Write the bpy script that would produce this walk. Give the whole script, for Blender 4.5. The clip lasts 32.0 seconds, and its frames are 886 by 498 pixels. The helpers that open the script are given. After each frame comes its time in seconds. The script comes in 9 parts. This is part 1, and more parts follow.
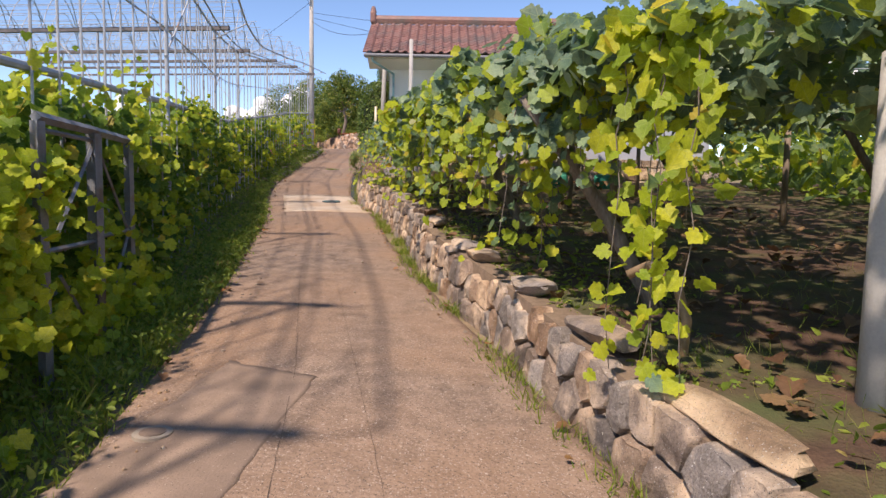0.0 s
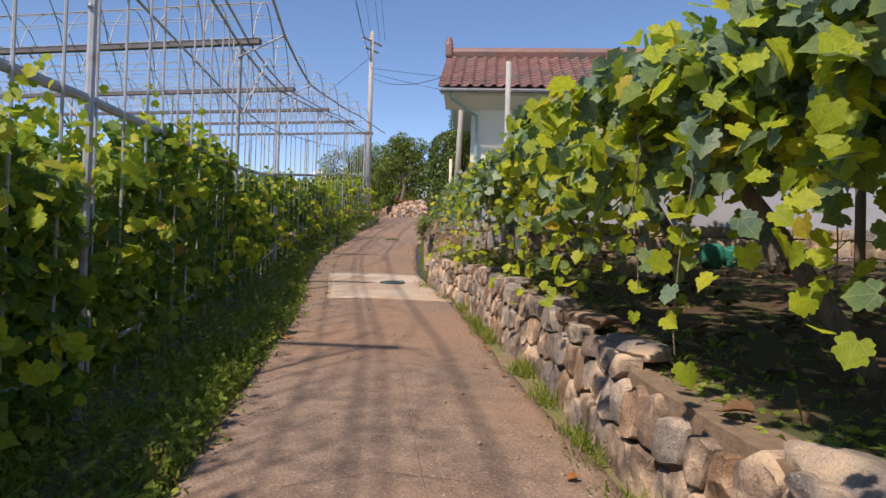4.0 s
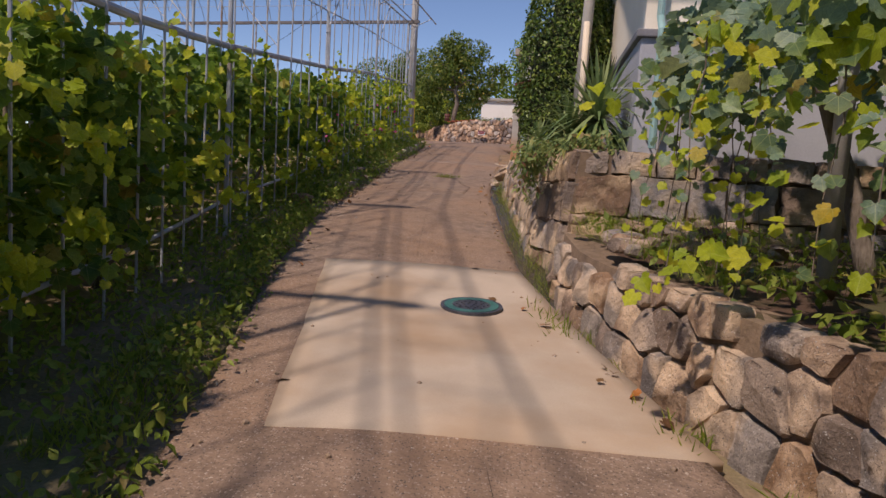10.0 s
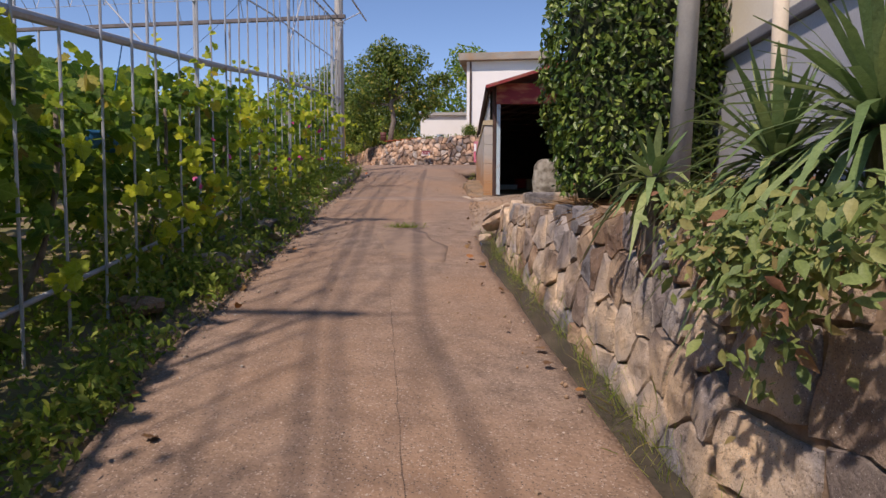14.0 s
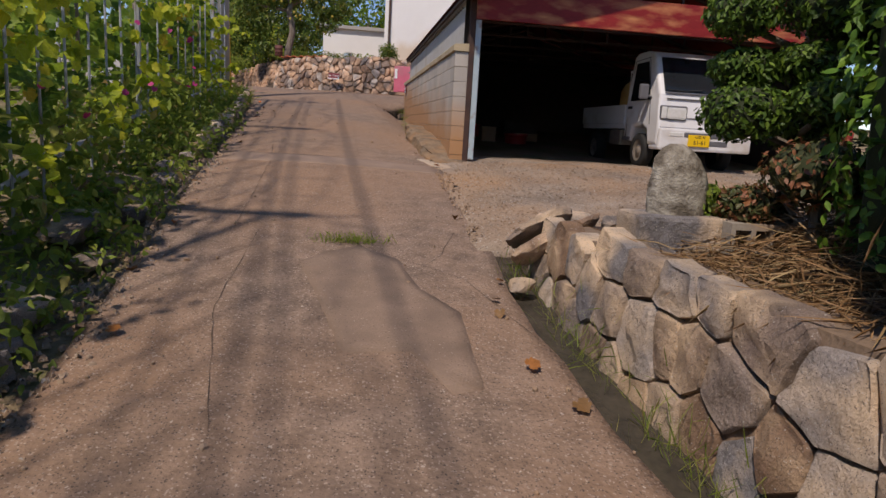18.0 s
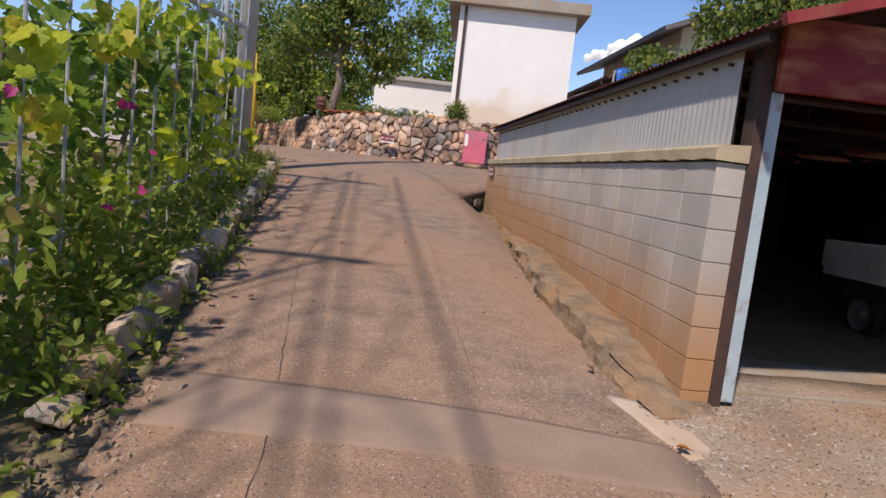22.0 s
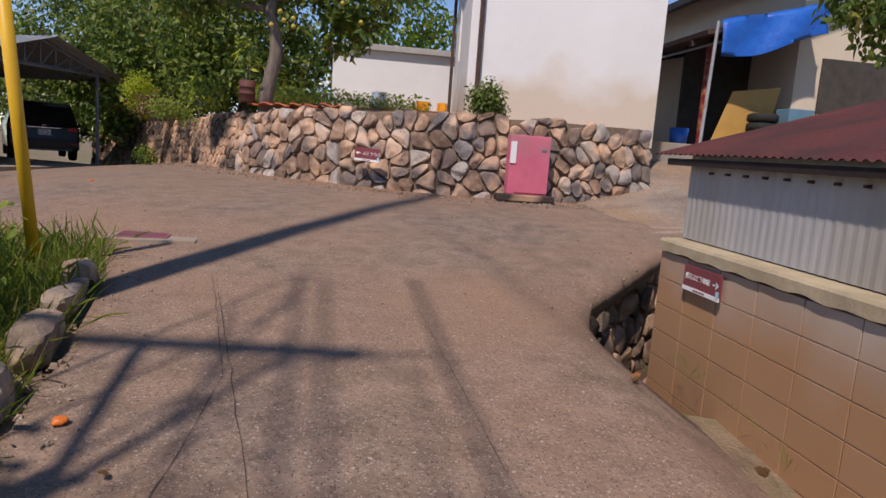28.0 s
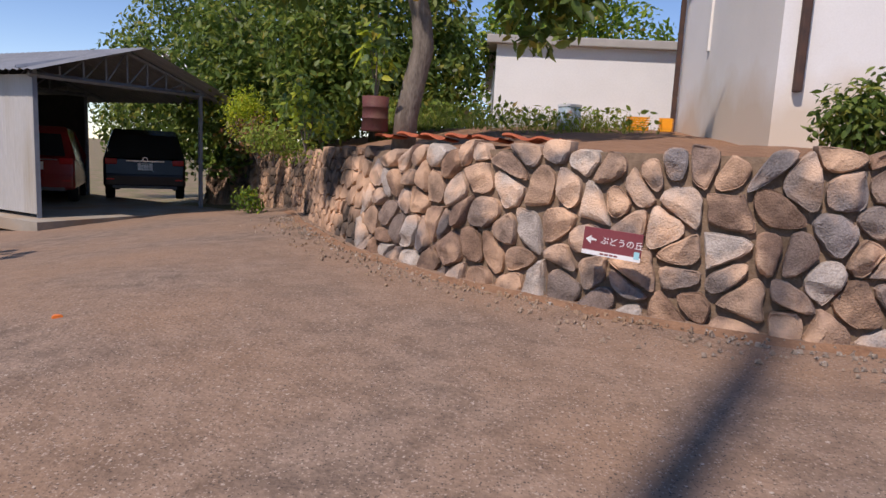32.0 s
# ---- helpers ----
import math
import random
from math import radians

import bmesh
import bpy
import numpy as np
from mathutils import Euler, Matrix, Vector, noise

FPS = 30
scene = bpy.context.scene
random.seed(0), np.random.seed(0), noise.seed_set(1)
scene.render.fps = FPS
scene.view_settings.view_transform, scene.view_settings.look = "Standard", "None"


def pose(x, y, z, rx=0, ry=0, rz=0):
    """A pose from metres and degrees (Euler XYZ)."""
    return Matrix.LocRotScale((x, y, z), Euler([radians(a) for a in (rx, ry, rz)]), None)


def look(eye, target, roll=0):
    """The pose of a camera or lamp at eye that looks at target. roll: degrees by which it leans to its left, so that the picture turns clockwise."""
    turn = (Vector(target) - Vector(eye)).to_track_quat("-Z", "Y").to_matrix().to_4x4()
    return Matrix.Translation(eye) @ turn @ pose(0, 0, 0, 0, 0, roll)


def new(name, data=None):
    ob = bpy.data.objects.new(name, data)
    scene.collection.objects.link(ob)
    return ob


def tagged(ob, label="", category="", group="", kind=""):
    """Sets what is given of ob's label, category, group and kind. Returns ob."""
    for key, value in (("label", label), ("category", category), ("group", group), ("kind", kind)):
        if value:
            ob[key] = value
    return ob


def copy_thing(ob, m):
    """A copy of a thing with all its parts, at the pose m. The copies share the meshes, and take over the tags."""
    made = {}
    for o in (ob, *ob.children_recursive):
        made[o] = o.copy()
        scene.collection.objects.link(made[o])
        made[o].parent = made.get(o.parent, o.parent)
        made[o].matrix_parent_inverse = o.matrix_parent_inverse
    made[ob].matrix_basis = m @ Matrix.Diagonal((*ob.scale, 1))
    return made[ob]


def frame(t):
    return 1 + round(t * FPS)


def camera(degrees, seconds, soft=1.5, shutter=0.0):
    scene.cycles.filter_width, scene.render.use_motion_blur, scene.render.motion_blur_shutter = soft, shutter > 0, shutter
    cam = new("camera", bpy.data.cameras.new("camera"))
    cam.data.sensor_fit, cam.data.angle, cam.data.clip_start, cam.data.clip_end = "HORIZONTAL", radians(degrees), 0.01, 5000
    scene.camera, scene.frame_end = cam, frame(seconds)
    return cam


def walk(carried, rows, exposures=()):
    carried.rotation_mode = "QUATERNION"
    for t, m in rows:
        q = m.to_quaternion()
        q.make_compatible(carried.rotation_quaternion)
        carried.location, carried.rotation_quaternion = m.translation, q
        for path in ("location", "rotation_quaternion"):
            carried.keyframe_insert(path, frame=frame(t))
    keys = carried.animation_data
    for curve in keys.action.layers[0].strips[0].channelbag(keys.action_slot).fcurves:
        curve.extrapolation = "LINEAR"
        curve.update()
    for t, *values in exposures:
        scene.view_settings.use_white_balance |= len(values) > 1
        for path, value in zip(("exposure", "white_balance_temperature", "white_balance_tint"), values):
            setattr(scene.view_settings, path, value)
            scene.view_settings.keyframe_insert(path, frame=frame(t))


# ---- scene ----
cam = camera(68.1, 32.0)
METRES, EYE, TILT, LEAN, TURN = 44.6, 1.9, -0.8, 0.0, -0.3
ROWS = [
    (0.0, 0.0, 0.0, 0.0, 0.07, -4.19, -0.96),
    (0.5, -0.0024, 0.016, -0.0008, 3.09, -3.62, -0.51),
    (1.0, -0.0063, 0.0324, -0.0003, 4.38, -3.66, -0.45),
    (1.5, -0.0094, 0.0485, 0.0003, 5.76, -4.77, -0.94),
    (2.0, -0.0133, 0.0635, 0.0014, 6.63, -5.21, -0.73),
    (2.5, -0.0164, 0.0787, 0.0029, 6.38, -4.02, -1.59),
    (3.0, -0.0194, 0.0938, 0.0034, 2.8, -0.6, -2.05),
    (3.5, -0.0226, 0.109, 0.0039, 4.86, 1.82, -1.79),
    (5.5, -0.0375, 0.1761, 0.0077, 2.64, 2.17, -1.0),
    (6.0, -0.0401, 0.1928, 0.0093, 3.77, 2.45, -0.5),
    (6.5, -0.0429, 0.2092, 0.0107, 4.17, 2.48, 0.03),
    (7.0, -0.0452, 0.2261, 0.0122, 4.25, 2.16, -0.36),
    (7.5, -0.0486, 0.2424, 0.014, 4.72, 1.65, -0.44),
    (8.0, -0.0525, 0.2599, 0.0144, 5.48, -0.4, -1.34),
    (8.5, -0.0556, 0.2765, 0.0155, 6.44, -4.0, -2.65),
    (9.0, -0.0591, 0.2927, 0.0163, 6.91, -4.25, -2.93),
    (9.5, -0.0618, 0.3072, 0.0182, 7.35, -4.82, -3.34),
    (10.0, -0.0663, 0.3231, 0.02, 8.02, -4.66, -3.45),
    (10.5, -0.069, 0.3383, 0.0218, 8.52, -4.96, -2.92),
    (11.0, -0.0724, 0.353, 0.0237, 7.35, -3.66, -2.91),
    (11.5, -0.0755, 0.3678, 0.0256, 2.24, 1.75, -4.65),
    (12.0, -0.0796, 0.3836, 0.0273, 2.41, 2.06, -4.24),
    (12.5, -0.083, 0.3988, 0.0288, 1.96, 0.08, -1.46),
    (13.0, -0.0866, 0.4136, 0.0316, 1.55, -0.5, 0.37),
    (13.5, -0.0899, 0.4285, 0.0318, 1.87, -0.67, -0.03),
    (14.0, -0.0921, 0.4438, 0.034, 2.17, -2.95, -0.23),
    (14.5, -0.0968, 0.4582, 0.0355, 1.99, -4.84, -0.49),
    (16.5, -0.1056, 0.5037, 0.0429, -2.07, -6.73, -4.05),
    (17.0, -0.108, 0.5185, 0.0446, -5.01, -8.07, -3.97),
    (17.5, -0.1102, 0.5339, 0.0469, -7.1, -8.8, -3.37),
    (18.0, -0.1136, 0.5496, 0.0489, -7.36, -9.33, -3.24),
    (18.5, -0.1153, 0.5645, 0.051, -5.85, -9.25, -3.6),
    (19.0, -0.1176, 0.5799, 0.0535, -5.01, -8.72, -3.95),
    (19.5, -0.118, 0.5948, 0.0568, -3.84, -7.55, -3.66),
    (20.0, -0.121, 0.6106, 0.0597, -2.42, -6.65, -4.08),
    (20.5, -0.1228, 0.6254, 0.0611, -2.05, -6.51, -4.19),
    (21.0, -0.1245, 0.6413, 0.064, -2.84, -6.49, -5.11),
    (21.5, -0.1252, 0.6561, 0.0655, -3.85, -6.4, -5.22),
    (22.0, -0.1268, 0.6711, 0.0691, -4.3, -5.48, -6.29),
    (22.5, -0.1286, 0.6857, 0.0708, -4.82, -5.1, -6.5),
    (23.0, -0.1295, 0.7011, 0.0729, -5.49, -5.14, -6.74),
    (23.5, -0.1301, 0.716, 0.0753, -6.15, -5.44, -7.0),
    (24.0, -0.1298, 0.7314, 0.0775, -6.9, -5.25, -6.17),
    (24.5, -0.1303, 0.7471, 0.0788, -6.9, -4.57, -5.68),
    (25.0, -0.13, 0.7631, 0.0797, -5.96, -4.78, -4.92),
    (25.5, -0.1312, 0.7787, 0.0811, -4.69, -5.44, -4.31),
    (27.5, -0.1391, 0.8416, 0.0908, -6.46, -5.88, -3.58),
    (28.0, -0.1391, 0.8571, 0.0927, -8.0, -7.34, -3.93),
    (28.5, -0.1394, 0.8719, 0.0938, -8.79, -8.75, -3.25),
    (29.0, -0.1412, 0.8871, 0.0952, -7.88, -9.37, -3.83),
    (29.5, -0.1425, 0.9025, 0.0968, -7.54, -9.61, -2.63),
    (30.0, -0.1448, 0.9182, 0.0977, -6.34, -8.36, -2.07),
    (30.5, -0.1461, 0.9332, 0.0994, -5.53, -8.21, -2.52),
    (31.0, -0.1485, 0.9489, 0.1013, -4.09, -7.85, -2.64),
    (31.5, -0.151, 0.9635, 0.1028, -2.4, -7.3, -2.75),
    (32.0, -0.1545, 0.9781, 0.1057, 3.65, -7.39, -2.95),
]
walk(cam, [(t, pose(0, 0, EYE, TILT, LEAN, TURN) @ pose(METRES * x, METRES * y, METRES * z, 90 + pitch, roll, yaw)) for t, x, y, z, yaw, pitch, roll in ROWS],
     [(0.0, 0.92, 7490, 20), (1.0, 0.72, 7490, 20), (3.0, 0.65, 7440, 19), (6.0, 0.76, 7390, 17), (7.6, 0.70, 7440, 18), (8.1, 0.64, 7460, 19), (8.8, 0.19, 7590, 24), (10.9, 0.21, 7540, 24), (11.8, 0.50, 7390, 23), (14.0, 0.48, 7340, 22), (16.5, 0.27, 7340, 20), (19.0, 0.08, 7290, 19), (21.5, 0.56, 7150, 19), (24.5, 0.55, 7120, 20), (27.5, 0.25, 7000, 20), (29.8, 0.22, 7000, 20), (32.0, 0.36, 6990, 21)])


# ---------------------------------------------------------------- world, sun
SUN_AZ = math.atan2(-0.53, -0.85)          # towards the sun, from +y clockwise
SUN_EL = radians(54)
world = bpy.data.worlds.new("sky")
scene.world = world
world.use_nodes = True
wn = world.node_tree.nodes
sky = wn.new("ShaderNodeTexSky")
sky.sky_type = "NISHITA"
sky.sun_disc = False
sky.sun_elevation = SUN_EL
sky.sun_rotation = SUN_AZ
sky.air_density, sky.dust_density, sky.ozone_density = 1.0, 0.0, 1.2
sky.altitude = 2600
wn["Background"].inputs["Strength"].default_value = 0.135
deep = wn.new("ShaderNodeHueSaturation")
deep.inputs["Hue"].default_value, deep.inputs["Saturation"].default_value, deep.inputs["Value"].default_value = 0.502, 1.16, 0.92
world.node_tree.links.new(sky.outputs["Color"], deep.inputs["Color"])
world.node_tree.links.new(deep.outputs["Color"], wn["Background"].inputs["Color"])

sun = new("sun", bpy.data.lights.new("sun", "SUN"))
sun.data.energy, sun.data.angle, sun.data.color = 3.15, radians(1.7), (1.0, 0.95, 0.87)
sun.matrix_world = look((0, 0, 60), (0.53, 0.85, 60 - math.tan(SUN_EL) * math.hypot(0.53, 0.85)))


# ---------------------------------------------------------------- materials
def mat(name, c1, c2, scale=8.0, rough=0.8, bump=0.3, fine=90.0, c3=None, amount3=0.35, scale3=1.2, rand=0.0,
        metal=0.0, island=False, trans=0.0, spec=0.4, dist=0.02, stretch=None):
    m = bpy.data.materials.new(name)
    m.use_nodes = True
    nt = m.node_tree
    n, l = nt.nodes, nt.links
    b = n["Principled BSDF"]
    tc = n.new("ShaderNodeNewGeometry")
    pos = tc.outputs["Position"]
    if stretch:
        mp = n.new("ShaderNodeVectorMath")
        mp.operation = "MULTIPLY"
        mp.inputs[1].default_value = stretch
        l.new(pos, mp.inputs[0])
        pos = mp.outputs[0]
    n1 = n.new("ShaderNodeTexNoise")
    n1.inputs["Scale"].default_value, n1.inputs["Detail"].default_value = scale, 6
    l.new(pos, n1.inputs["Vector"])
    n2 = n.new("ShaderNodeTexNoise")
    n2.inputs["Scale"].default_value, n2.inputs["Detail"].default_value = fine, 3
    l.new(pos, n2.inputs["Vector"])
    mx = n.new("ShaderNodeMix")
    mx.data_type = "RGBA"
    mx.inputs["A"].default_value, mx.inputs["B"].default_value = (*c1, 1), (*c2, 1)
    rp = n.new("ShaderNodeMapRange")
    rp.inputs["From Min"].default_value, rp.inputs["From Max"].default_value = 0.35, 0.65
    av = n.new("ShaderNodeMath")
    av.operation = "MULTIPLY_ADD"
    av.inputs[1].default_value = 0.4
    l.new(n2.outputs["Fac"], av.inputs[0])
    sc = n.new("ShaderNodeMath")
    sc.operation = "MULTIPLY"
    sc.inputs[1].default_value = 0.6
    l.new(n1.outputs["Fac"], sc.inputs[0])
    l.new(sc.outputs[0], av.inputs[2])
    l.new(av.outputs[0], rp.inputs["Value"])
    fac = rp.outputs["Result"]
    if island:
        fac = tc.outputs["Random Per Island"]
    l.new(fac, mx.inputs["Factor"])
    col = mx.outputs["Result"]
    if c3:
        n3 = n.new("ShaderNodeTexNoise")
        n3.inputs["Scale"].default_value, n3.inputs["Detail"].default_value = scale3, 5
        l.new(pos, n3.inputs["Vector"])
        r3 = n.new("ShaderNodeMapRange")
        r3.inputs["From Min"].default_value, r3.inputs["From Max"].default_value = 0.62 - amount3 * 0.4, 0.72
        l.new(n3.outputs["Fac"], r3.inputs["Value"])
        m3 = n.new("ShaderNodeMix")
        m3.data_type = "RGBA"
        l.new(r3.outputs["Result"], m3.inputs["Factor"])
        l.new(col, m3.inputs["A"])
        m3.inputs["B"].default_value = (*c3, 1)
        col = m3.outputs["Result"]
    if rand:
        oi = n.new("ShaderNodeObjectInfo")
        hs = n.new("ShaderNodeHueSaturation")
        r = n.new("ShaderNodeMapRange")
        r.inputs["To Min"].default_value, r.inputs["To Max"].default_value = 1 - rand, 1 + rand
        l.new(oi.outputs["Random"], r.inputs["Value"])
        l.new(r.outputs["Result"], hs.inputs["Value"])
        l.new(col, hs.inputs["Color"])
        col = hs.outputs["Color"]
    l.new(col, b.inputs["Base Color"])
    b.inputs["Roughness"].default_value, b.inputs["Metallic"].default_value = rough, metal
    b.inputs["Specular IOR Level"].default_value = spec
    if bump:
        bp = n.new("ShaderNodeBump")
        bp.inputs["Strength"].default_value, bp.inputs["Distance"].default_value = bump, dist
        l.new(av.outputs[0], bp.inputs["Height"])
        l.new(bp.outputs["Normal"], b.inputs["Normal"])
    if trans:
        tr = n.new("ShaderNodeBsdfTranslucent")
        l.new(col, tr.inputs["Color"])
        ms = n.new("ShaderNodeMixShader")
        ms.inputs["Fac"].default_value = trans
        l.new(b.outputs[0], ms.inputs[1])
        l.new(tr.outputs[0], ms.inputs[2])
        l.new(ms.outputs[0], n["Material Output"].inputs["Surface"])
    return m


def ramp_by(m, source, stops):
    """Colours of a material chosen by Object Info's Random or Random Per Island."""
    nt = m.node_tree
    n, l = nt.nodes, nt.links
    r = n.new("ShaderNodeValToRGB")
    r.color_ramp.interpolation = "LINEAR"
    el = r.color_ramp.elements
    while len(el) < len(stops):
        el.new(0.5)
    for e, (p, c) in zip(el, stops):
        e.position, e.color = p, (*c, 1)
    src = n.new("ShaderNodeObjectInfo").outputs["Random"] if source == "object" else n.new("ShaderNodeNewGeometry").outputs["Random Per Island"]
    l.new(src, r.inputs["Fac"])
    mixes = [x for x in n if x.bl_idname == "ShaderNodeMix"]
    mul = n.new("ShaderNodeMix")
    mul.data_type, mul.blend_type = "RGBA", "MULTIPLY"
    mul.inputs["Factor"].default_value = 1.0
    first = mixes[0]
    for link in list(l):
        if link.from_node == first:
            to = link.to_socket
            l.remove(link)
            l.new(mul.outputs["Result"], to)
    l.new(first.outputs["Result"], mul.inputs["A"])
    l.new(r.outputs["Color"], mul.inputs["B"])
    return m


M = {}
M["asphalt"] = mat("worn_asphalt", (0.135, 0.095, 0.072), (0.30, 0.213, 0.160), 5.0, 0.92, 1.0, 34, c3=(0.29, 0.178, 0.112), amount3=0.62, scale3=0.45, dist=0.03)


def aggregate(m, scale, pale, amount):
    """Pale stones showing through a binder: cells of a Voronoi texture, at real size."""
    nt = m.node_tree
    n, l = nt.nodes, nt.links
    g = n.new("ShaderNodeNewGeometry")
    v = n.new("ShaderNodeTexVoronoi")
    v.inputs["Scale"].default_value = scale
    w = n.new("ShaderNodeTexNoise")                # warp, so that the stones are angular and uneven
    w.inputs["Scale"].default_value, w.inputs["Detail"].default_value = scale * 1.1, 2
    l.new(g.outputs["Position"], w.inputs["Vector"])
    wa = n.new("ShaderNodeVectorMath")
    wa.operation = "MULTIPLY_ADD"
    wa.inputs[1].default_value = (1.6 / scale,) * 3
    l.new(w.outputs["Color"], wa.inputs[0])
    l.new(g.outputs["Position"], wa.inputs[2])
    l.new(wa.outputs[0], v.inputs["Vector"])
    sp = n.new("ShaderNodeSeparateColor")
    l.new(v.outputs["Color"], sp.inputs[0])
    a = n.new("ShaderNodeMapRange")
    a.inputs["From Min"].default_value, a.inputs["From Max"].default_value = 1 - amount, 1 - amount + 0.08
    l.new(sp.outputs[0], a.inputs["Value"])
    d = n.new("ShaderNodeMapRange")
    d.inputs["From Min"].default_value, d.inputs["From Max"].default_value = 0.30, 0.42
    d.inputs["To Min"].default_value, d.inputs["To Max"].default_value = 1.0, 0.0
    l.new(v.outputs["Distance"], d.inputs["Value"])
    mu = n.new("ShaderNodeMath")
    mu.operation = "MULTIPLY"
    l.new(a.outputs[0], mu.inputs[0])
    l.new(d.outputs[0], mu.inputs[1])
    mx = n.new("ShaderNodeMix")
    mx.data_type = "RGBA"
    b = n["Principled BSDF"]
    l.new(b.inputs["Base Color"].links[0].from_socket, mx.inputs["A"])
    mx.inputs["B"].default_value = (*pale, 1)
    l.new(mu.outputs[0], mx.inputs["Factor"])
    l.new(mx.outputs["Result"], b.inputs["Base Color"])


aggregate(M["asphalt"], 66, (0.36, 0.275, 0.22), 0.34)
aggregate(M["asphalt"], 74, (0.095, 0.070, 0.055), 0.34)
aggregate(M["asphalt"], 50, (0.55, 0.47, 0.40), 0.06)
M["concrete"] = mat("pale_concrete", (0.40, 0.325, 0.255), (0.50, 0.41, 0.325), 2.0, 0.85, 0.2, 120, c3=(0.36, 0.24, 0.15), amount3=0.5, scale3=0.9, dist=0.006)
M["cement"] = mat("old_cement", (0.26, 0.23, 0.19), (0.38, 0.34, 0.29), 3.0, 0.9, 0.4, 60, c3=(0.32, 0.2, 0.11), amount3=0.4, scale3=1.5)
M["soil"] = mat("dark_soil", (0.058, 0.032, 0.022), (0.115, 0.066, 0.043), 5.0, 0.95, 0.8, 45, c3=(0.07, 0.09, 0.03), amount3=0.5, scale3=1.4, dist=0.05)
M["redsoil"] = mat("red_soil", (0.20, 0.105, 0.06), (0.30, 0.17, 0.10), 5.0, 0.95, 0.8, 40, dist=0.05)
M["grassground"] = mat("grassy_ground", (0.16, 0.115, 0.07), (0.30, 0.215, 0.14), 4.0, 0.95, 0.8, 40, c3=(0.14, 0.15, 0.05), amount3=0.5, scale3=1.1, dist=0.05)
M["gravel"] = mat("gravel_yard", (0.17, 0.13, 0.10), (0.36, 0.29, 0.23), 1.6, 0.95, 1.0, 50, c3=(0.34, 0.21, 0.12), amount3=0.6, scale3=0.6, dist=0.025)
aggregate(M["gravel"], 34, (0.40, 0.36, 0.32), 0.30)
aggregate(M["gravel"], 50, (0.09, 0.07, 0.055), 0.35)
M["stone"] = ramp_by(mat("field_stone", (0.45, 0.41, 0.38), (1.1, 1.03, 0.97), 6.0, 0.9, 1.0, 80, c3=(0.75, 0.55, 0.38), amount3=0.35, scale3=3.0, dist=0.03), "object",
                     [(0.0, (0.17, 0.155, 0.15)), (0.2, (0.34, 0.25, 0.19)), (0.38, (0.25, 0.235, 0.23)), (0.58, (0.38, 0.24, 0.145)), (0.8, (0.40, 0.365, 0.335)), (1.0, (0.24, 0.225, 0.225))])
M["granite"] = ramp_by(mat("granite_block", (0.5, 0.47, 0.44), (1.15, 1.1, 1.06), 6.0, 0.9, 1.0, 110, c3=(0.85, 0.62, 0.4), amount3=0.4, scale3=1.8, dist=0.03), "object",
                       [(0.0, (0.20, 0.20, 0.22)), (0.2, (0.36, 0.35, 0.36)), (0.38, (0.33, 0.225, 0.14)), (0.52, (0.24, 0.155, 0.105)), (0.72, (0.41, 0.39, 0.38)), (0.86, (0.28, 0.20, 0.145)), (1.0, (0.25, 0.235, 0.24))])


def split_face(m, scale, dist):
    """Coarse broken relief with fine grain, in place of the plain bump."""
    nt = m.node_tree
    n, l = nt.nodes, nt.links
    g = n.new("ShaderNodeNewGeometry")
    a = n.new("ShaderNodeTexNoise")
    a.inputs["Scale"].default_value, a.inputs["Detail"].default_value, a.inputs["Roughness"].default_value = scale, 9, 0.68
    l.new(g.outputs["Position"], a.inputs["Vector"])
    bp = next(q for q in n if q.bl_idname == "ShaderNodeBump")
    bp.inputs["Strength"].default_value, bp.inputs["Distance"].default_value = 0.8, dist
    l.new(a.outputs["Fac"], bp.inputs["Height"])


split_face(M["stone"], 17, 0.05)
split_face(M["granite"], 15, 0.055)
for key, sc in (("stone", 130), ("granite", 170)):
    aggregate(M[key], sc, (0.10, 0.09, 0.085), 0.22)
    aggregate(M[key], sc * 0.8, (0.55, 0.52, 0.48), 0.10)
M["mortar"] = mat("earth_joint", (0.15, 0.105, 0.072), (0.25, 0.175, 0.12), 12, 1.0, 0.8, 50)
M["block"] = mat("concrete_block", (0.40, 0.37, 0.33), (0.52, 0.48, 0.43), 2.5, 0.9, 0.35, 160, rand=0.09, dist=0.006)
M["joint"] = mat("mortar_joint", (0.50, 0.44, 0.36), (0.60, 0.53, 0.44), 8, 0.9, 0.3, 60)
M["white"] = mat("white_plaster", (0.75, 0.73, 0.70), (0.82, 0.80, 0.77), 0.9, 0.75, 0.15, 60, dist=0.006)
M["cream"] = mat("cream_plaster", (0.66, 0.55, 0.42), (0.74, 0.63, 0.50), 1.5, 0.8, 0.2, 70)
M["greyplaster"] = mat("grey_plaster", (0.34, 0.35, 0.39), (0.42, 0.43, 0.47), 2.0, 0.8, 0.35, 55, dist=0.01)
M["teal"] = mat("teal_downpipe_paint", (0.20, 0.36, 0.36), (0.28, 0.45, 0.44), 6, 0.5, 0.1, c3=(0.30, 0.27, 0.22), amount3=0.15, scale3=7)
M["housecream"] = mat("pale_cream_plaster", (0.74, 0.66, 0.54), (0.82, 0.75, 0.64), 1.2, 0.8, 0.2, 60, dist=0.006)
M["darktrim"] = mat("dark_grey_trim", (0.16, 0.16, 0.18), (0.22, 0.22, 0.24), 4, 0.6, 0.1)
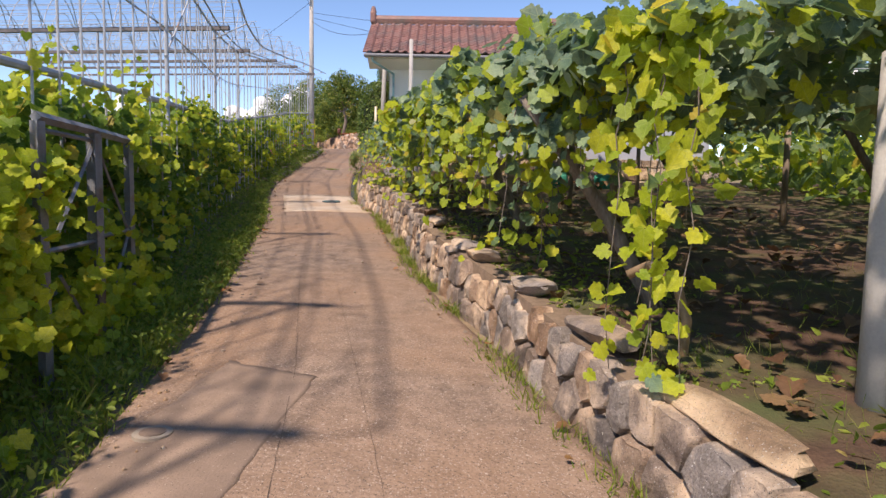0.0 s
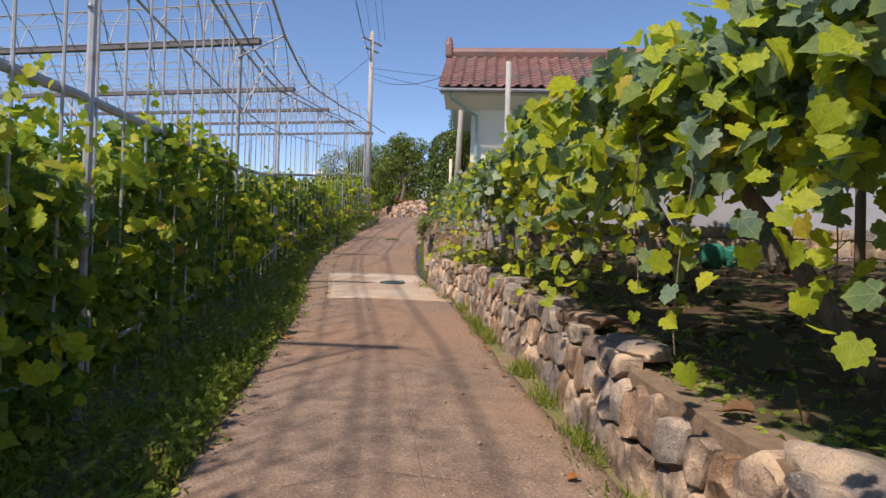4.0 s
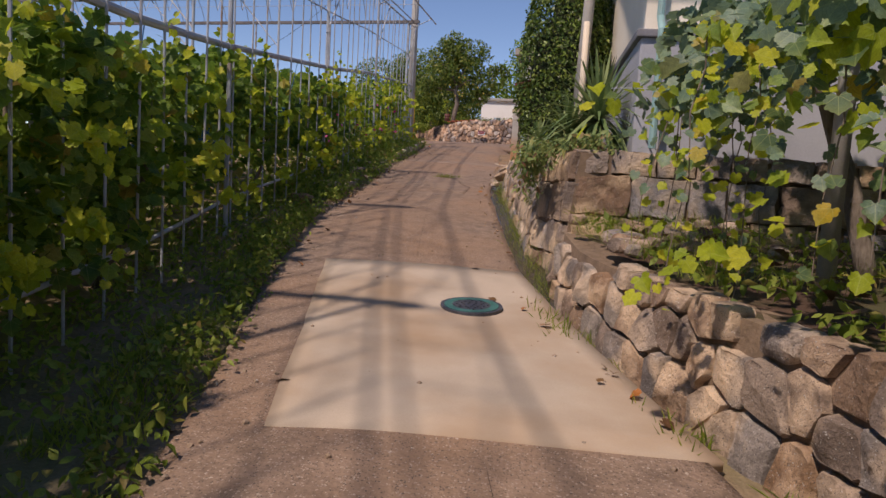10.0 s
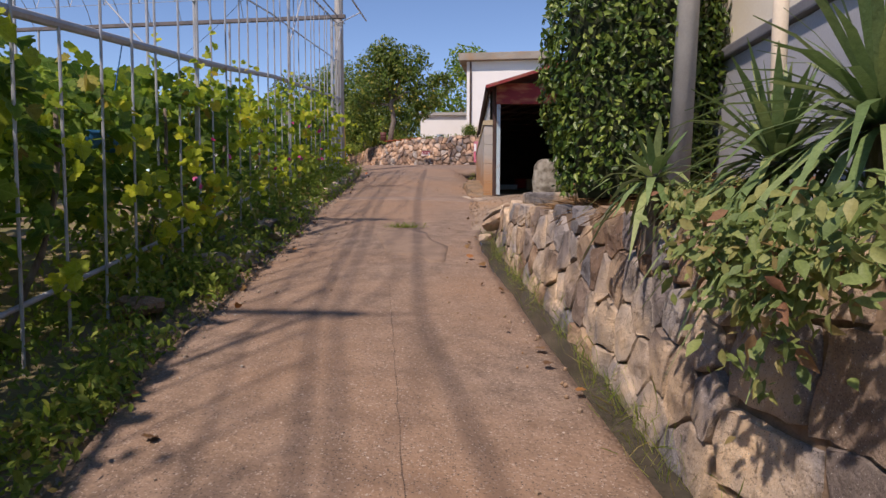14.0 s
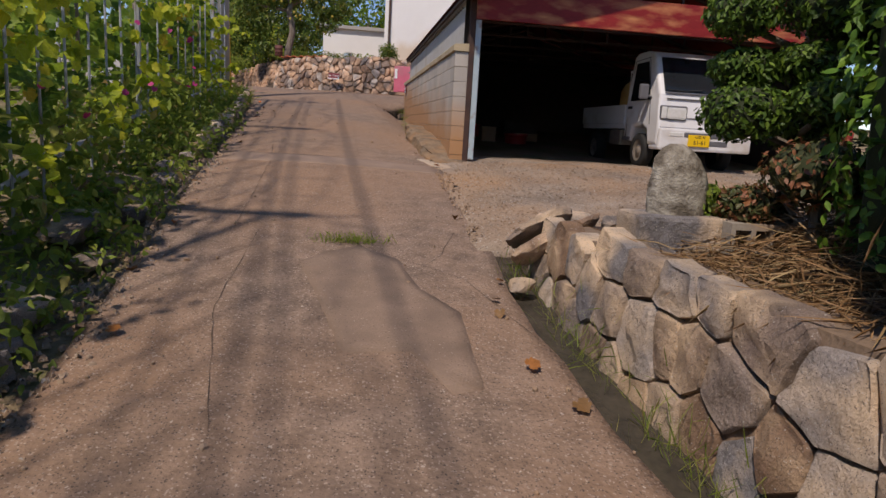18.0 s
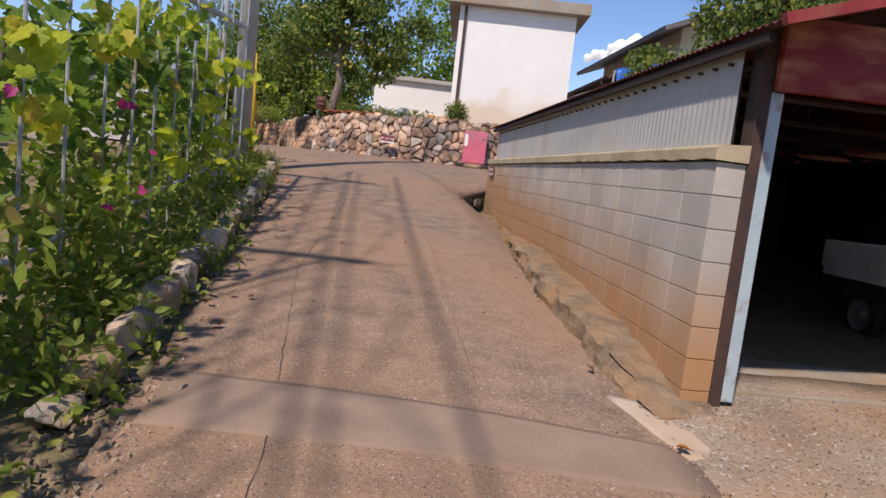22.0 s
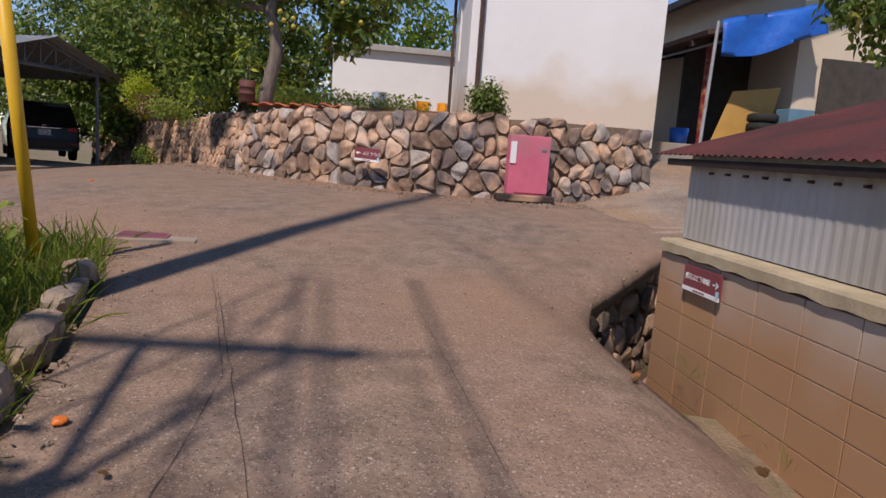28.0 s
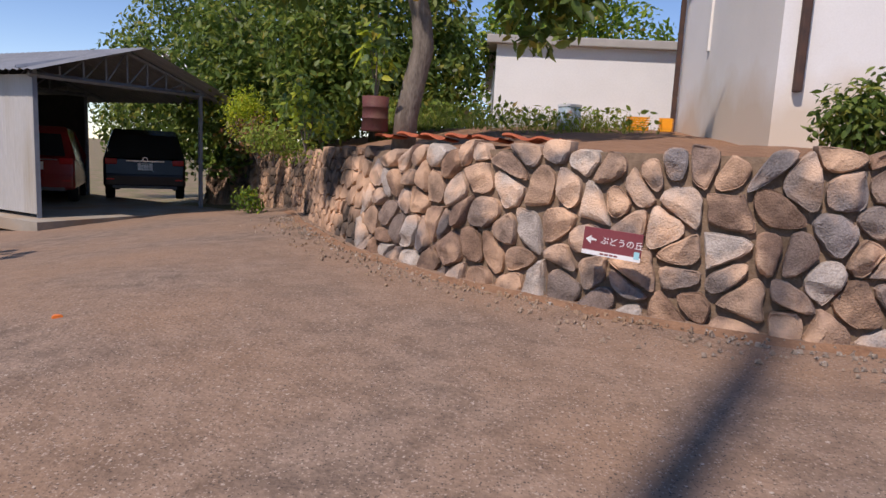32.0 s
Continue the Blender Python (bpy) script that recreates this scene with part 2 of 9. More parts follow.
M["metalsheet"] = mat("weathered_zinc_sheet", (0.41, 0.405, 0.395), (0.51, 0.50, 0.485), 1.2, 0.6, 0.1, 30, c3=(0.36, 0.32, 0.26), amount3=0.3, stretch=(1, 1, 0.2))
M["roofred"] = mat("rusted_red_roof", (0.24, 0.028, 0.03), (0.33, 0.05, 0.05), 4, 0.55, 0.2, 40, c3=(0.30, 0.13, 0.06), amount3=0.3, scale3=2.5)
M["fascia"] = mat("rusted_red_fascia", (0.20, 0.012, 0.014), (0.30, 0.025, 0.022), 3, 0.45, 0.2, 40, c3=(0.55, 0.23, 0.10), amount3=0.40, scale3=2.2, stretch=(1.0, 1, 3.2))
M["rustdark"] = mat("dark_rusty_steel", (0.045, 0.03, 0.028), (0.10, 0.05, 0.035), 6, 0.8, 0.3)
M["steelpaint"] = mat("pale_blue_painted_steel", (0.36, 0.47, 0.52), (0.47, 0.56, 0.6), 5, 0.5, 0.1, c3=(0.3, 0.15, 0.08), amount3=0.2, scale3=8)
M["pipe"] = mat("galvanised_pipe", (0.33, 0.35, 0.38), (0.45, 0.47, 0.50), 5, 0.6, 0.05, 50, metal=0.15, c3=(0.3, 0.2, 0.14), amount3=0.1, scale3=3)
M["gutter"] = mat("dark_gutter_sheet", (0.10, 0.09, 0.09), (0.17, 0.15, 0.15), 5, 0.6, 0.1)
M["tile"] = mat("brown_roof_tile", (0.18, 0.085, 0.07), (0.27, 0.14, 0.115), 10, 0.55, 0.2, 60, rand=0.2, c3=(0.14, 0.11, 0.1), amount3=0.3)
M["pole"] = mat("utility_pole_concrete", (0.36, 0.34, 0.32), (0.45, 0.43, 0.40), 4, 0.85, 0.2, 60)
M["shedwhite"] = mat("white_painted_sheet", (0.74, 0.74, 0.73), (0.82, 0.82, 0.81), 1.2, 0.55, 0.05, 30)
M["wood"] = mat("weathered_wood", (0.16, 0.12, 0.09), (0.27, 0.21, 0.16), 12, 0.85, 0.5, 60, stretch=(1, 1, 0.15))
M["bark"] = mat("grey_bark", (0.12, 0.095, 0.075), (0.24, 0.20, 0.165), 14, 0.95, 0.9, 60, stretch=(1, 1, 0.3), dist=0.03)
M["yellow"] = mat("yellow_plastic", (0.72, 0.40, 0.02), (0.80, 0.47, 0.03), 4, 0.45, 0.05)
M["pink"] = mat("pink_faded_paint", (0.60, 0.125, 0.19), (0.68, 0.17, 0.24), 4, 0.45, 0.1, 60, c3=(0.5, 0.2, 0.22), amount3=0.2)
M["signbrown"] = mat("maroon_sign", (0.20, 0.045, 0.055), (0.24, 0.06, 0.07), 3, 0.4, 0.0)
M["signwhite"] = mat("white_sign_paint", (0.8, 0.8, 0.8), (0.84, 0.84, 0.84), 3, 0.5, 0.0)
M["signblue"] = mat("pale_blue_mark", (0.3, 0.6, 0.68), (0.35, 0.65, 0.72), 3, 0.5, 0.0)
M["black"] = mat("black_rubber", (0.012, 0.012, 0.012), (0.025, 0.025, 0.025), 8, 0.8, 0.2)
# near-black, for the shade deep between the leaves
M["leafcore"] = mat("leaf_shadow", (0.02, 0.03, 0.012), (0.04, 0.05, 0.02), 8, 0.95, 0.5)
# near-black stands in for the shade inside garage, carport and lean-to
M["darkinside"] = mat("shade_dark_board", (0.05, 0.045, 0.04), (0.085, 0.075, 0.065), 5, 0.9, 0.2)


def leafmat(name, stops, trans=0.35, rough=0.5, veins=0.0):
    """Leaf colours by island; veins: pale ribs that fan out from the stalk and a yellower margin."""
    m = ramp_by(mat(name, (0.68, 0.70, 0.66), (1.06, 1.04, 1.0), 34, rough, 0.3, 120, trans=trans, spec=0.35), "island", stops)
    if not veins:
        return m
    n, l = m.node_tree.nodes, m.node_tree.links

    def calc(op, a, b=None):
        q = n.new("ShaderNodeMath")
        q.operation = op
        for k, v in enumerate((a, b)):
            if v is None:
                continue
            if isinstance(v, (int, float)):
                q.inputs[k].default_value = v
            else:
                l.new(v, q.inputs[k])
        return q.outputs[0]

    uv = n.new("ShaderNodeUVMap")
    uv.uv_map = "blade"
    xy = n.new("ShaderNodeSeparateXYZ")
    l.new(uv.outputs[0], xy.inputs[0])
    ang = calc("ARCTAN2", xy.outputs[0], xy.outputs[1])
    far = calc("SQRT", calc("ADD", calc("MULTIPLY", xy.outputs[0], xy.outputs[0]), calc("MULTIPLY", xy.outputs[1], xy.outputs[1])))
    gap = calc("MULTIPLY", calc("ABSOLUTE", calc("SINE", calc("MULTIPLY", ang, 3.6))), far)
    side = calc("ABSOLUTE", calc("SINE", calc("MULTIPLY", calc("ADD", far, calc("ABSOLUTE", calc("MULTIPLY", ang, 0.3))), 26.0)))
    rib = n.new("ShaderNodeMapRange")
    rib.inputs["From Min"].default_value, rib.inputs["From Max"].default_value = 0.02, 0.085
    rib.inputs["To Min"].default_value, rib.inputs["To Max"].default_value = veins, 0.0
    l.new(gap, rib.inputs["Value"])
    fold = n.new("ShaderNodeMapRange")
    fold.inputs["From Min"].default_value, fold.inputs["From Max"].default_value = 0.0, 0.5
    fold.inputs["To Min"].default_value, fold.inputs["To Max"].default_value = 0.86, 1.06
    l.new(side, fold.inputs["Value"])
    rim = n.new("ShaderNodeMapRange")
    rim.inputs["From Min"].default_value, rim.inputs["From Max"].default_value = 0.45, 0.95
    rim.inputs["To Max"].default_value = veins * 0.8
    l.new(far, rim.inputs["Value"])
    b = n["Principled BSDF"]
    col = b.inputs["Base Color"].links[0].from_socket
    targets = [k.to_socket for k in l if k.from_socket == col]
    hs = n.new("ShaderNodeHueSaturation")
    l.new(col, hs.inputs["Color"])
    l.new(fold.outputs[0], hs.inputs["Value"])
    last = hs.outputs[0]
    for fac, c in ((rim.outputs[0], (0.52, 0.56, 0.06)), (rib.outputs[0], (0.60, 0.66, 0.24))):
        mx = n.new("ShaderNodeMix")
        mx.data_type = "RGBA"
        l.new(fac, mx.inputs["Factor"])
        l.new(last, mx.inputs["A"])
        mx.inputs["B"].default_value = (*c, 1)
        last = mx.outputs["Result"]
    for t in targets:
        l.new(last, t)
    return m


M["vine_l"] = leafmat("vine_leaf_green", [(0, (0.07, 0.15, 0.025)), (0.4, (0.125, 0.245, 0.035)), (0.75, (0.23, 0.37, 0.045)), (0.94, (0.46, 0.53, 0.05)), (1, (0.40, 0.27, 0.06))], 0.55, veins=0.22)
M["vine_r"] = leafmat("vine_leaf_mixed", [(0, (0.12, 0.21, 0.11)), (0.3, (0.18, 0.29, 0.11)), (0.55, (0.27, 0.40, 0.07)), (0.8, (0.48, 0.58, 0.05)), (0.95, (0.62, 0.66, 0.06)), (1, (0.56, 0.36, 0.05))], 0.55, veins=0.3)
M["vine_old"] = leafmat("vine_leaf_spray_grey", [(0, (0.09, 0.16, 0.11)), (0.4, (0.14, 0.23, 0.16)), (0.8, (0.20, 0.30, 0.21)), (0.95, (0.30, 0.40, 0.21)), (1, (0.45, 0.33, 0.08))], 0.36, 0.42, veins=0.2)
M["vine_young"] = leafmat("vine_leaf_yellow_green", [(0, (0.30, 0.43, 0.04)), (0.35, (0.46, 0.57, 0.04)), (0.75, (0.62, 0.68, 0.05)), (0.95, (0.72, 0.70, 0.06)), (1, (0.62, 0.42, 0.05))], 0.60, veins=0.3)
M["weed"] = leafmat("weed_leaf", [(0, (0.16, 0.25, 0.04)), (0.55, (0.29, 0.40, 0.065)), (0.9, (0.44, 0.49, 0.10)), (1, (0.42, 0.30, 0.12))], 0.5)
M["grass"] = leafmat("grass_blade", [(0, (0.17, 0.27, 0.04)), (0.6, (0.31, 0.41, 0.06)), (0.85, (0.45, 0.46, 0.12)), (1, (0.50, 0.42, 0.18))], 0.55)
M["hedge"] = leafmat("hedge_leaf", [(0, (0.035, 0.075, 0.016)), (0.5, (0.09, 0.16, 0.03)), (0.85, (0.20, 0.28, 0.05)), (1, (0.30, 0.36, 0.08))], 0.2, 0.32)
M["tree"] = leafmat("tree_leaf", [(0, (0.07, 0.12, 0.03)), (0.55, (0.16, 0.25, 0.05)), (0.9, (0.33, 0.39, 0.08)), (1, (0.45, 0.40, 0.09))], 0.5, 0.4)
M["yucca"] = leafmat("yucca_blade", [(0, (0.12, 0.20, 0.075)), (0.7, (0.22, 0.31, 0.13)), (1, (0.34, 0.40, 0.17))], 0.2, 0.4)


# ---------------------------------------------------------------- mesh helpers
def link_bm(name, bm, material, parent=None, label="", smooth=False):
    me = bpy.data.meshes.new(name)
    bm.normal_update()
    bm.to_mesh(me)
    bm.free()
    if smooth:
        me.shade_smooth()
    me.materials.append(material)
    ob = new(name, me)
    if parent:
        ob.parent = parent
    if label:
        ob["label"] = label
    return ob


def part(name, bm, material, parent, label="", smooth=False):
    return link_bm(name, bm, material, parent, label, smooth)


def thing(name, label, category, at=(0, 0, 0), group="", kind="", rz=0):
    e = new(name)
    e.matrix_world = pose(*at, 0, 0, rz)
    e.empty_display_size = 0.1
    return tagged(e, label, category, group, kind)


def box(bm, x0, x1, y0, y1, z0, z1, m=None, bevel=0.0):
    r = bmesh.ops.create_cube(bm, size=1)
    vs = r["verts"]
    bmesh.ops.scale(bm, verts=vs, vec=(x1 - x0, y1 - y0, z1 - z0))
    bmesh.ops.translate(bm, verts=vs, vec=((x0 + x1) / 2, (y0 + y1) / 2, (z0 + z1) / 2))
    if bevel:
        es = list({e for v in vs for e in v.link_edges})
        r = bmesh.ops.bevel(bm, geom=es, offset=bevel, segments=2, affect="EDGES", profile=0.6)
        vs = list({v for f in r["faces"] for v in f.verts} | {v for v in vs if v.is_valid})
    if m is not None:
        bmesh.ops.transform(bm, matrix=m, verts=vs)
    return vs


def boxm(x0, x1, y0, y1, z0, z1, m=None, bevel=0.0):
    bm = bmesh.new()
    box(bm, x0, x1, y0, y1, z0, z1, m, bevel)
    return bm


def tube_into(bm, pts, r, seg=8, r2=None, cap=True):
    """A swept tube along points, tapering from r to r2."""
    pts = [Vector(p) for p in pts]
    r2 = r if r2 is None else r2
    rings = []
    n = len(pts)
    for i, p in enumerate(pts):
        d = (pts[min(i + 1, n - 1)] - pts[max(i - 1, 0)]).normalized()
        a = Vector((0, 0, 1)) if abs(d.z) < 0.95 else Vector((1, 0, 0))
        u = d.cross(a).normalized()
        v = d.cross(u)
        rr = float(r + (r2 - r) * i / max(n - 1, 1))
        rings.append([bm.verts.new(p + rr * (math.cos(2 * math.pi * k / seg) * u + math.sin(2 * math.pi * k / seg) * v)) for k in range(seg)])
    for a, b in zip(rings, rings[1:]):
        for k in range(seg):
            bm.faces.new((a[k], a[(k + 1) % seg], b[(k + 1) % seg], b[k]))
    if cap:
        bm.faces.new(rings[0][::-1])
        bm.faces.new(rings[-1])


def tube(pts, r, seg=8, r2=None):
    bm = bmesh.new()
    tube_into(bm, pts, r, seg, r2)
    return bm


def sheet(fx, us, vs, thick=0.0):
    """A grid mesh from a function (u, v) -> point; thick lowers a second skin and closes the rim."""
    bm = bmesh.new()
    g = [[bm.verts.new(fx(u, v)) for u in us] for v in vs]
    for a, b in zip(g, g[1:]):
        for i in range(len(us) - 1):
            bm.faces.new((a[i], a[i + 1], b[i + 1], b[i]))
    if thick:
        h = [[bm.verts.new(w.co - Vector((0, 0, thick))) for w in row] for row in g]
        for a, b in zip(h, h[1:]):
            for i in range(len(us) - 1):
                bm.faces.new((a[i], b[i], b[i + 1], a[i + 1]))
        for j in range(len(vs) - 1):
            bm.faces.new((g[j][0], g[j + 1][0], h[j + 1][0], h[j][0]))
            bm.faces.new((g[j][-1], h[j][-1], h[j + 1][-1], g[j + 1][-1]))
        for i in range(len(us) - 1):
            bm.faces.new((g[0][i], h[0][i], h[0][i + 1], g[0][i + 1]))
            bm.faces.new((g[-1][i], g[-1][i + 1], h[-1][i + 1], h[-1][i]))
    return bm


def polymesh(name, V, polys_flat, nside, material, parent=None):
    """A mesh from arrays: V (n,3), polygons with nside corners each."""
    me = bpy.data.meshes.new(name)
    me.vertices.add(len(V))
    me.vertices.foreach_set("co", np.asarray(V, np.float32).ravel())
    P = np.asarray(polys_flat, np.int32).ravel()
    me.loops.add(len(P))
    me.loops.foreach_set("vertex_index", P)
    k = len(P) // nside
    me.polygons.add(k)
    me.polygons.foreach_set("loop_start", np.arange(k, dtype=np.int32) * nside)
    me.update(calc_edges=True)
    me.validate()
    me.materials.append(material)
    ob = new(name, me)
    if parent:
        ob.parent = parent
    return ob


# leaf outlines: (x across, y along, z); fans of triangles
def leaf_shape(kind):
    if kind == "grape":
        half = [(0.04, 0.03), (0.14, -0.12), (0.27, -0.15), (0.36, -0.06), (0.48, -0.01), (0.45, 0.10), (0.57, 0.19), (0.55, 0.30), (0.41, 0.38), (0.52, 0.52), (0.50, 0.66), (0.37, 0.68), (0.27, 0.80), (0.16, 0.84)]
        out = [(-x, y) for x, y in half] + [(0, 1.0)] + list(reversed(half))
    elif kind == "oval":
        out = [(0, 0), (-0.2, 0.25), (-0.24, 0.55), (0, 1.0), (0.24, 0.55), (0.2, 0.25)]
    else:
        out = [(-0.03, 0), (-0.035, 0.4), (-0.02, 0.75), (0, 1.0), (0.02, 0.75), (0.035, 0.4), (0.03, 0)]
    pts = [(x, y, 0.28 * abs(x) - 0.30 * y * y) for x, y in out]
    if kind == "reed":
        out = [(x * 0.38, y) for x, y in out]
    if kind in ("blade", "reed"):
        pts = [(x, y, -0.35 * y * y) for x, y in out]
    c = (0, 0.36, -0.09) if kind not in ("blade", "reed") else (0, 0.4, -0.06)
    pts.append(c)
    n = len(out)
    tri = [(i, (i + 1) % n, n) for i in range(n)]
    return np.array(pts), np.array(tri)


LEAF = {k: leaf_shape(k) for k in ("grape", "oval", "blade", "reed")}
rng = np.random.default_rng(7)


def leaves(name, P, size, kind, material, up=0.6, out=None, label="", category="", parent=None, jitter=0.35, flat=False):
    """Many leaves at points P (n,3). up: how far each leaf's face turns to the sky; out (n,3): the way they face."""
    P = np.asarray(P, float)
    n = len(P)
    V0, T = LEAF[kind]
    N = rng.normal(size=(n, 3)) * 0.55
    N[:, 2] += up
    if out is not None:
        N += np.asarray(out)
    N /= np.linalg.norm(N, axis=1)[:, None]
    D = rng.normal(size=(n, 3))
    if flat:
        D[:, 2] *= 0.12
    if kind in ("blade", "reed"):
        if not flat:
            D[:, 2] = np.abs(D[:, 2]) + 1.05
        Y = D / np.linalg.norm(D, axis=1)[:, None]
        X = np.cross(Y, N)
        X /= np.linalg.norm(X, axis=1)[:, None]
        N = np.cross(X, Y)
    else:
        D[:, 2] -= 0.9
        X = np.cross(D, N)
        X /= np.linalg.norm(X, axis=1)[:, None]
        Y = np.cross(N, X)
    s = np.asarray(size) * (1 + jitter * rng.uniform(-1, 1, n))
    curl = rng.uniform(-0.5, 1.9, n)[:, None, None]
    W = P[:, None, :] + s[:, None, None] * (V0[None, :, 0:1] * X[:, None, :] + V0[None, :, 1:2] * Y[:, None, :] + curl * V0[None, :, 2:3] * N[:, None, :])
    F = (T[None] + (np.arange(n) * len(V0))[:, None, None])
    ob = polymesh(name, W.reshape(-1, 3), F.reshape(-1, 3), 3, material, parent)
    ob.data.shade_smooth()
    uv = np.tile(V0[T.ravel(), :2], (n, 1))
    layer = ob.data.uv_layers.new(name="blade")
    if len(layer.data) == len(uv):
        layer.data.foreach_set("uv", uv.astype(np.float32).ravel())
    if label:
        tagged(ob, label, category, kind="stuff")
    return ob


# ---------------------------------------------------------------- the plan
YS = [-30, -6, 0, 3.4, 5.2, 8.2, 12.4, 14.8, 16.6, 18.0, 20.0, 22.0, 24.3, 28.4, 30.0, 34.0, 36.0, 40.0, 41.4, 42.2, 42.8, 43.4, 44.2]
LX = [4.0, -0.9, -1.6, -2.0, -2.25, -2.7, -3.55, -3.95, -4.4, -4.7, -5.3, -5.75, -6.2, -6.4, -6.5, -6.75, -6.9, -7.25, -7.43, -7.53, -7.6, -7.73, -7.9]
RX = [8.0, 2.9, 1.75, 1.1, 0.66, -0.1, -0.96, -1.35, -1.65, -1.95, -2.65, -3.0, -3.3, -3.8, -3.75, -3.72, -3.66, -3.50, -3.45, -4.05, -4.3, -4.05, -3.4]
PY = [-60, -10, 0, 5.24, 17.6, 20.2, 21.3, 29, 32.5, 46.2, 48.1, 60]
PZ = [-2.5, -0.76, 0.05, 0.417, 1.268, 1.468, 1.62, 2.615, 3.166, 4.70, 4.86, 4.95]


def smooth(y, xs, ys, w=0.7):
    return sum(np.interp(y + d * w, xs, ys) for d in (-1, -0.5, 0, 0.5, 1)) / 5


def left_edge(y):
    return smooth(y, YS, LX)


def right_edge(y):
    return smooth(y, YS, RX)


def road_z(y):
    return smooth(y, PY, PZ, 0.9)


def ground_z(x, y):
    """Height of the open ground."""
    z = road_z(min(max(y, -60), 60))
    if 35.0 < y < 44.0 and x > -4.4:
        k = min(1.0, (x + 4.4) / 0.8)
        z -= float(np.interp(y, [35, 38, 41, 43, 44], [0, 0.15, 0.28, 0.34, 0.1])) * k * k * (3 - 2 * k)
    if y > 44:
        z -= 0.11 * max(0.0, -9 - x) * min(1, (y - 44) / 4)
        z = max(z, 3.9)
    return z


# ---------------------------------------------------------------- ground, road
def far_grid(a, b, near0, near1, n):
    mid = list(np.linspace(near0, near1, n))
    return [a, a * 0.4 + near0 * 0.6, near0 - 12] + mid + [near1 + 12, b * 0.4 + near1 * 0.6, b]


gx = far_grid(-900, 900, -30, 25, 56)
gy = far_grid(-900, 900, -20, 75, 96)
bm = sheet(lambda u, v: (u, v, ground_z(max(-40, min(u, 40)), v) - 0.06 + 0.03 * noise.noise((u * 0.9, v * 0.9, 0))), gx, gy)
holes = [f for f in bm.faces if -5.0 < f.calc_center_median().x < -0.2 and 41.6 < f.calc_center_median().y < 46.0]
bmesh.ops.delete(bm, geom=holes, context="FACES")
tagged(link_bm("ground", bm, M["grassground"], smooth=True), "grassy earth ground sloping uphill beside the lane", "ground", kind="structure")


def road_l(y):
    return left_edge(y) if y < 43.6 else float(np.interp(y, [43.6, 44.6, 45.6, 47, 50, 60], [-7.75, -8.2, -10.5, -16, -22, -22]))


def road_r(y):
    return right_edge(y) if y < 44.0 else float(np.interp(y, [44.0, 45.4, 46.2, 48, 60], [-3.4, -2.2, 2.0, 9.0, 9.0]))


def road_pt(u, y):
    a, b = road_l(y), road_r(y)
    w = 0.05 * noise.noise((0.0 if u < 0.5 else 9.0, y * 1.7, 3.0)) * (1 if u in (0, 1) else 0)
    x = a + (b - a) * u + w
    crown = 0.035 * math.sin(math.pi * u)
    return (x, y, ground_z(x, y) + 0.012 + crown + 0.012 * noise.noise((x * 1.3, y * 1.3, 5)))


bm = sheet(road_pt, list(np.linspace(0, 1, 25)), list(np.arange(-14, 57, 0.35)), 0.16)
tagged(link_bm("road", bm, M["asphalt"], smooth=True), "worn reddish-brown asphalt lane with pale aggregate and cracks", "road", kind="structure")


# ---------------------------------------------------------------- stone walls
def clip_cell(cx, cy, others, x0, x1, y0, y1):
    """The Voronoi cell of (cx, cy) among others, cut to a rectangle."""
    poly = [(x0, y0), (x1, y0), (x1, y1), (x0, y1)]
    for ox, oy in others:
        mx, my, dx, dy = (cx + ox) / 2, (cy + oy) / 2, ox - cx, oy - cy
        res = []
        for (ax, ay), (bx, by) in zip(poly, poly[1:] + poly[:1]):
            da, db = (ax - mx) * dx + (ay - my) * dy, (bx - mx) * dx + (by - my) * dy
            if da <= 0:
                res.append((ax, ay))
            if da * db < 0:
                k = da / (da - db)
                res.append((ax + k * (bx - ax), ay + k * (by - ay)))
        poly = res
        if len(poly) < 3:
            return []
    return poly


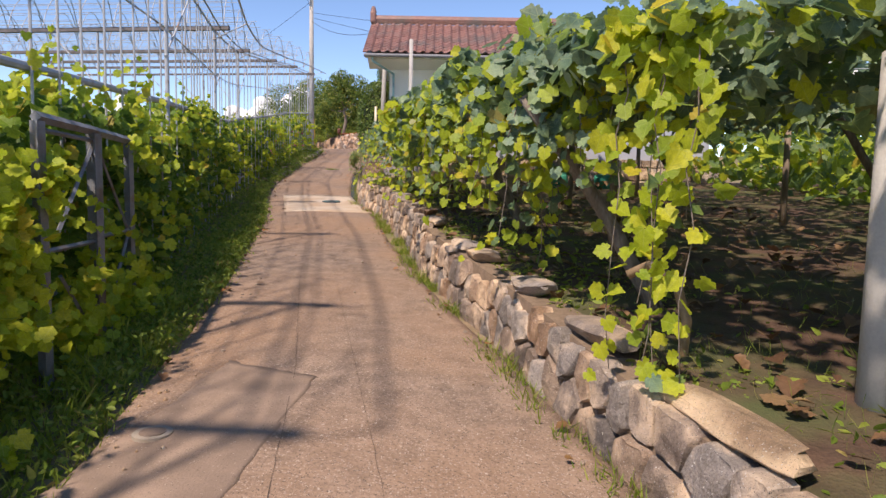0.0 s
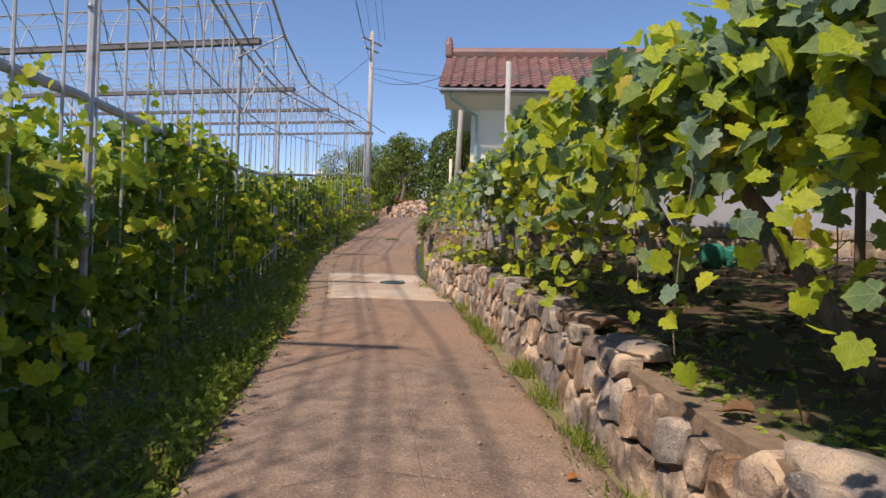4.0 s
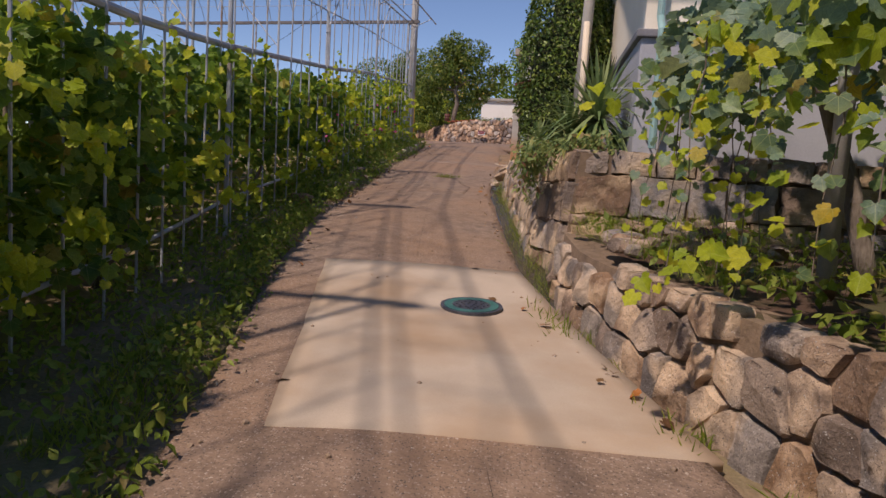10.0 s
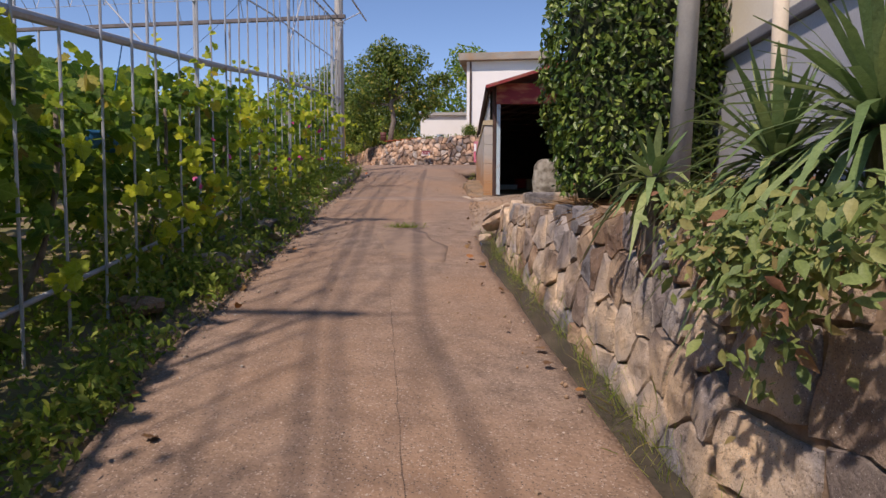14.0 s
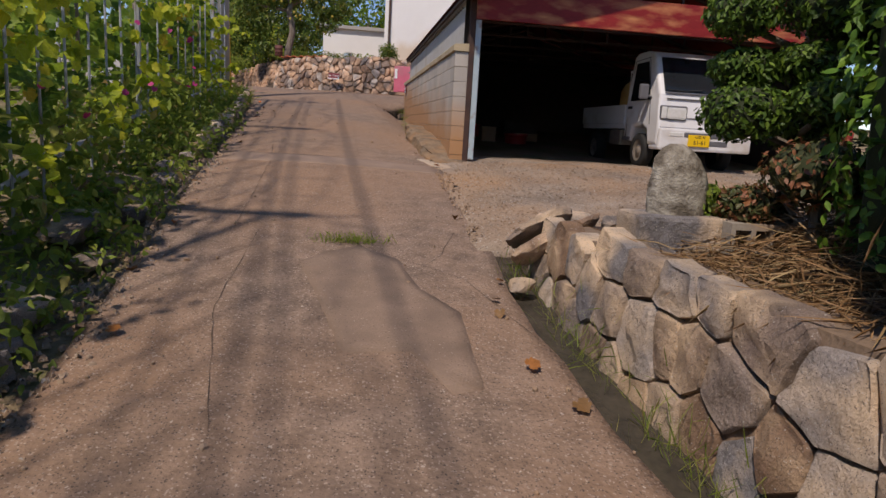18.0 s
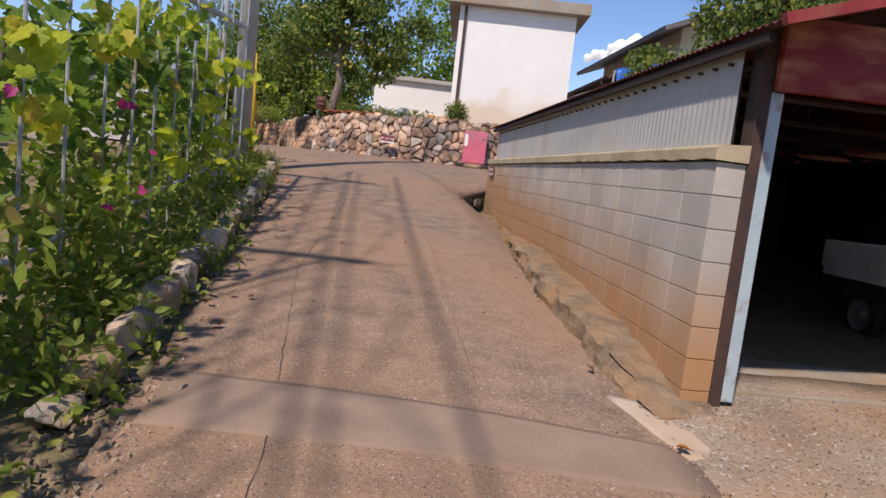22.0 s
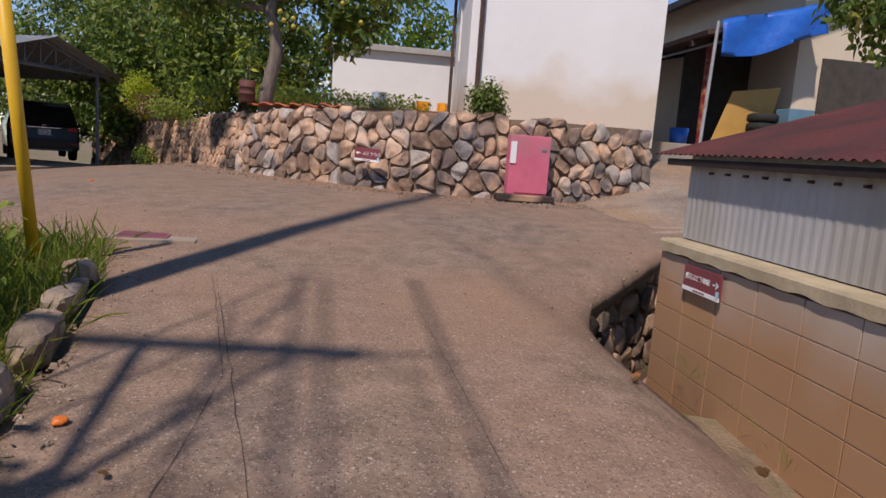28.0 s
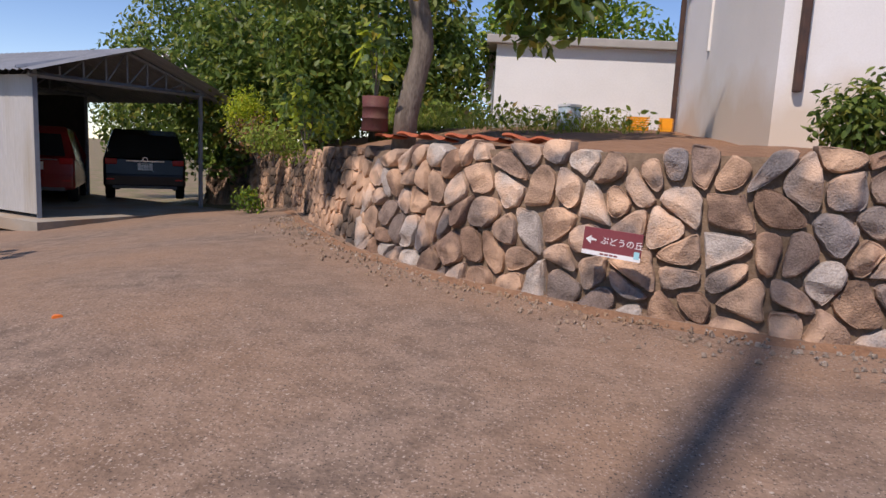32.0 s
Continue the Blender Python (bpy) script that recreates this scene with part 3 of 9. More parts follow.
def stone_mesh(name, poly, to3, joint, bulge, round_, seed, material, tilt=0.38):
    """A cushion-shaped stone over a cell. to3(s, h, depth) gives its place on the wall's face."""
    cx = sum(p[0] for p in poly) / len(poly)
    cy = sum(p[1] for p in poly) / len(poly)
    pts = []
    n = len(poly)
    for i in range(n):                      # cut the corners so that stones look worn
        a, b, c = poly[i - 1], poly[i], poly[(i + 1) % n]
        for q in ((a, 0.30 * round_), (c, 0.30 * round_)):
            pts.append((b[0] + (q[0][0] - b[0]) * q[1], b[1] + (q[0][1] - b[1]) * q[1]))
    if round_ > 0.7:
        m = len(pts)
        pts = [(b[0] + (q[0] - b[0]) * 0.25, b[1] + (q[1] - b[1]) * 0.25) for i, b in enumerate(pts) for q in (pts[i - 1], pts[(i + 1) % m])]
        joint += 0.012 * random.Random(seed + 5).random()
    pts = [p for i, p in enumerate(pts) if math.dist(p, pts[i - 1]) > 0.012]
    if len(pts) < 4:
        return None
    r = random.Random(seed)
    fine = []
    for a, b in zip(pts, pts[1:] + pts[:1]):      # broken, uneven outline
        k = max(1, round(math.dist(a, b) / 0.075))
        for i in range(k):
            x, y = a[0] + (b[0] - a[0]) * i / k, a[1] + (b[1] - a[1]) * i / k
            e = 1 + (0.11 * noise.noise((x * 9 + seed, y * 9, 1.5)) + r.uniform(-0.035, 0.02) - 0.02)
            fine.append((cx + (x - cx) * e, cy + (y - cy) * e))
    pts = fine
    n = len(pts)
    tx, ty = r.uniform(-0.3, 0.3), r.uniform(-0.3, 0.3)
    dep = bulge * r.uniform(0.5, 1.15)
    V, F = [], []
    size = max(math.dist(p, (cx, cy)) for p in pts)
    facets = [(dep * r.uniform(0.75, 1.0), r.gauss(0, tilt) * dep / size * 1.6, r.gauss(0, tilt) * dep / size * 1.6) for _ in range(4)]
    rings = ((0.0, -0.12), (0.0, 0.0), (0.015 + 0.085 * round_, 0.80), (0.045 + 0.135 * round_, 0.97), (0.30, 1.08), (0.55, 1.14), (0.8, 1.16))
    if round_ > 0.7:
        rings = ((0.0, -0.12), (0.0, 0.05), (0.05, 0.42), (0.13, 0.72), (0.27, 0.93), (0.48, 1.07), (0.75, 1.15))
    for shrink, d in rings:
        for p in pts:
            dx, dy = p[0] - cx, p[1] - cy
            L = max(math.hypot(dx, dy), 1e-6)
            k = max(0.06, 1 - shrink - joint / L)
            x, y = cx + dx * k, cy + dy * k
            dd = d * dep if d > 0 else d
            if d > 0:
                dd = min([dd + (dx * tx + dy * ty) * k * 0.25] + [a + b * dx * k + c * dy * k for a, b, c in facets])
                dd = max(dd, 0.25 * dep) + 0.016 * noise.noise((x * 7 + seed, y * 7, d * 2)) + 0.009 * noise.noise((x * 21 + seed, y * 21, d * 3))
            V.append(to3(x, y, dd))
    last = len(rings) - 1
    V.append(to3(cx, cy, min([1.16 * dep] + [a for a, b, c in facets])))
    for k in range(last):
        for i in range(n):
            j = (i + 1) % n
            F.append((k * n + i, k * n + j, (k + 1) * n + j, (k + 1) * n + i))
    for i in range(n):
        F.append((last * n + i, last * n + (i + 1) % n, (last + 1) * n))
    me = bpy.data.meshes.new(name)
    me.from_pydata(V, [], F)
    me.materials.append(material)
    me.shade_smooth()
    me.set_sharp_from_angle(angle=radians(34))
    return me


def polyline(points):
    P = [Vector((p[0], p[1], 0)) for p in points]
    acc = [0.0]
    for a, b in zip(P, P[1:]):
        acc.append(acc[-1] + (b - a).length)

    def at(s):
        x = float(np.interp(s, acc, [p.x for p in P]))
        y = float(np.interp(s, acc, [p.y for p in P]))
        e = 0.25
        x1, y1 = np.interp(s + e, acc, [p.x for p in P]), np.interp(s + e, acc, [p.y for p in P])
        x0, y0 = np.interp(s - e, acc, [p.x for p in P]), np.interp(s - e, acc, [p.y for p in P])
        d = Vector((x1 - x0, y1 - y0, 0)).normalized()
        return x, y, Vector((d.y, -d.x, 0))          # the wall faces to the right of its line

    return at, acc[-1]


def stone_wall(name, label, points, base, top, sw, sh, material, batter=0.12, joint=0.012, bulge=0.06, round_=1.0, seed=1, tilt=0.38, thick=0.35, jit=0.28, lean=0.0):
    """A dry stone wall along points; base and top give z at a distance along it. Each stone is a part."""
    at, length = polyline(points)
    wall = thing(name, label, "stone wall", kind="structure")

    def to3(s, h, d):
        x, y, nn = at(min(max(s, 0), length))
        k = d - batter * h
        over = min(s, 0) + max(s - length, 0)
        return (x + nn.x * k - nn.y * over, y + nn.y * k + nn.x * over, base(s) + h)

    ss = list(np.arange(0, length + 0.01, 0.3))
    rows = 5
    bm = bmesh.new()
    front = [[bm.verts.new(to3(s, (top(s) - base(s) - 0.04) * (j / rows) - (0.25 if j == 0 else 0), -0.03)) for j in range(rows + 1)] for s in ss]
    back = [[bm.verts.new(to3(s, (top(s) - base(s) - 0.04) * (j / rows) - (0.25 if j == 0 else 0), -thick)) for j in range(rows + 1)] for s in ss]
    for i in range(len(ss) - 1):
        for j in range(rows):
            bm.faces.new((front[i][j], front[i + 1][j], front[i + 1][j + 1], front[i][j + 1]))
            bm.faces.new((back[i][j], back[i][j + 1], back[i + 1][j + 1], back[i + 1][j]))
        bm.faces.new((front[i][rows], front[i + 1][rows], back[i + 1][rows], back[i][rows]))
    for i in (0, len(ss) - 1):
        for j in range(rows):
            bm.faces.new((front[i][j], front[i][j + 1], back[i][j + 1], back[i][j]))
    part("backing", bm, M["mortar"], wall)
    r = random.Random(seed)
    seeds = []
    hmax = max(top(s) - base(s) for s in ss)
    row, h = 0, -0.05
    while h < hmax + sh:
        s = -sw * r.random()
        while s < length + sw:
            w = sw * r.uniform(0.7, 1.4)
            jx, jh = jit, jit
            seeds.append((s + w / 2 + r.uniform(-jx, jx) * sw, h + sh / 2 + r.uniform(-jh, jh) * sh))
            s += w
        h += sh * r.uniform(0.9, 1.1)
        row += 1
    reach = 2.2 * max(sw, sh)
    for k, (s, h) in enumerate(seeds):
        if s < -0.02 or s > length + 0.02:
            continue
        t = top(s) - base(s)
        if h > t + 0.02 * sh or h < -0.16:
            continue
        near = [q for q in seeds if q is not seeds[k] and abs(q[0] - s) < reach and abs(q[1] - h) < reach]
        poly = clip_cell(s, h, near, s - sw * 1.5, s + sw * 1.5, max(-0.12, h - sh * 1.5), min(h + sh * 1.5, t + 0.05 * r.random()))
        if lean:                                 # stones lean to and fro from course to course
            poly = [(a + lean * math.sin(2 * math.pi * b / 0.62 + 1.4 * math.sin(a * 1.9)), b + 0.5 * lean * math.sin(2 * math.pi * a / 0.85) * min(1, b / 0.2)) for a, b in poly]
        poly = [(min(max(a, -0.06), length + 0.06), b) for a, b in poly]
        if len(poly) < 3:
            continue
        ww = max(p[0] for p in poly) - min(p[0] for p in poly)
        hh = max(p[1] for p in poly) - min(p[1] for p in poly)
        if ww < 0.06 or hh < 0.05:
            continue
        me = stone_mesh("stone", poly, to3, joint, bulge, round_, seed * 1000 + k, material, tilt)
        if me:
            o = new("stone", me)
            o.parent = wall
    return wall


def block_courses(name, label, points, base, top, wlo, whi, course_h, material, batter=0.05, seed=1):
    """A wall of large squared blocks in courses, each block a part."""
    at, length = polyline(points)
    wall = thing(name, label, "stone wall", kind="structure")
    r = random.Random(seed)

    def to3(s, h, d):
        x, y, nn = at(min(max(s, 0), length))
        over = min(s, 0) + max(s - length, 0)
        k = d - batter * h
        return (x + nn.x * k - nn.y * over, y + nn.y * k + nn.x * over, base + h)

    bm = bmesh.new()
    vs = [[bm.verts.new(to3(s, h, d)) for s in (0.0, length)] for d, h in ((-0.04, -0.2), (-0.04, top - base - 0.05), (-0.4, top - base - 0.05), (-0.4, -0.2))]
    for q in range(4):
        a, b = vs[q], vs[(q + 1) % 4]
        bm.faces.new((a[0], a[1], b[1], b[0]))
    for e in (0, 1):
        bm.faces.new([v[e] for v in vs])
    part("backing", bm, M["mortar"], wall)
    h, row = 0.0, 0
    while h < top - base - 0.08:
        ch = min(course_h * r.uniform(0.85, 1.15), top - base - h)
        if top - base - h - ch < 0.15:
            ch = top - base - h
        s = 0.0
        while s < length - 0.1:
            w = min(r.uniform(wlo, whi), length - s)
            j = lambda: r.uniform(-0.02, 0.02)
            poly = [(s + j(), h + j()), (s + w * 0.5, h + j()), (s + w + j(), h + j()), (s + w + j(), h + ch * 0.5), (s + w + j(), h + ch + j()), (s + w * 0.5, h + ch + j()), (s + j(), h + ch + j()), (s + j(), h + ch * 0.5)]
            me = stone_mesh("stone", poly, to3, 0.008, 0.05, 0.12, seed * 500 + row * 60 + int(s * 10), material)
            if me:
                o = new("stone", me)
                o.parent = wall
            s += w
        h += ch
        row += 1
    return wall


# low wall of the vineyard, along the lane
W1 = [(2.4, -5.0), (1.95, 0.0), (1.28, 3.0), (1.0, 4.1), (0.5, 6.5), (-0.25, 9.7), (-0.62, 12.5), (-1.05, 14.4), (-1.5, 17.35), (-2.1, 19.0), (-2.5, 20.3), (-2.62, 21.3)]
at1, len1 = polyline(W1)


def base1(s):
    return road_z(at1(s)[1]) - 0.02


def top1(s):
    y = at1(s)[1]
    return road_z(y) + float(np.interp(y, [-6, 2, 5, 10, 14, 17, 20.6], [0.35, 0.42, 0.55, 0.62, 0.72, 0.74, 0.60]))


stone_wall("stone_wall_vineyard", "low dry stone wall of brown and grey field stones below the vineyard", list(reversed(W1)),
           lambda s: base1(len1 - s), lambda s: top1(len1 - s), 0.24, 0.28, M["stone"], joint=0.012, bulge=0.075, round_=0.4, seed=3)

# higher wall of squared stones below the house, along the lane and round its corner
W2 = [(-3.55, 29.4), (-3.5, 28.1), (-3.05, 24.3), (-2.92, 22.75)]
at2, len2 = polyline(W2)
TOP2 = ([20.7, 21.4, 22.2, 25, 28, 29.9], [3.07, 3.07, 3.07, 3.1, 3.15, 3.12])
stone_wall("stone_wall_house", "rough squared granite retaining wall with a mossy foot beside the gutter", W2,
           lambda s: road_z(at2(s)[1]) - 0.12, lambda s: float(np.interp(at2(s)[1], *TOP2)), 0.27, 0.33, M["granite"], batter=0.16, joint=0.005, bulge=0.055, round_=0.22, seed=5, jit=0.34, tilt=0.5)
W3 = [(-2.46, 21.45), (9.5, 21.9)]
block_courses("stone_wall_terrace", "retaining wall of large squared granite blocks under the house", W3, 1.7, 3.07, 0.32, 0.62, 0.38, M["granite"], 0.05, 8)
block_courses("stone_wall_corner", "corner of large squared granite blocks above the gutter", [(-2.90, 22.75), (-2.68, 22.0), (-2.60, 21.45)], 1.5, 3.07, 0.45, 0.75, 0.42, M["granite"], 0.10, 9)

# boulder wall at the end of the lane
W4 = [(-14.5, 62.0), (-11.3, 58.2), (-9.9, 55.5), (-9.0, 53.0), (-8.0, 51.0), (-6.9, 49.6), (-5.6, 48.65), (-4.5, 48.2), (-3.5, 48.1), (-2.5, 48.2), (-0.95, 48.7), (-0.55, 50.2), (-0.5, 53.0)]
at4, len4 = polyline(W4)


def base4(s):
    x, y, _ = at4(s)
    return ground_z(x, y) - 0.02


def top4(s):
    x = at4(s)[0]
    return float(np.interp(x, [-14, -10, -8, -6.5, -4, -0.5], [5.75, 5.95, 6.05, 6.12, 6.15, 6.2]))


M["boulder"] = ramp_by(mat("river_boulder", (0.5, 0.46, 0.43), (1.15, 1.08, 1.02), 6.0, 0.9, 1.0, 70, c3=(0.8, 0.52, 0.34), amount3=0.4, scale3=2.5, dist=0.03), "object",
                       [(0.0, (0.17, 0.12, 0.095)), (0.15, (0.31, 0.205, 0.15)), (0.3, (0.20, 0.185, 0.185)), (0.45, (0.33, 0.235, 0.175)), (0.6, (0.27, 0.175, 0.125)), (0.74, (0.42, 0.39, 0.37)), (0.84, (0.54, 0.50, 0.46)), (0.92, (0.30, 0.285, 0.29)), (1.0, (0.18, 0.165, 0.17))])
M["rubble"] = ramp_by(mat("dark_rubble", (0.5, 0.46, 0.43), (1.1, 1.05, 1.0), 6.0, 0.9, 1.0, 70, c3=(0.8, 0.5, 0.32), amount3=0.5, scale3=1.5, dist=0.03), "object",
                      [(0.0, (0.06, 0.048, 0.042)), (0.5, (0.125, 0.095, 0.075)), (0.8, (0.16, 0.125, 0.10)), (1.0, (0.10, 0.088, 0.082))])
LA = sum(math.dist(a, b) for a, b in zip(W4[:5], W4[1:5]))
stone_wall("stone_wall_garden", "retaining wall of rounded brown and grey river boulders at the end of the lane", W4[4:], lambda s: base4(s + LA), lambda s: top4(s + LA), 0.245, 0.275, M["boulder"],
           batter=0.12, joint=0.005, bulge=0.085, round_=0.85, seed=11, jit=0.42, tilt=0.42, lean=0.055)
stone_wall("stone_wall_rubble", "older wall of small dark rubble stones curving behind the carport", W4[:5], base4, top4, 0.21, 0.19, M["rubble"],
           batter=0.12, joint=0.006, bulge=0.05, round_=0.5, seed=12)

# ---------------------------------------------------------------- terraces behind the walls
def terrace(name, label, material, pts, zf, rough=0.05):
    """Earth behind a wall: rows from the wall's top line (a) to a far line (b)."""
    bm = sheet(lambda u, k: (pts[k][0][0] + (pts[k][1][0] - pts[k][0][0]) * u, pts[k][0][1] + (pts[k][1][1] - pts[k][0][1]) * u, zf(u, k) + rough * noise.noise((u * 23.0, k * 1.3, 2.0))),
               [0, 0.01, 0.025, 0.05, 0.08, 0.12, 0.16, 0.2, 0.25, 0.3, 0.36, 0.43, 0.5, 0.6, 0.7, 0.85, 1], list(range(len(pts))), 0.5)
    return tagged(link_bm(name, bm, material, smooth=True), label, "ground", kind="structure")


pts = []
for k in range(55):
    s = len1 * k / 54
    x, y, nn = at1(s)
    pts.append(((x + 0.22, y), (14.0, y)))
VY = [p[0][1] for p in pts]
terrace("vineyard_soil", "dark vineyard soil with weeds and dead leaves", M["soil"], pts,
        lambda u, k: road_z(VY[k]) + float(np.interp(VY[k], [-6, 2, 5, 10, 14, 17, 20.6], [0.30, 0.37, 0.50, 0.57, 0.67, 0.69, 0.55])) + 0.25 * u)
terrace("house_yard", "bare earth of the house terrace", M["soil"], [((float(np.interp(21.7 + 8.1 * k / 12, [21.4, 22.75, 24.3, 28.1, 29.9], [-2.6, -2.92, -3.05, -3.5, -3.62])) + 0.42, 21.7 + 8.1 * k / 12), (9.5, 22.0 + 8 * k / 12)) for k in range(13)],
        lambda u, k: 3.02 + 0.02 * k / 12 + (0.30 * min(1.0, max(0.0, (u - 0.02) / 0.09)) if 4 <= k <= 10 else 0.0), 0.03)
NB = 44
rowsG = []
for k in range(NB):
    x, y, nn = at4(len4 * k / (NB - 1))
    rowsG.append(((x - nn.x * 0.30, y - nn.y * 0.30), (x * 0.35 - 4.0, 66.0) if k < NB - 5 else (-1.5, 60.0)))
terrace("garden_soil", "red garden earth behind the boulder wall", M["redsoil"], rowsG, lambda u, k: top4(len4 * k / (NB - 1)) - 0.05 + 0.6 * min(1, u * 2.0), 0.06)


def wall_foot(k, u):
    x, y, nn = at4(LA * 0.6 + (len4 - LA * 0.6 - 2.0) * k)
    w = 0.16 + (0.35 + 0.2 * noise.noise((x * 0.8, y * 0.8, 2))) * u
    px, py = x + nn.x * w, y + nn.y * w
    return (px, py, ground_z(px, py) + 0.045 + 0.03 * (1 - u) ** 2 - 0.03 * u + 0.01 * noise.noise((px * 5, py * 5, 0)))


tagged(link_bm("wall_foot_earth", sheet(lambda u, v: wall_foot(v, u), [0, 0.2, 0.45, 0.7, 0.9, 1.0], [k / 90 for k in range(91)]), M["redsoil"], smooth=True), "red earth washed down along the foot of the wall", "earth", kind="structure")


# ---------------------------------------------------------------- corrugated sheet
def corrugated(p0, du, dv, nu, pitch=0.076, amp=0.009, nv=2):
    """Sheet from corner p0 across du (waves) and along dv."""
    p0, du, dv = Vector(p0), Vector(du), Vector(dv)
    nrm = du.cross(dv).normalized()
    L = du.length
    k = max(8, int(L / pitch) * 4)
    us = [i / k for i in range(k + 1)]
    vs = [j / nv for j in range(nv + 1)]
    return sheet(lambda u, v: p0 + du * u + dv * v + nrm * (amp * math.cos(2 * math.pi * u * L / pitch)), us, vs)


def plane_box(bm, a, b, c, d, t):
    """A slab with the top corners a b c d and thickness t downwards along its normal."""
    a, b, c, d = Vector(a), Vector(b), Vector(c), Vector(d)
    n = (b - a).cross(d - a).normalized() * t
    top = [bm.verts.new(p) for p in (a, b, c, d)]
    bot = [bm.verts.new(p - n) for p in (a, b, c, d)]
    bm.faces.new(top)
    bm.faces.new(bot[::-1])
    for i in range(4):
        j = (i + 1) % 4
        bm.faces.new((top[j], top[i], bot[i], bot[j]))


def slab(a, b, c, d, t):
    bm = bmesh.new()
    plane_box(bm, a, b, c, d, t)
    return bm


# ---------------------------------------------------------------- the house with the tiled roof
HX0, HX1, HY0, HY1 = -1.8, 9.0, 22.2, 26.4
house = thing("house", "white plastered house with a brown tiled roof and grey plinth", "house", (0, 0, 0))
part("plinth", boxm(HX0, HX1, HY0, HY1, 3.0, 4.38, bevel=0.02), M["greyplaster"], house, "grey rendered plinth")
part("plinth_cap", boxm(HX0 - 0.05, HX1, HY0 - 0.05, HY1 + 0.05, 4.383, 4.47, bevel=0.015), M["darktrim"], house)
part("wall", boxm(HX0 + 0.04, HX1, HY0 + 0.04, HY1 - 0.04, 4.473, 6.05), M["housecream"], house)
RZ, EZ, RYC = 7.95, 6.33, 24.3
bm = bmesh.new()
for y0, y1 in ((21.5, RYC), (27.1, RYC)):
    plane_box(bm, *(((-2.5, y0, EZ - 0.1), (9.4, y0, EZ - 0.1), (9.4, y1, RZ - 0.1), (-2.5, y1, RZ - 0.1)) if y0 < y1 else ((9.4, y0, EZ - 0.1), (-2.5, y0, EZ - 0.1), (-2.5, y1, RZ - 0.1), (9.4, y1, RZ - 0.1))), 0.1)
part("roof_deck", bm, M["white"], house)
bm = bmesh.new()
vs = [bm.verts.new(p) for p in ((HX0 + 0.05, HY0 + 0.1, 6.04), (HX0 + 0.05, HY1 - 0.1, 6.04), (HX0 + 0.05, RYC, 7.9), (HX0 + 0.35, HY0 + 0.1, 6.04), (HX0 + 0.35, HY1 - 0.1, 6.04), (HX0 + 0.35, RYC, 7.9))]
for f in ((0, 2, 1), (3, 4, 5), (0, 3, 5, 2), (1, 2, 5, 4)):
    bm.faces.new([vs[i] for i in f])
part("gable", bm, M["white"], house)
part("eave_cove", slab((-2.42, 21.62, 6.2), (9.2, 21.62, 6.2), (9.2, 22.24, 5.98), (-2.42, 22.24, 5.98), 0.06), M["white"], house, "white plastered eave soffit")
part("ridge", tube([(-2.55, RYC, RZ + 0.10), (9.4, RYC, RZ + 0.10)], 0.15, 10), M["tile"], house, "ridge of half-round tiles")
bm = boxm(-2.62, -2.42, RYC - 0.2, RYC + 0.2, RZ - 0.05, RZ + 0.36, bevel=0.06)
tube_into(bm, [(-2.52, RYC, RZ + 0.34), (-2.52, RYC, RZ + 0.5), (-2.52, RYC, RZ + 0.56)], 0.12, 10, 0.05)
part("ridge_end_tile", bm, M["tile"], house, "ornamental end tile on the ridge")
part("gutter", tube([(-2.52, 21.42, 6.22), (9.3, 21.42, 6.20)], 0.055, 8), M["darktrim"], house, "brown eave gutter")
bm = tube([(-2.25, 21.45, 6.2), (-2.25, 21.5, 6.05), (-1.62, 22.1, 5.75), (-1.62, 22.12, 4.6), (-1.62, 21.95, 4.42), (-1.62, 21.95, 3.14)], 0.042, 8)
part("downpipe", bm, M["teal"], house, "weathered teal downpipe")
bm = boxm(0.6, 2.2, HY0 - 0.02, HY0 + 0.05, 4.75, 5.7)
part("window", bm, M["darkinside"], house, "dark wood window")

# ---------------------------------------------------------------- garage
GX0, GX1, GY0, GY1 = -3.5, 2.6, 34.08, 42.9
FL = 3.38
RIDX0 = -0.45
garage = thing("garage", "open garage with block wall, rusty red fascia and sheet roof", "garage", (0, 0, 0))
part("floor_slab", boxm(GX0 + 0.1, GX1, GY0 - 0.1, GY1, FL - 0.5, FL), M["cement"], garage, "stained concrete floor")
part("footing", boxm(GX0 - 0.08, GX0 + 0.08, GY0 - 0.30, GY1 + 0.03, 2.7, 3.3, bevel=0.02), M["block"], garage, "concrete footing")
bm = bmesh.new()
ny = 130
prof = ((-0.125, 4.848), (-0.125, 4.915), (-0.112, 4.932), (0.08, 4.945), (0.08, 4.845))
cols = [[bm.verts.new((GX0 + px, GY0 - 0.34 + (GY1 - GY0 + 0.4) * q / ny, pz)) for px, pz in prof] for q in range(ny + 1)]
for A, B in zip(cols, cols[1:]):
    for q in range(5):
        bm.faces.new((A[q], A[(q + 1) % 5], B[(q + 1) % 5], B[q]))
for A in (cols[0][::-1], cols[-1]):
    bm.faces.new(A)
M["capyellow"] = mat("yellowed_cement_cap", (0.40, 0.32, 0.20), (0.52, 0.43, 0.29), 5, 0.9, 0.4, 60, c3=(0.30, 0.24, 0.16), amount3=0.4, scale3=3)
for v in bm.verts:
    if v.co.z < 4.86:
        v.co.z += 0.010 * noise.noise((v.co.y * 4.0, 1.0, 2.0)) + 0.006 * math.sin(v.co.y * 21)
part("wall_cap", bm, M["capyellow"], garage, "yellowed concrete cap with a wavy edge")
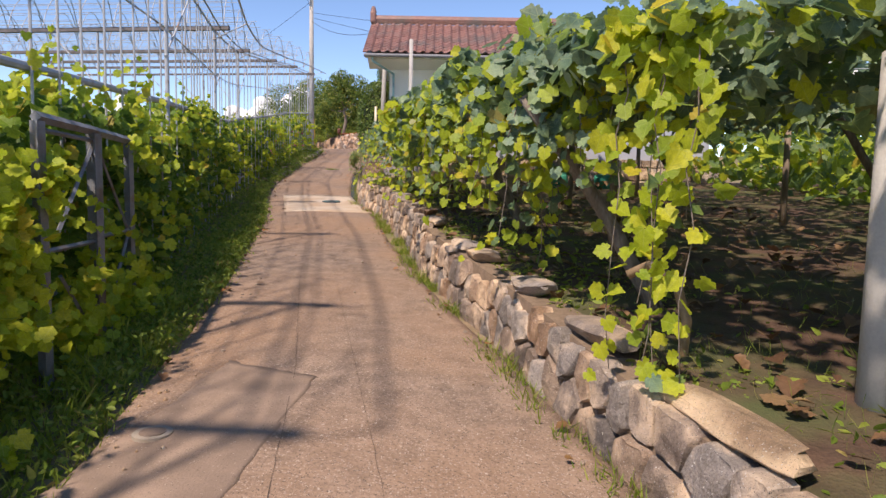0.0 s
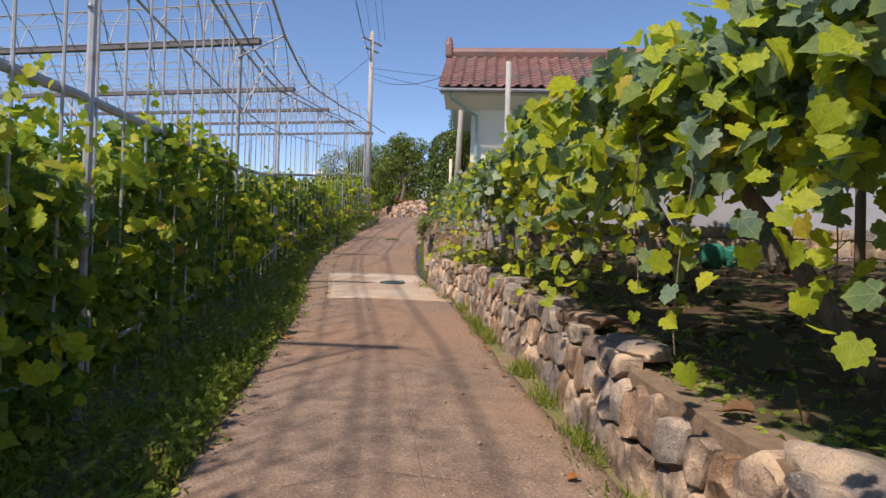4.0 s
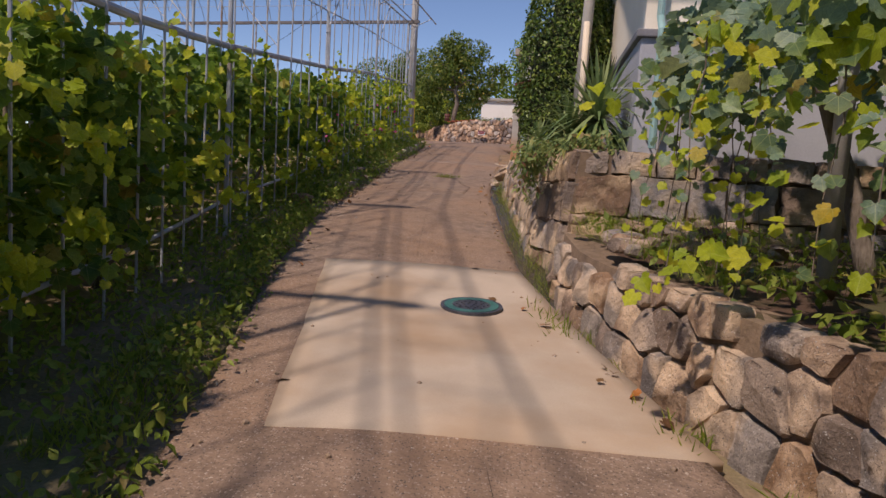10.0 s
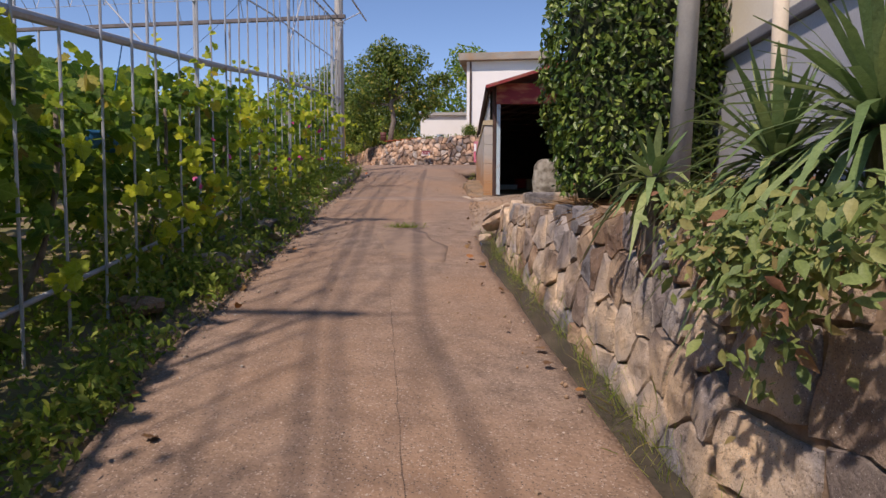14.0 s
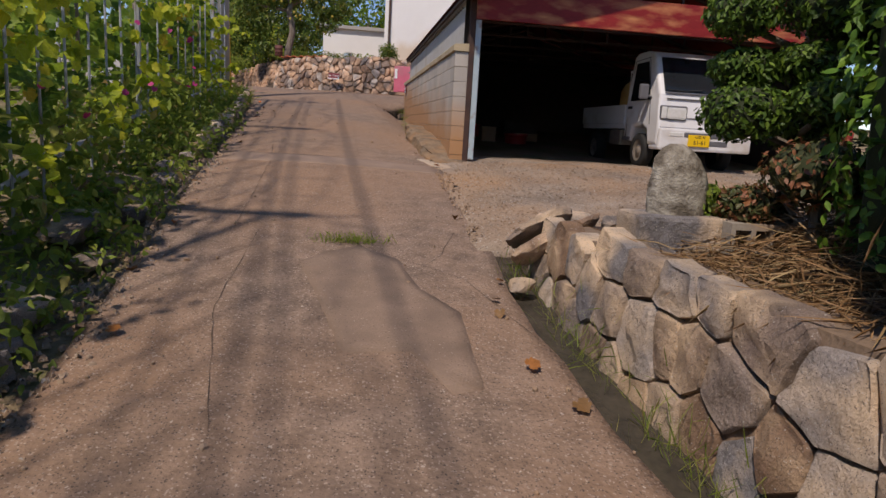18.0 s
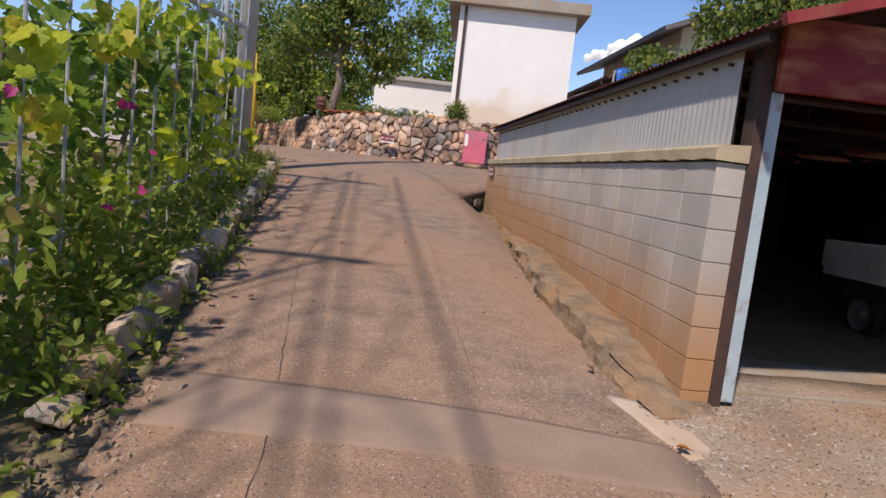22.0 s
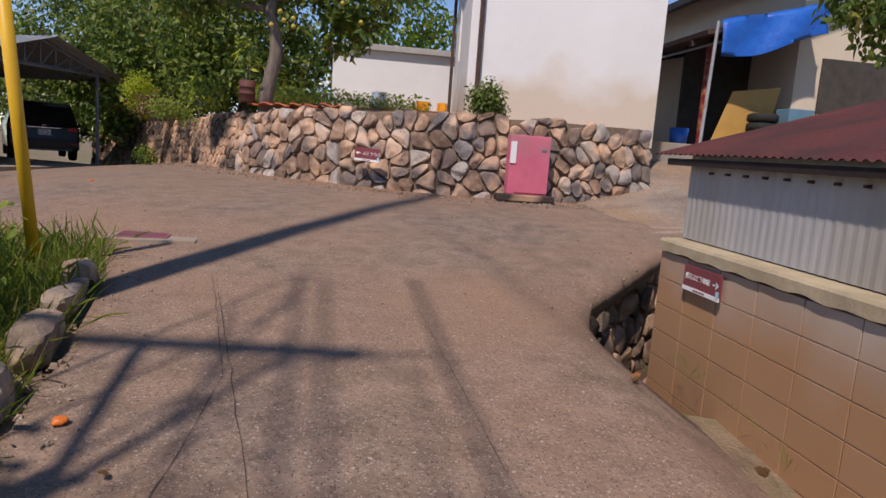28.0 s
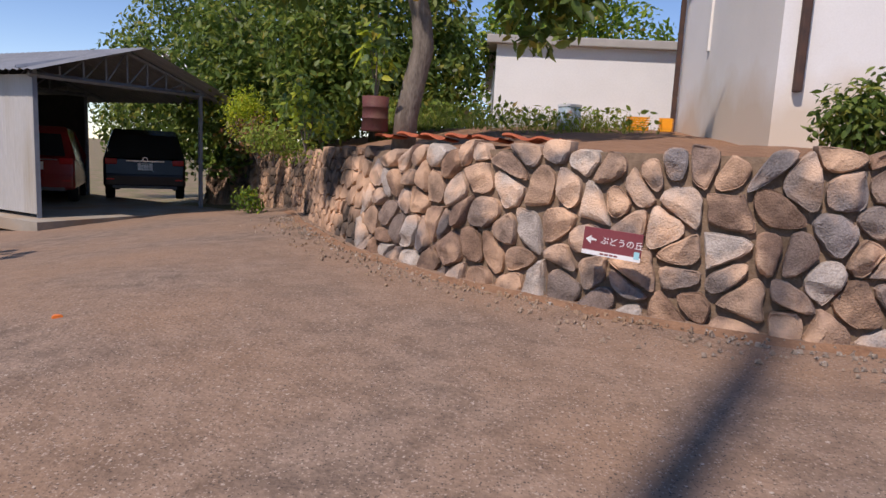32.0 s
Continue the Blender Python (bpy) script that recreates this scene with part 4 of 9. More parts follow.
part("side_sheet", corrugated((GX0 + 0.02, GY0 - 0.2, 4.95), (0, GY1 - GY0 + 0.2, 0), (0, 0, 0.62), 2, 0.076, 0.0022), M["metalsheet"], garage, "pale corrugated side sheet")
# inner walls coloured near-black for the shade under the roof
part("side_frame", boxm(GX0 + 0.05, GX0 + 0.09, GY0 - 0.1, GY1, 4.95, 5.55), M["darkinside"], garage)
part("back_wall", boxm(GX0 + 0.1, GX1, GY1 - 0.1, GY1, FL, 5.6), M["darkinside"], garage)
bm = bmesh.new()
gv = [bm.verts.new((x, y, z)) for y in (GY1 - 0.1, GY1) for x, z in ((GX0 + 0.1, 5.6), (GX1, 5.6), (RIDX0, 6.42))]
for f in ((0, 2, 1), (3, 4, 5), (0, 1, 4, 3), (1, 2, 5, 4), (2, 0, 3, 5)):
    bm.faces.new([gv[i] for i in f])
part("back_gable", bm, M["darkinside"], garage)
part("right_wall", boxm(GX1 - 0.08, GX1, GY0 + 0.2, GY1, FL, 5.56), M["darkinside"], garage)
part("post", boxm(GX0 + 0.16, GX0 + 0.24, GY0 - 0.32, GY0 - 0.24, FL, 5.27, bevel=0.008), M["steelpaint"], garage, "pale blue steel post")
part("post", boxm(GX0 + 0.08, GX0 + 0.157, GY0 - 0.33, GY0 - 0.2, FL - 0.1, 5.6, bevel=0.008), M["rustdark"], garage, "rusty steel post")
part("post", boxm(GX1 - 0.12, GX1 - 0.02, GY0 - 0.32, GY0 - 0.22, FL, 5.3, bevel=0.008), M["fascia"], garage)
part("fascia", boxm(GX0 + 0.15, GX1 + 0.1, GY0 - 0.40, GY0 - 0.34, 5.27, 5.69, bevel=0.006), M["fascia"], garage, "rusty red painted fascia board")
RIDX, RIDZ = -0.45, 6.5
EAX, EAZ = -3.59, 5.56
# darker copy of the red roof; shade of the underside is in the colour
M["roofshade"] = mat("shade_dark_red_roof", (0.07, 0.018, 0.017), (0.13, 0.03, 0.026), 4, 0.7, 0.2, 40, c3=(0.03, 0.016, 0.014), amount3=0.6, scale3=2.0)
part("roof", corrugated((EAX, GY0 - 0.75, EAZ), (0, GY1 - GY0 + 1.15, 0), (RIDX - EAX, 0, RIDZ - EAZ), 4), M["roofshade"], garage, "weathered red corrugated roof sheet, darkened for its shaded underside")
part("roof", corrugated((2.96, GY0 - 0.75, EAZ), (0, GY1 - GY0 + 1.15, 0), (RIDX - 2.96, 0, RIDZ - EAZ), 4), M["roofred"], garage, "red corrugated roof sheet")
part("verge", slab((EAX, GY0 - 0.77, EAZ + 0.03), (EAX, GY0 - 0.72, EAZ + 0.03), (RIDX, GY0 - 0.72, RIDZ + 0.03), (RIDX, GY0 - 0.77, RIDZ + 0.03), -0.06), M["roofred"], garage)
part("verge", slab((2.96, GY0 - 0.72, EAZ + 0.03), (2.96, GY0 - 0.77, EAZ + 0.03), (RIDX, GY0 - 0.77, RIDZ + 0.03), (RIDX, GY0 - 0.72, RIDZ + 0.03), -0.06), M["roofred"], garage)
for k in range(7):
    y = GY0 - 0.3 + k * (GY1 - GY0) / 6.3
    bm = tube([(GX0 + 0.1, y, 5.5), (RIDX, y, RIDZ - 0.12), (GX1, y, 5.5)], 0.04, 6)
    tube_into(bm, [(GX0 + 0.1, y, 5.48), (GX1, y, 5.48)], 0.03, 6)
    for q in (0.25, 0.5, 0.75):
        xx = GX0 + 0.1 + q * (GX1 - GX0 - 0.1)
        tube_into(bm, [(xx, y, 5.48), (xx, y, 5.5 + (RIDZ - 5.62) * (1 - abs(xx - RIDX) / 3.2))], 0.02, 6)
    part("roof_truss", bm, M["rustdark"], garage)
# near-black, for the shade below the eave
M["shadesteel"] = mat("shade_black_steel", (0.018, 0.012, 0.011), (0.04, 0.024, 0.02), 6, 0.85, 0.3)
part("purlin_board", slab((EAX + 0.02, GY0 - 0.6, EAZ - 0.03), (EAX + 0.02, GY1 + 0.2, EAZ - 0.03), (EAX + 0.06, GY1 + 0.2, EAZ - 0.03), (EAX + 0.06, GY0 - 0.6, EAZ - 0.03), -0.05), M["shadesteel"], garage)

# gravel yard in front of the garage
def yard_pt(u, y):
    x = -4.0 + u * 10.5
    k = min(1, max(0, (x + 3.9) / 2.4))
    zr = ground_z(x, y) + 0.03
    zp = 3.13 + (y - 30.2) * 0.066
    return (x, y, zr * (1 - k) + zp * k + 0.02 * noise.noise((x * 2, y * 2, 8)) - (0.05 if u == 0 else 0.0))


tagged(link_bm("yard", sheet(yard_pt, list(np.linspace(0, 1, 40)), list(np.linspace(29.9, 34.4, 18)), 0.25), M["gravel"], smooth=True),
       "gravelly earth forecourt of the garage", "yard", kind="structure")

# ---------------------------------------------------------------- white building and sheds behind the boulder wall
wb = thing("storehouse", "white plastered storehouse with a flat concrete roof", "building", (0, 0, 0))
wm = Matrix.Translation((-0.45, 49.9, 0)) @ Matrix.Rotation(radians(-6), 4, "Z")
M["storewhite"] = mat("white_plaster_with_earth_splash", (0.75, 0.73, 0.71), (0.82, 0.80, 0.78), 0.9, 0.75, 0.15, 60, dist=0.006)
nt = M["storewhite"].node_tree
n, l = nt.nodes, nt.links
geo, sep, nz = n.new("ShaderNodeNewGeometry"), n.new("ShaderNodeSeparateXYZ"), n.new("ShaderNodeTexNoise")
nz.inputs["Scale"].default_value, nz.inputs["Detail"].default_value = 1.1, 5
l.new(geo.outputs["Position"], sep.inputs[0])
l.new(geo.outputs["Position"], nz.inputs["Vector"])
ad = n.new("ShaderNodeMath")
ad.operation = "MULTIPLY_ADD"
ad.inputs[1].default_value = -1.7
l.new(nz.outputs["Fac"], ad.inputs[0])
l.new(sep.outputs["Z"], ad.inputs[2])
mr = n.new("ShaderNodeMapRange")
mr.inputs["From Min"].default_value, mr.inputs["From Max"].default_value = 5.75, 6.45
mr.inputs["To Min"].default_value, mr.inputs["To Max"].default_value = 0.75, 0.0
l.new(ad.outputs[0], mr.inputs["Value"])
mm = n.new("ShaderNodeMix")
mm.data_type = "RGBA"
mm.inputs["B"].default_value = (0.60, 0.47, 0.33, 1)
bs = n["Principled BSDF"]
l.new(bs.inputs["Base Color"].links[0].from_socket, mm.inputs["A"])
l.new(mr.outputs["Result"], mm.inputs["Factor"])
l.new(mm.outputs["Result"], bs.inputs["Base Color"])
part("wall", boxm(-3.5, 0, 0, 5.2, 5.9, 9.72, wm), M["storewhite"], wb)
part("roof", boxm(-3.85, 0.35, -0.3, 5.5, 9.72, 10.05, wm, bevel=0.02), M["cement"], wb, "grey concrete roof slab")
part("downpipe", boxm(-3.36, -3.28, -0.09, -0.01, 6.75, 9.7, wm, bevel=0.02), M["rustdark"], wb, "brown downpipe")
shed = thing("long_shed", "long white metal shed with a low grey roof", "shed", (0, 0, 0))
part("wall", boxm(-6.5, -2.6, 57.0, 66.0, 6.3, 8.2), M["shedwhite"], shed)
part("roof", boxm(-6.7, -2.3, 56.85, 66.0, 8.2, 8.36, bevel=0.02), M["pole"], shed)

# ---------------------------------------------------------------- utility pole
pole = thing("utility_pole", "tall concrete utility pole with cross-arms and cables", "utility pole", (-8.28, 42.3, 0))
zb = ground_z(-8.28, 42.3) - 0.2
part("shaft", tube([(0, 0, zb), (0, 0, zb + 11.0)], 0.18, 14, 0.11), M["pole"], pole, smooth=True)
for h, w in ((10.4, 0.9), (9.9, 0.6)):
    part("cross_arm", boxm(-w, w, -0.05, 0.05, zb + h, zb + h + 0.09, pose(0, 0, 0, 0, 0, 62)), M["pipe"], pole)
guy = thing("guy_cover", "yellow plastic guy-wire cover leaning out of the grass", "guy wire", (-8.35, 43.75, ground_z(-8.3, 43.7)))
part("cover", tube([(0, 0, -0.1), (0.02, -0.5, 2.1)], 0.045, 10), M["yellow"], guy, smooth=True)

# ---------------------------------------------------------------- greenhouse frame on the side of the vines
GH = 4.75


def frame_x(y):
    """Line of the gutters' ends, along the lane."""
    return float(np.interp(y, [-8, 1.2, 4.5, 10.4, 17.3, 23.0, 28.1, 34.3, 41.1], [-1.6, -2.55, -2.9, -3.9, -5.5, -6.6, -6.95, -7.35, -7.6]))


gh = thing("greenhouse_frame", "bare galvanised pipe frame of a multi-span vine greenhouse", "greenhouse", (0, 0, 0))
GYS = [1.2, 4.5, 10.4, 17.3, 22.75, 27.95, 33.7, 39.4]
SK = 0.12                                    # the spans lie square to the lane
for k, y in enumerate(GYS):
    x1 = frame_x(y)
    z = road_z(y) + GH
    m = Matrix.Translation((x1, y, z)) @ Matrix.Rotation(-math.atan(SK) + math.pi, 4, "Z")
    part("valley_gutter", boxm(0.0, 15, -0.06, 0.06, -0.05, 0.05, m), M["gutter"], gh, "dark valley gutter")
    for j in range(5):
        xx, yy = x1 - 0.4 - 3.2 * j, y + SK * (0.4 + 3.2 * j)
        part("main_post", tube([(xx, yy, road_z(y) - 0.3), (xx, yy, z)], 0.034, 8), M["pipe"], gh)
        if j and k < len(GYS) - 1:
            part("brace", tube([(xx, yy, z - 1.5), (xx - 1.4, yy + 0.2, z)], 0.017, 6), M["pipe"], gh)
    part("brace", tube([(x1 - 0.4, y, z - 1.6), (x1 - 0.4, y + 1.5, z + 0.1)], 0.017, 6), M["pipe"], gh)
    if k < len(GYS) - 1:
        y2 = GYS[k + 1]
        xe2 = frame_x(y2)
        za, zb2 = z + 0.05, road_z(y2) + GH + 0.05
        nsub = max(1, round((y2 - y) / 3.0))

        def roof_z(q):
            f = (q * nsub) % 1.0 if 0 < q < 1 else 0.0
            return za + (zb2 - za) * q + (1.05 * math.sin(math.pi * f) ** 0.7 if 0 < f < 1 else 0.0)

        for j in range(15):
            off = 0.15 + 1.0 * j
            arc = []
            for q in range(0, 12 * nsub + 1):
                sp = q / (12 * nsub)
                arc.append((x1 + (xe2 - x1) * sp - off, y + (y2 - y) * sp + SK * off, roof_z(sp)))
            part("arch_rib", tube(arc, 0.012, 5), M["pipe"], gh)
        for sub in range(nsub):
            for q in (0.12, 0.3, 0.5, 0.7, 0.88):
                f = (sub + q) / nsub
                p = (x1 + (xe2 - x1) * f, y + (y2 - y) * f, roof_z(f) + 0.018)
                part("purlin", tube([(p[0], p[1], p[2]), (p[0] - 14.5, p[1] + SK * 14.5, p[2])], 0.009, 5), M["pipe"], gh)
for off, h, r in ((0.45, GH + 0.12, 0.024), (-0.25, GH + 0.04, 0.02), (-0.42, GH - 0.02, 0.024), (-0.42, 2.45, 0.042), (-0.42, 0.42, 0.022), (-0.42, 3.6, 0.014)):
    for k in range(len(GYS) - 1):
        ys = np.linspace(GYS[k], GYS[k + 1] + (1.5 if k == len(GYS) - 2 else 0), 5)
        part("rail", tube([(frame_x(y) + off, y, road_z(y) + h) for y in ys], r, 8), M["pipe"], gh)
for k, y in enumerate(GYS):
    part("outrigger", tube([(frame_x(y) - 0.42, y, road_z(y) + GH - 0.3), (frame_x(y) + 0.47, y, road_z(y) + GH + 0.12)], 0.016, 6), M["pipe"], gh)
y = 1.3
while y < 41.2:
    x, z = frame_x(y) - 0.38, road_z(y)
    lean = 0.03 * math.sin(y * 7)
    part("stud", tube([(x, y, z - 0.2), (x + lean, y, z + GH)], 0.0125, 6), M["pipe"], gh)
    y += 0.62

# ---------------------------------------------------------------- vines on the greenhouse side
def fbm(x, y, z=0.0):
    return noise.noise((x, y, z)) + 0.5 * noise.noise((2.1 * x, 2.1 * y, z + 7))


def hedge_points(n, y0, y1):
    pts, outs = [], []
    while len(pts) < n:
        y = random.uniform(y0, y1)
        if y < 4.2 and random.random() > (y - 2.8) / 1.4:
            continue
        g = road_z(y)
        top = 2.10 + 0.55 * fbm(y * 0.9, 0.3) + float(np.interp(y, [0, 6, 9, 12, 14, 19, 24, 28, 36, 41], [-0.2, -0.25, -0.15, 0.08, 0.28, 0.22, 0.05, 0.05, 0.10, 0.1]))
        bot = float(np.interp(y, [0, 8, 14, 18, 21, 24, 32, 41], [0.03, 0.05, 0.12, 0.30, 0.62, 0.75, 0.65, 0.8])) + 0.35 * max(0, fbm(y * 1.7, 6.0))
        h = bot + (top - bot) * random.random() ** 0.8
        bulge = float(np.interp(y, [0, 6, 9, 18, 24, 28, 40], [-0.05, 0.0, 0.04, -0.06, -0.15, -0.2, -0.2])) * math.sin(math.pi * min(1, max(0.05, (h - bot + 0.25) / (top - bot + 0.4)))) + 0.22 * fbm(y * 1.3, h * 1.5, 4)
        d = random.expovariate(2.6)
        if d > (0.8 if y < 9 else 1.7) or (fbm(y * 1.9, h * 2.1, 11) < -0.55 and random.random() < 0.8):
            continue
        if random.random() < 0.05:
            h, d = top + random.uniform(-0.1, 0.15), random.uniform(0, 1.6)
        x = frame_x(y) - float(np.interp(y, [5, 7, 15, 18], [0.30, 0.33, 0.30, 0.27])) + bulge - d
        pts.append((x, y, g + h))
        outs.append((0.28, -0.55, 0.38) if y < 9 else (0.30, -0.28, 0.45))
    return pts, outs


for y0, y1, n in ((3.0, 10, 5600), (10, 20, 6600), (20, 30, 2700), (30, 40.2, 1250)):
    P, O = hedge_points(n, y0, y1)
    leaves("vine_foliage", P, 0.118 if y0 < 15 else 0.135, "grape", M["vine_l"], 0.30, O, "dense green grape vine foliage climbing the pipe frame", "vine")


def run_shoot(y, x, z, dx, dy, L, drop):
    """Nodes of one shoot: it leaves (x, y, z) along dx, dy and bends down by drop."""
    n = max(4, int(L / 0.065))
    out = []
    ph = random.uniform(0, 6)
    for i in range(n):
        f = i / (n - 1)
        out.append((x + dx * L * f + 0.025 * math.sin(i * 0.9 + ph), y + dy * L * f + 0.025 * math.cos(i * 0.7 + ph), z + L * (0.35 * f - drop * f * f)))
    return out


# upright and trailing young shoots on the hedge
P, O, Z = [], [], []
for k in range(230):
    y = 3.4 + 36.5 * random.random() ** 1.2
    up = random.random() < 0.45
    z = road_z(y) + (2.05 + 0.45 * fbm(y * 0.9, 0.3) if up else random.uniform(0.6, 1.9))
    st = run_shoot(y, frame_x(y) - (random.uniform(0.1, 0.7) if up else 0.15) + (0.0 if up else 0.15 * random.random()), z, random.uniform(-0.1, 0.5), random.uniform(-0.4, 0.4), random.uniform(0.35, 0.8), -0.4 if up else random.uniform(0.3, 1.0))
    for i, q in enumerate(st):
        P.append((q[0] + random.gauss(0, 0.04), q[1] + random.gauss(0, 0.04), q[2] + random.gauss(0, 0.02)))
        O.append((0.25, -0.8, 0.3))
        Z.append(0.125 - 0.07 * i / len(st))
leaves("vine_shoots", P, Z, "grape", M["vine_young"], 0.25, O, "bright young vine shoots on the pipe frame", "vine", jitter=0.2)
# tangle of pale climbing vine over the gate
P, O = [], []
while len(P) < 2600:
    y = random.uniform(2.0, 4.9)
    h = random.random() ** 0.9 * (1.75 + 0.35 * fbm(y * 1.6, 2.0))
    if fbm(y * 2.2, h * 2.0, 31) < -0.2 or (4.3 < y and h < 0.5):
        continue
    P.append((frame_x(y) + random.gauss(-0.05, 0.16) - 0.10 * h + 0.30 * max(0, 1 - h / 0.8), y - 0.5 * max(0, 1 - h / 0.8), road_z(y) + h - 0.03))
    O.append((0.2, -0.9, 0.3))
leaves("climbing_vine", P, 0.085, "grape", M["vine_young"], 0.25, O, "yellow-green climbing vine smothering the gate post", "vine", jitter=0.45)


P = []
for k in range(4800):
    y = random.uniform(9, 41)
    x = frame_x(y) - 0.5 - 2.6 * random.random()
    P.append((x, y, road_z(y) + 0.04 + 0.55 * random.random() ** 1.5 * (0.6 + fbm(x, y, 8))))
leaves("undergrowth", P, 0.12, "oval", M["weed"], 0.5, None, "shaded leafy undergrowth below the vines", "weeds", jitter=0.5)


def vine_stem(name, pts, r0, r1, label="gnarled grey-brown grape vine stem"):
    p = []
    for i, q in enumerate(pts):
        p.append((q[0] + 0.03 * noise.noise((i * 1.7, q[0], q[1])), q[1] + 0.03 * noise.noise((i * 1.1, q[1], 3)), q[2]))
    o = link_bm(name, tube(p, r0, 8, r1), M["bark"], smooth=True)
    return tagged(o, label, "vine stem")


def curve(a, b, sag, n=8):
    a, b = Vector(a), Vector(b)
    return [a.lerp(b, i / n) + Vector(sag) * math.sin(math.pi * i / n) for i in range(n + 1)]


# leaf layer hidden behind the hedge, added to keep sun off it
P = []
for k in range(10500):
    y = random.uniform(6.0, 29)
    P.append((frame_x(y) - (0.7 if y < 8 else 1.3) - 10.5 * random.random() ** 1.3, y, road_z(y) + 2.0 + random.gauss(0, 0.15)))
leaves("vine_roof", P, 0.23, "grape", M["vine_l"], 1.0, None, "flat grape leaf layer added under the frame to shade the vines", "vine")
P = []
for k in range(5200):
    y = random.uniform(5, 50)
    P.append((frame_x(min(y, 41)) - random.choice((6.0, 8.5, 11.0)) + random.gauss(0, 0.4), y, road_z(y) + 0.1 + 2.0 * random.random()))
leaves("vine_rows", P, 0.26, "grape", M["vine_l"], 0.4, None, "shaded rows of vines deeper under the frame", "vine")
for k in range(16):
    y = 4.0 + 2.3 * k
    g = road_z(y)
    x = frame_x(y) - 0.9
    vine_stem("grapevine", curve((x, y, g - 0.05), (x + 0.3, y + 0.4, g + 1.9), (0.1, 0.15, 0)), 0.035, 0.018)


# ---------------------------------------------------------------- vines over the vineyard wall
def edge_r(y):
    return float(np.interp(y, [p[1] for p in W1], [p[0] for p in W1]))


def soil_r(y):
    return road_z(y) + float(np.interp(y, [-6, 2, 5, 10, 14, 17, 20.6], [0.30, 0.37, 0.50, 0.57, 0.67, 0.73, 0.75]))


def canopy_h(y):
    return float(np.interp(y, [-3, 2, 8, 14, 18, 21], [2.5, 2.55, 2.5, 2.35, 2.2, 1.9]))


groups = {"vine_old": ([], [], []), "vine_young": ([], [], []), "vine_r": ([], [], [])}


def add_leaf(age, p, out, size):
    """age 0..1: grey old leaf to yellow young one."""
    a = age + random.gauss(0, 0.16)
    g = groups["vine_old" if a < 0.42 else "vine_r" if a < 0.60 else "vine_young"]
    g[0].append(p)
    g[1].append(out)
    g[2].append(size)


n = 0
while n < 9500:                              # roof of leaves on the wires
    y = random.uniform(1.5, 20.6)
    d = abs(random.gauss(0, 2.6)) - 0.1
    if d > 8 or y > 20.2 or random.random() < float(np.interp(y, [12, 15, 17.5, 19.5], [0, 0.25, 0.5, 0.85])):
        continue
    if (y < 4.2 and d < 0.9) or fbm(y * 0.8, d * 0.8, 17) < -0.25:
        continue
    z = road_z(y) + canopy_h(y) + 0.25 * fbm(y * 0.9, d * 0.9) + random.gauss(0, 0.13) + 0.12 * min(d, 2)
    add_leaf(float(np.interp(y, [4, 6, 9, 11], [0.30, 0.30, 0.36, 0.46])) + 0.5 * fbm(y * 0.7, d * 0.7, 41), (edge_r(y) + d, y, z), (-0.30, -0.45, 0.35), 0.135)
    n += 1
# more leaves overhead, added to shade the soil and the terrace wall
for k in range(10500):
    y = 21.4 - 17.8 * random.random() ** 1.3
    d = random.uniform(0.9, 8.0)
    if fbm(y * 0.8, d * 0.8, 17) > -0.5:
        add_leaf(0.3, (edge_r(y) + d, y, soil_r(y) + 1.85 + random.gauss(0, 0.12)), (0, -0.2, 0.5), 0.14)
# leaves over and behind the start, largely unseen, added to shade the soil
for k in range(4200):
    y = random.uniform(-3.5, 4.0)
    d = random.uniform(0.2, 7.0)
    add_leaf(0.4, (edge_r(y) + d, y, soil_r(y) + 2.15 + random.gauss(0, 0.10)), (0, -0.2, 0.5), 0.14)
canes = 0
for k in range(430):                         # fringe of shoots bending over the wall
    y = random.uniform(4.2, 20.2)
    dens = float(np.interp(y, [4.2, 5, 7, 12, 15, 17, 19, 20.2], [0.6, 1.0, 1, 0.9, 0.6, 0.4, 0.25, 0.08]))
    if random.random() > dens * (0.75 + 0.9 * fbm(y * 1.1, 3.0, 8)):
        continue
    x = edge_r(y) + random.gauss(0.42, 0.30)
    z = road_z(y) + canopy_h(y) + random.gauss(-0.05, 0.18)
    L = min(1.6, max(0.3, random.gauss(0.9, 0.3) * float(np.interp(y, [4, 5, 6, 7.2, 9, 12], [0.55, 0.65, 0.85, 1.12, 1.05, 0.9]))))
    tone = float(np.interp(y, [4, 6, 7.5, 9, 13, 18], [0.32, 0.34, 0.42, 0.50, 0.47, 0.36])) + 0.34 * fbm(y * 0.9, x, 5)
    little = float(np.interp(y, [15.5, 18.5], [1.0, 0.55]))
    st = run_shoot(y, x, z, random.uniform(-0.42, 0.05), random.uniform(-0.35, 0.25), L, random.uniform(0.75, 1.45))
    for i, q in enumerate(st):
        f = i / len(st)
        for _ in range(2 if f < 0.75 else 1):
            add_leaf(tone - 0.12 + 0.42 * f * f, (q[0] + random.gauss(0, 0.055), q[1] + random.gauss(0, 0.055), q[2] + random.gauss(0, 0.03)), (-0.55, -0.75, 0.25), (0.150 - 0.055 * f) * little)
    if canes < 60 and k % 4 == 0:
        canes += 1
        tagged(link_bm("vine_cane", tube(st[::3] + st[-1:], 0.006, 5, 0.003), M["bark"]), "thin reddish-brown hanging grape cane", "vine cane", group="canes over the wall")
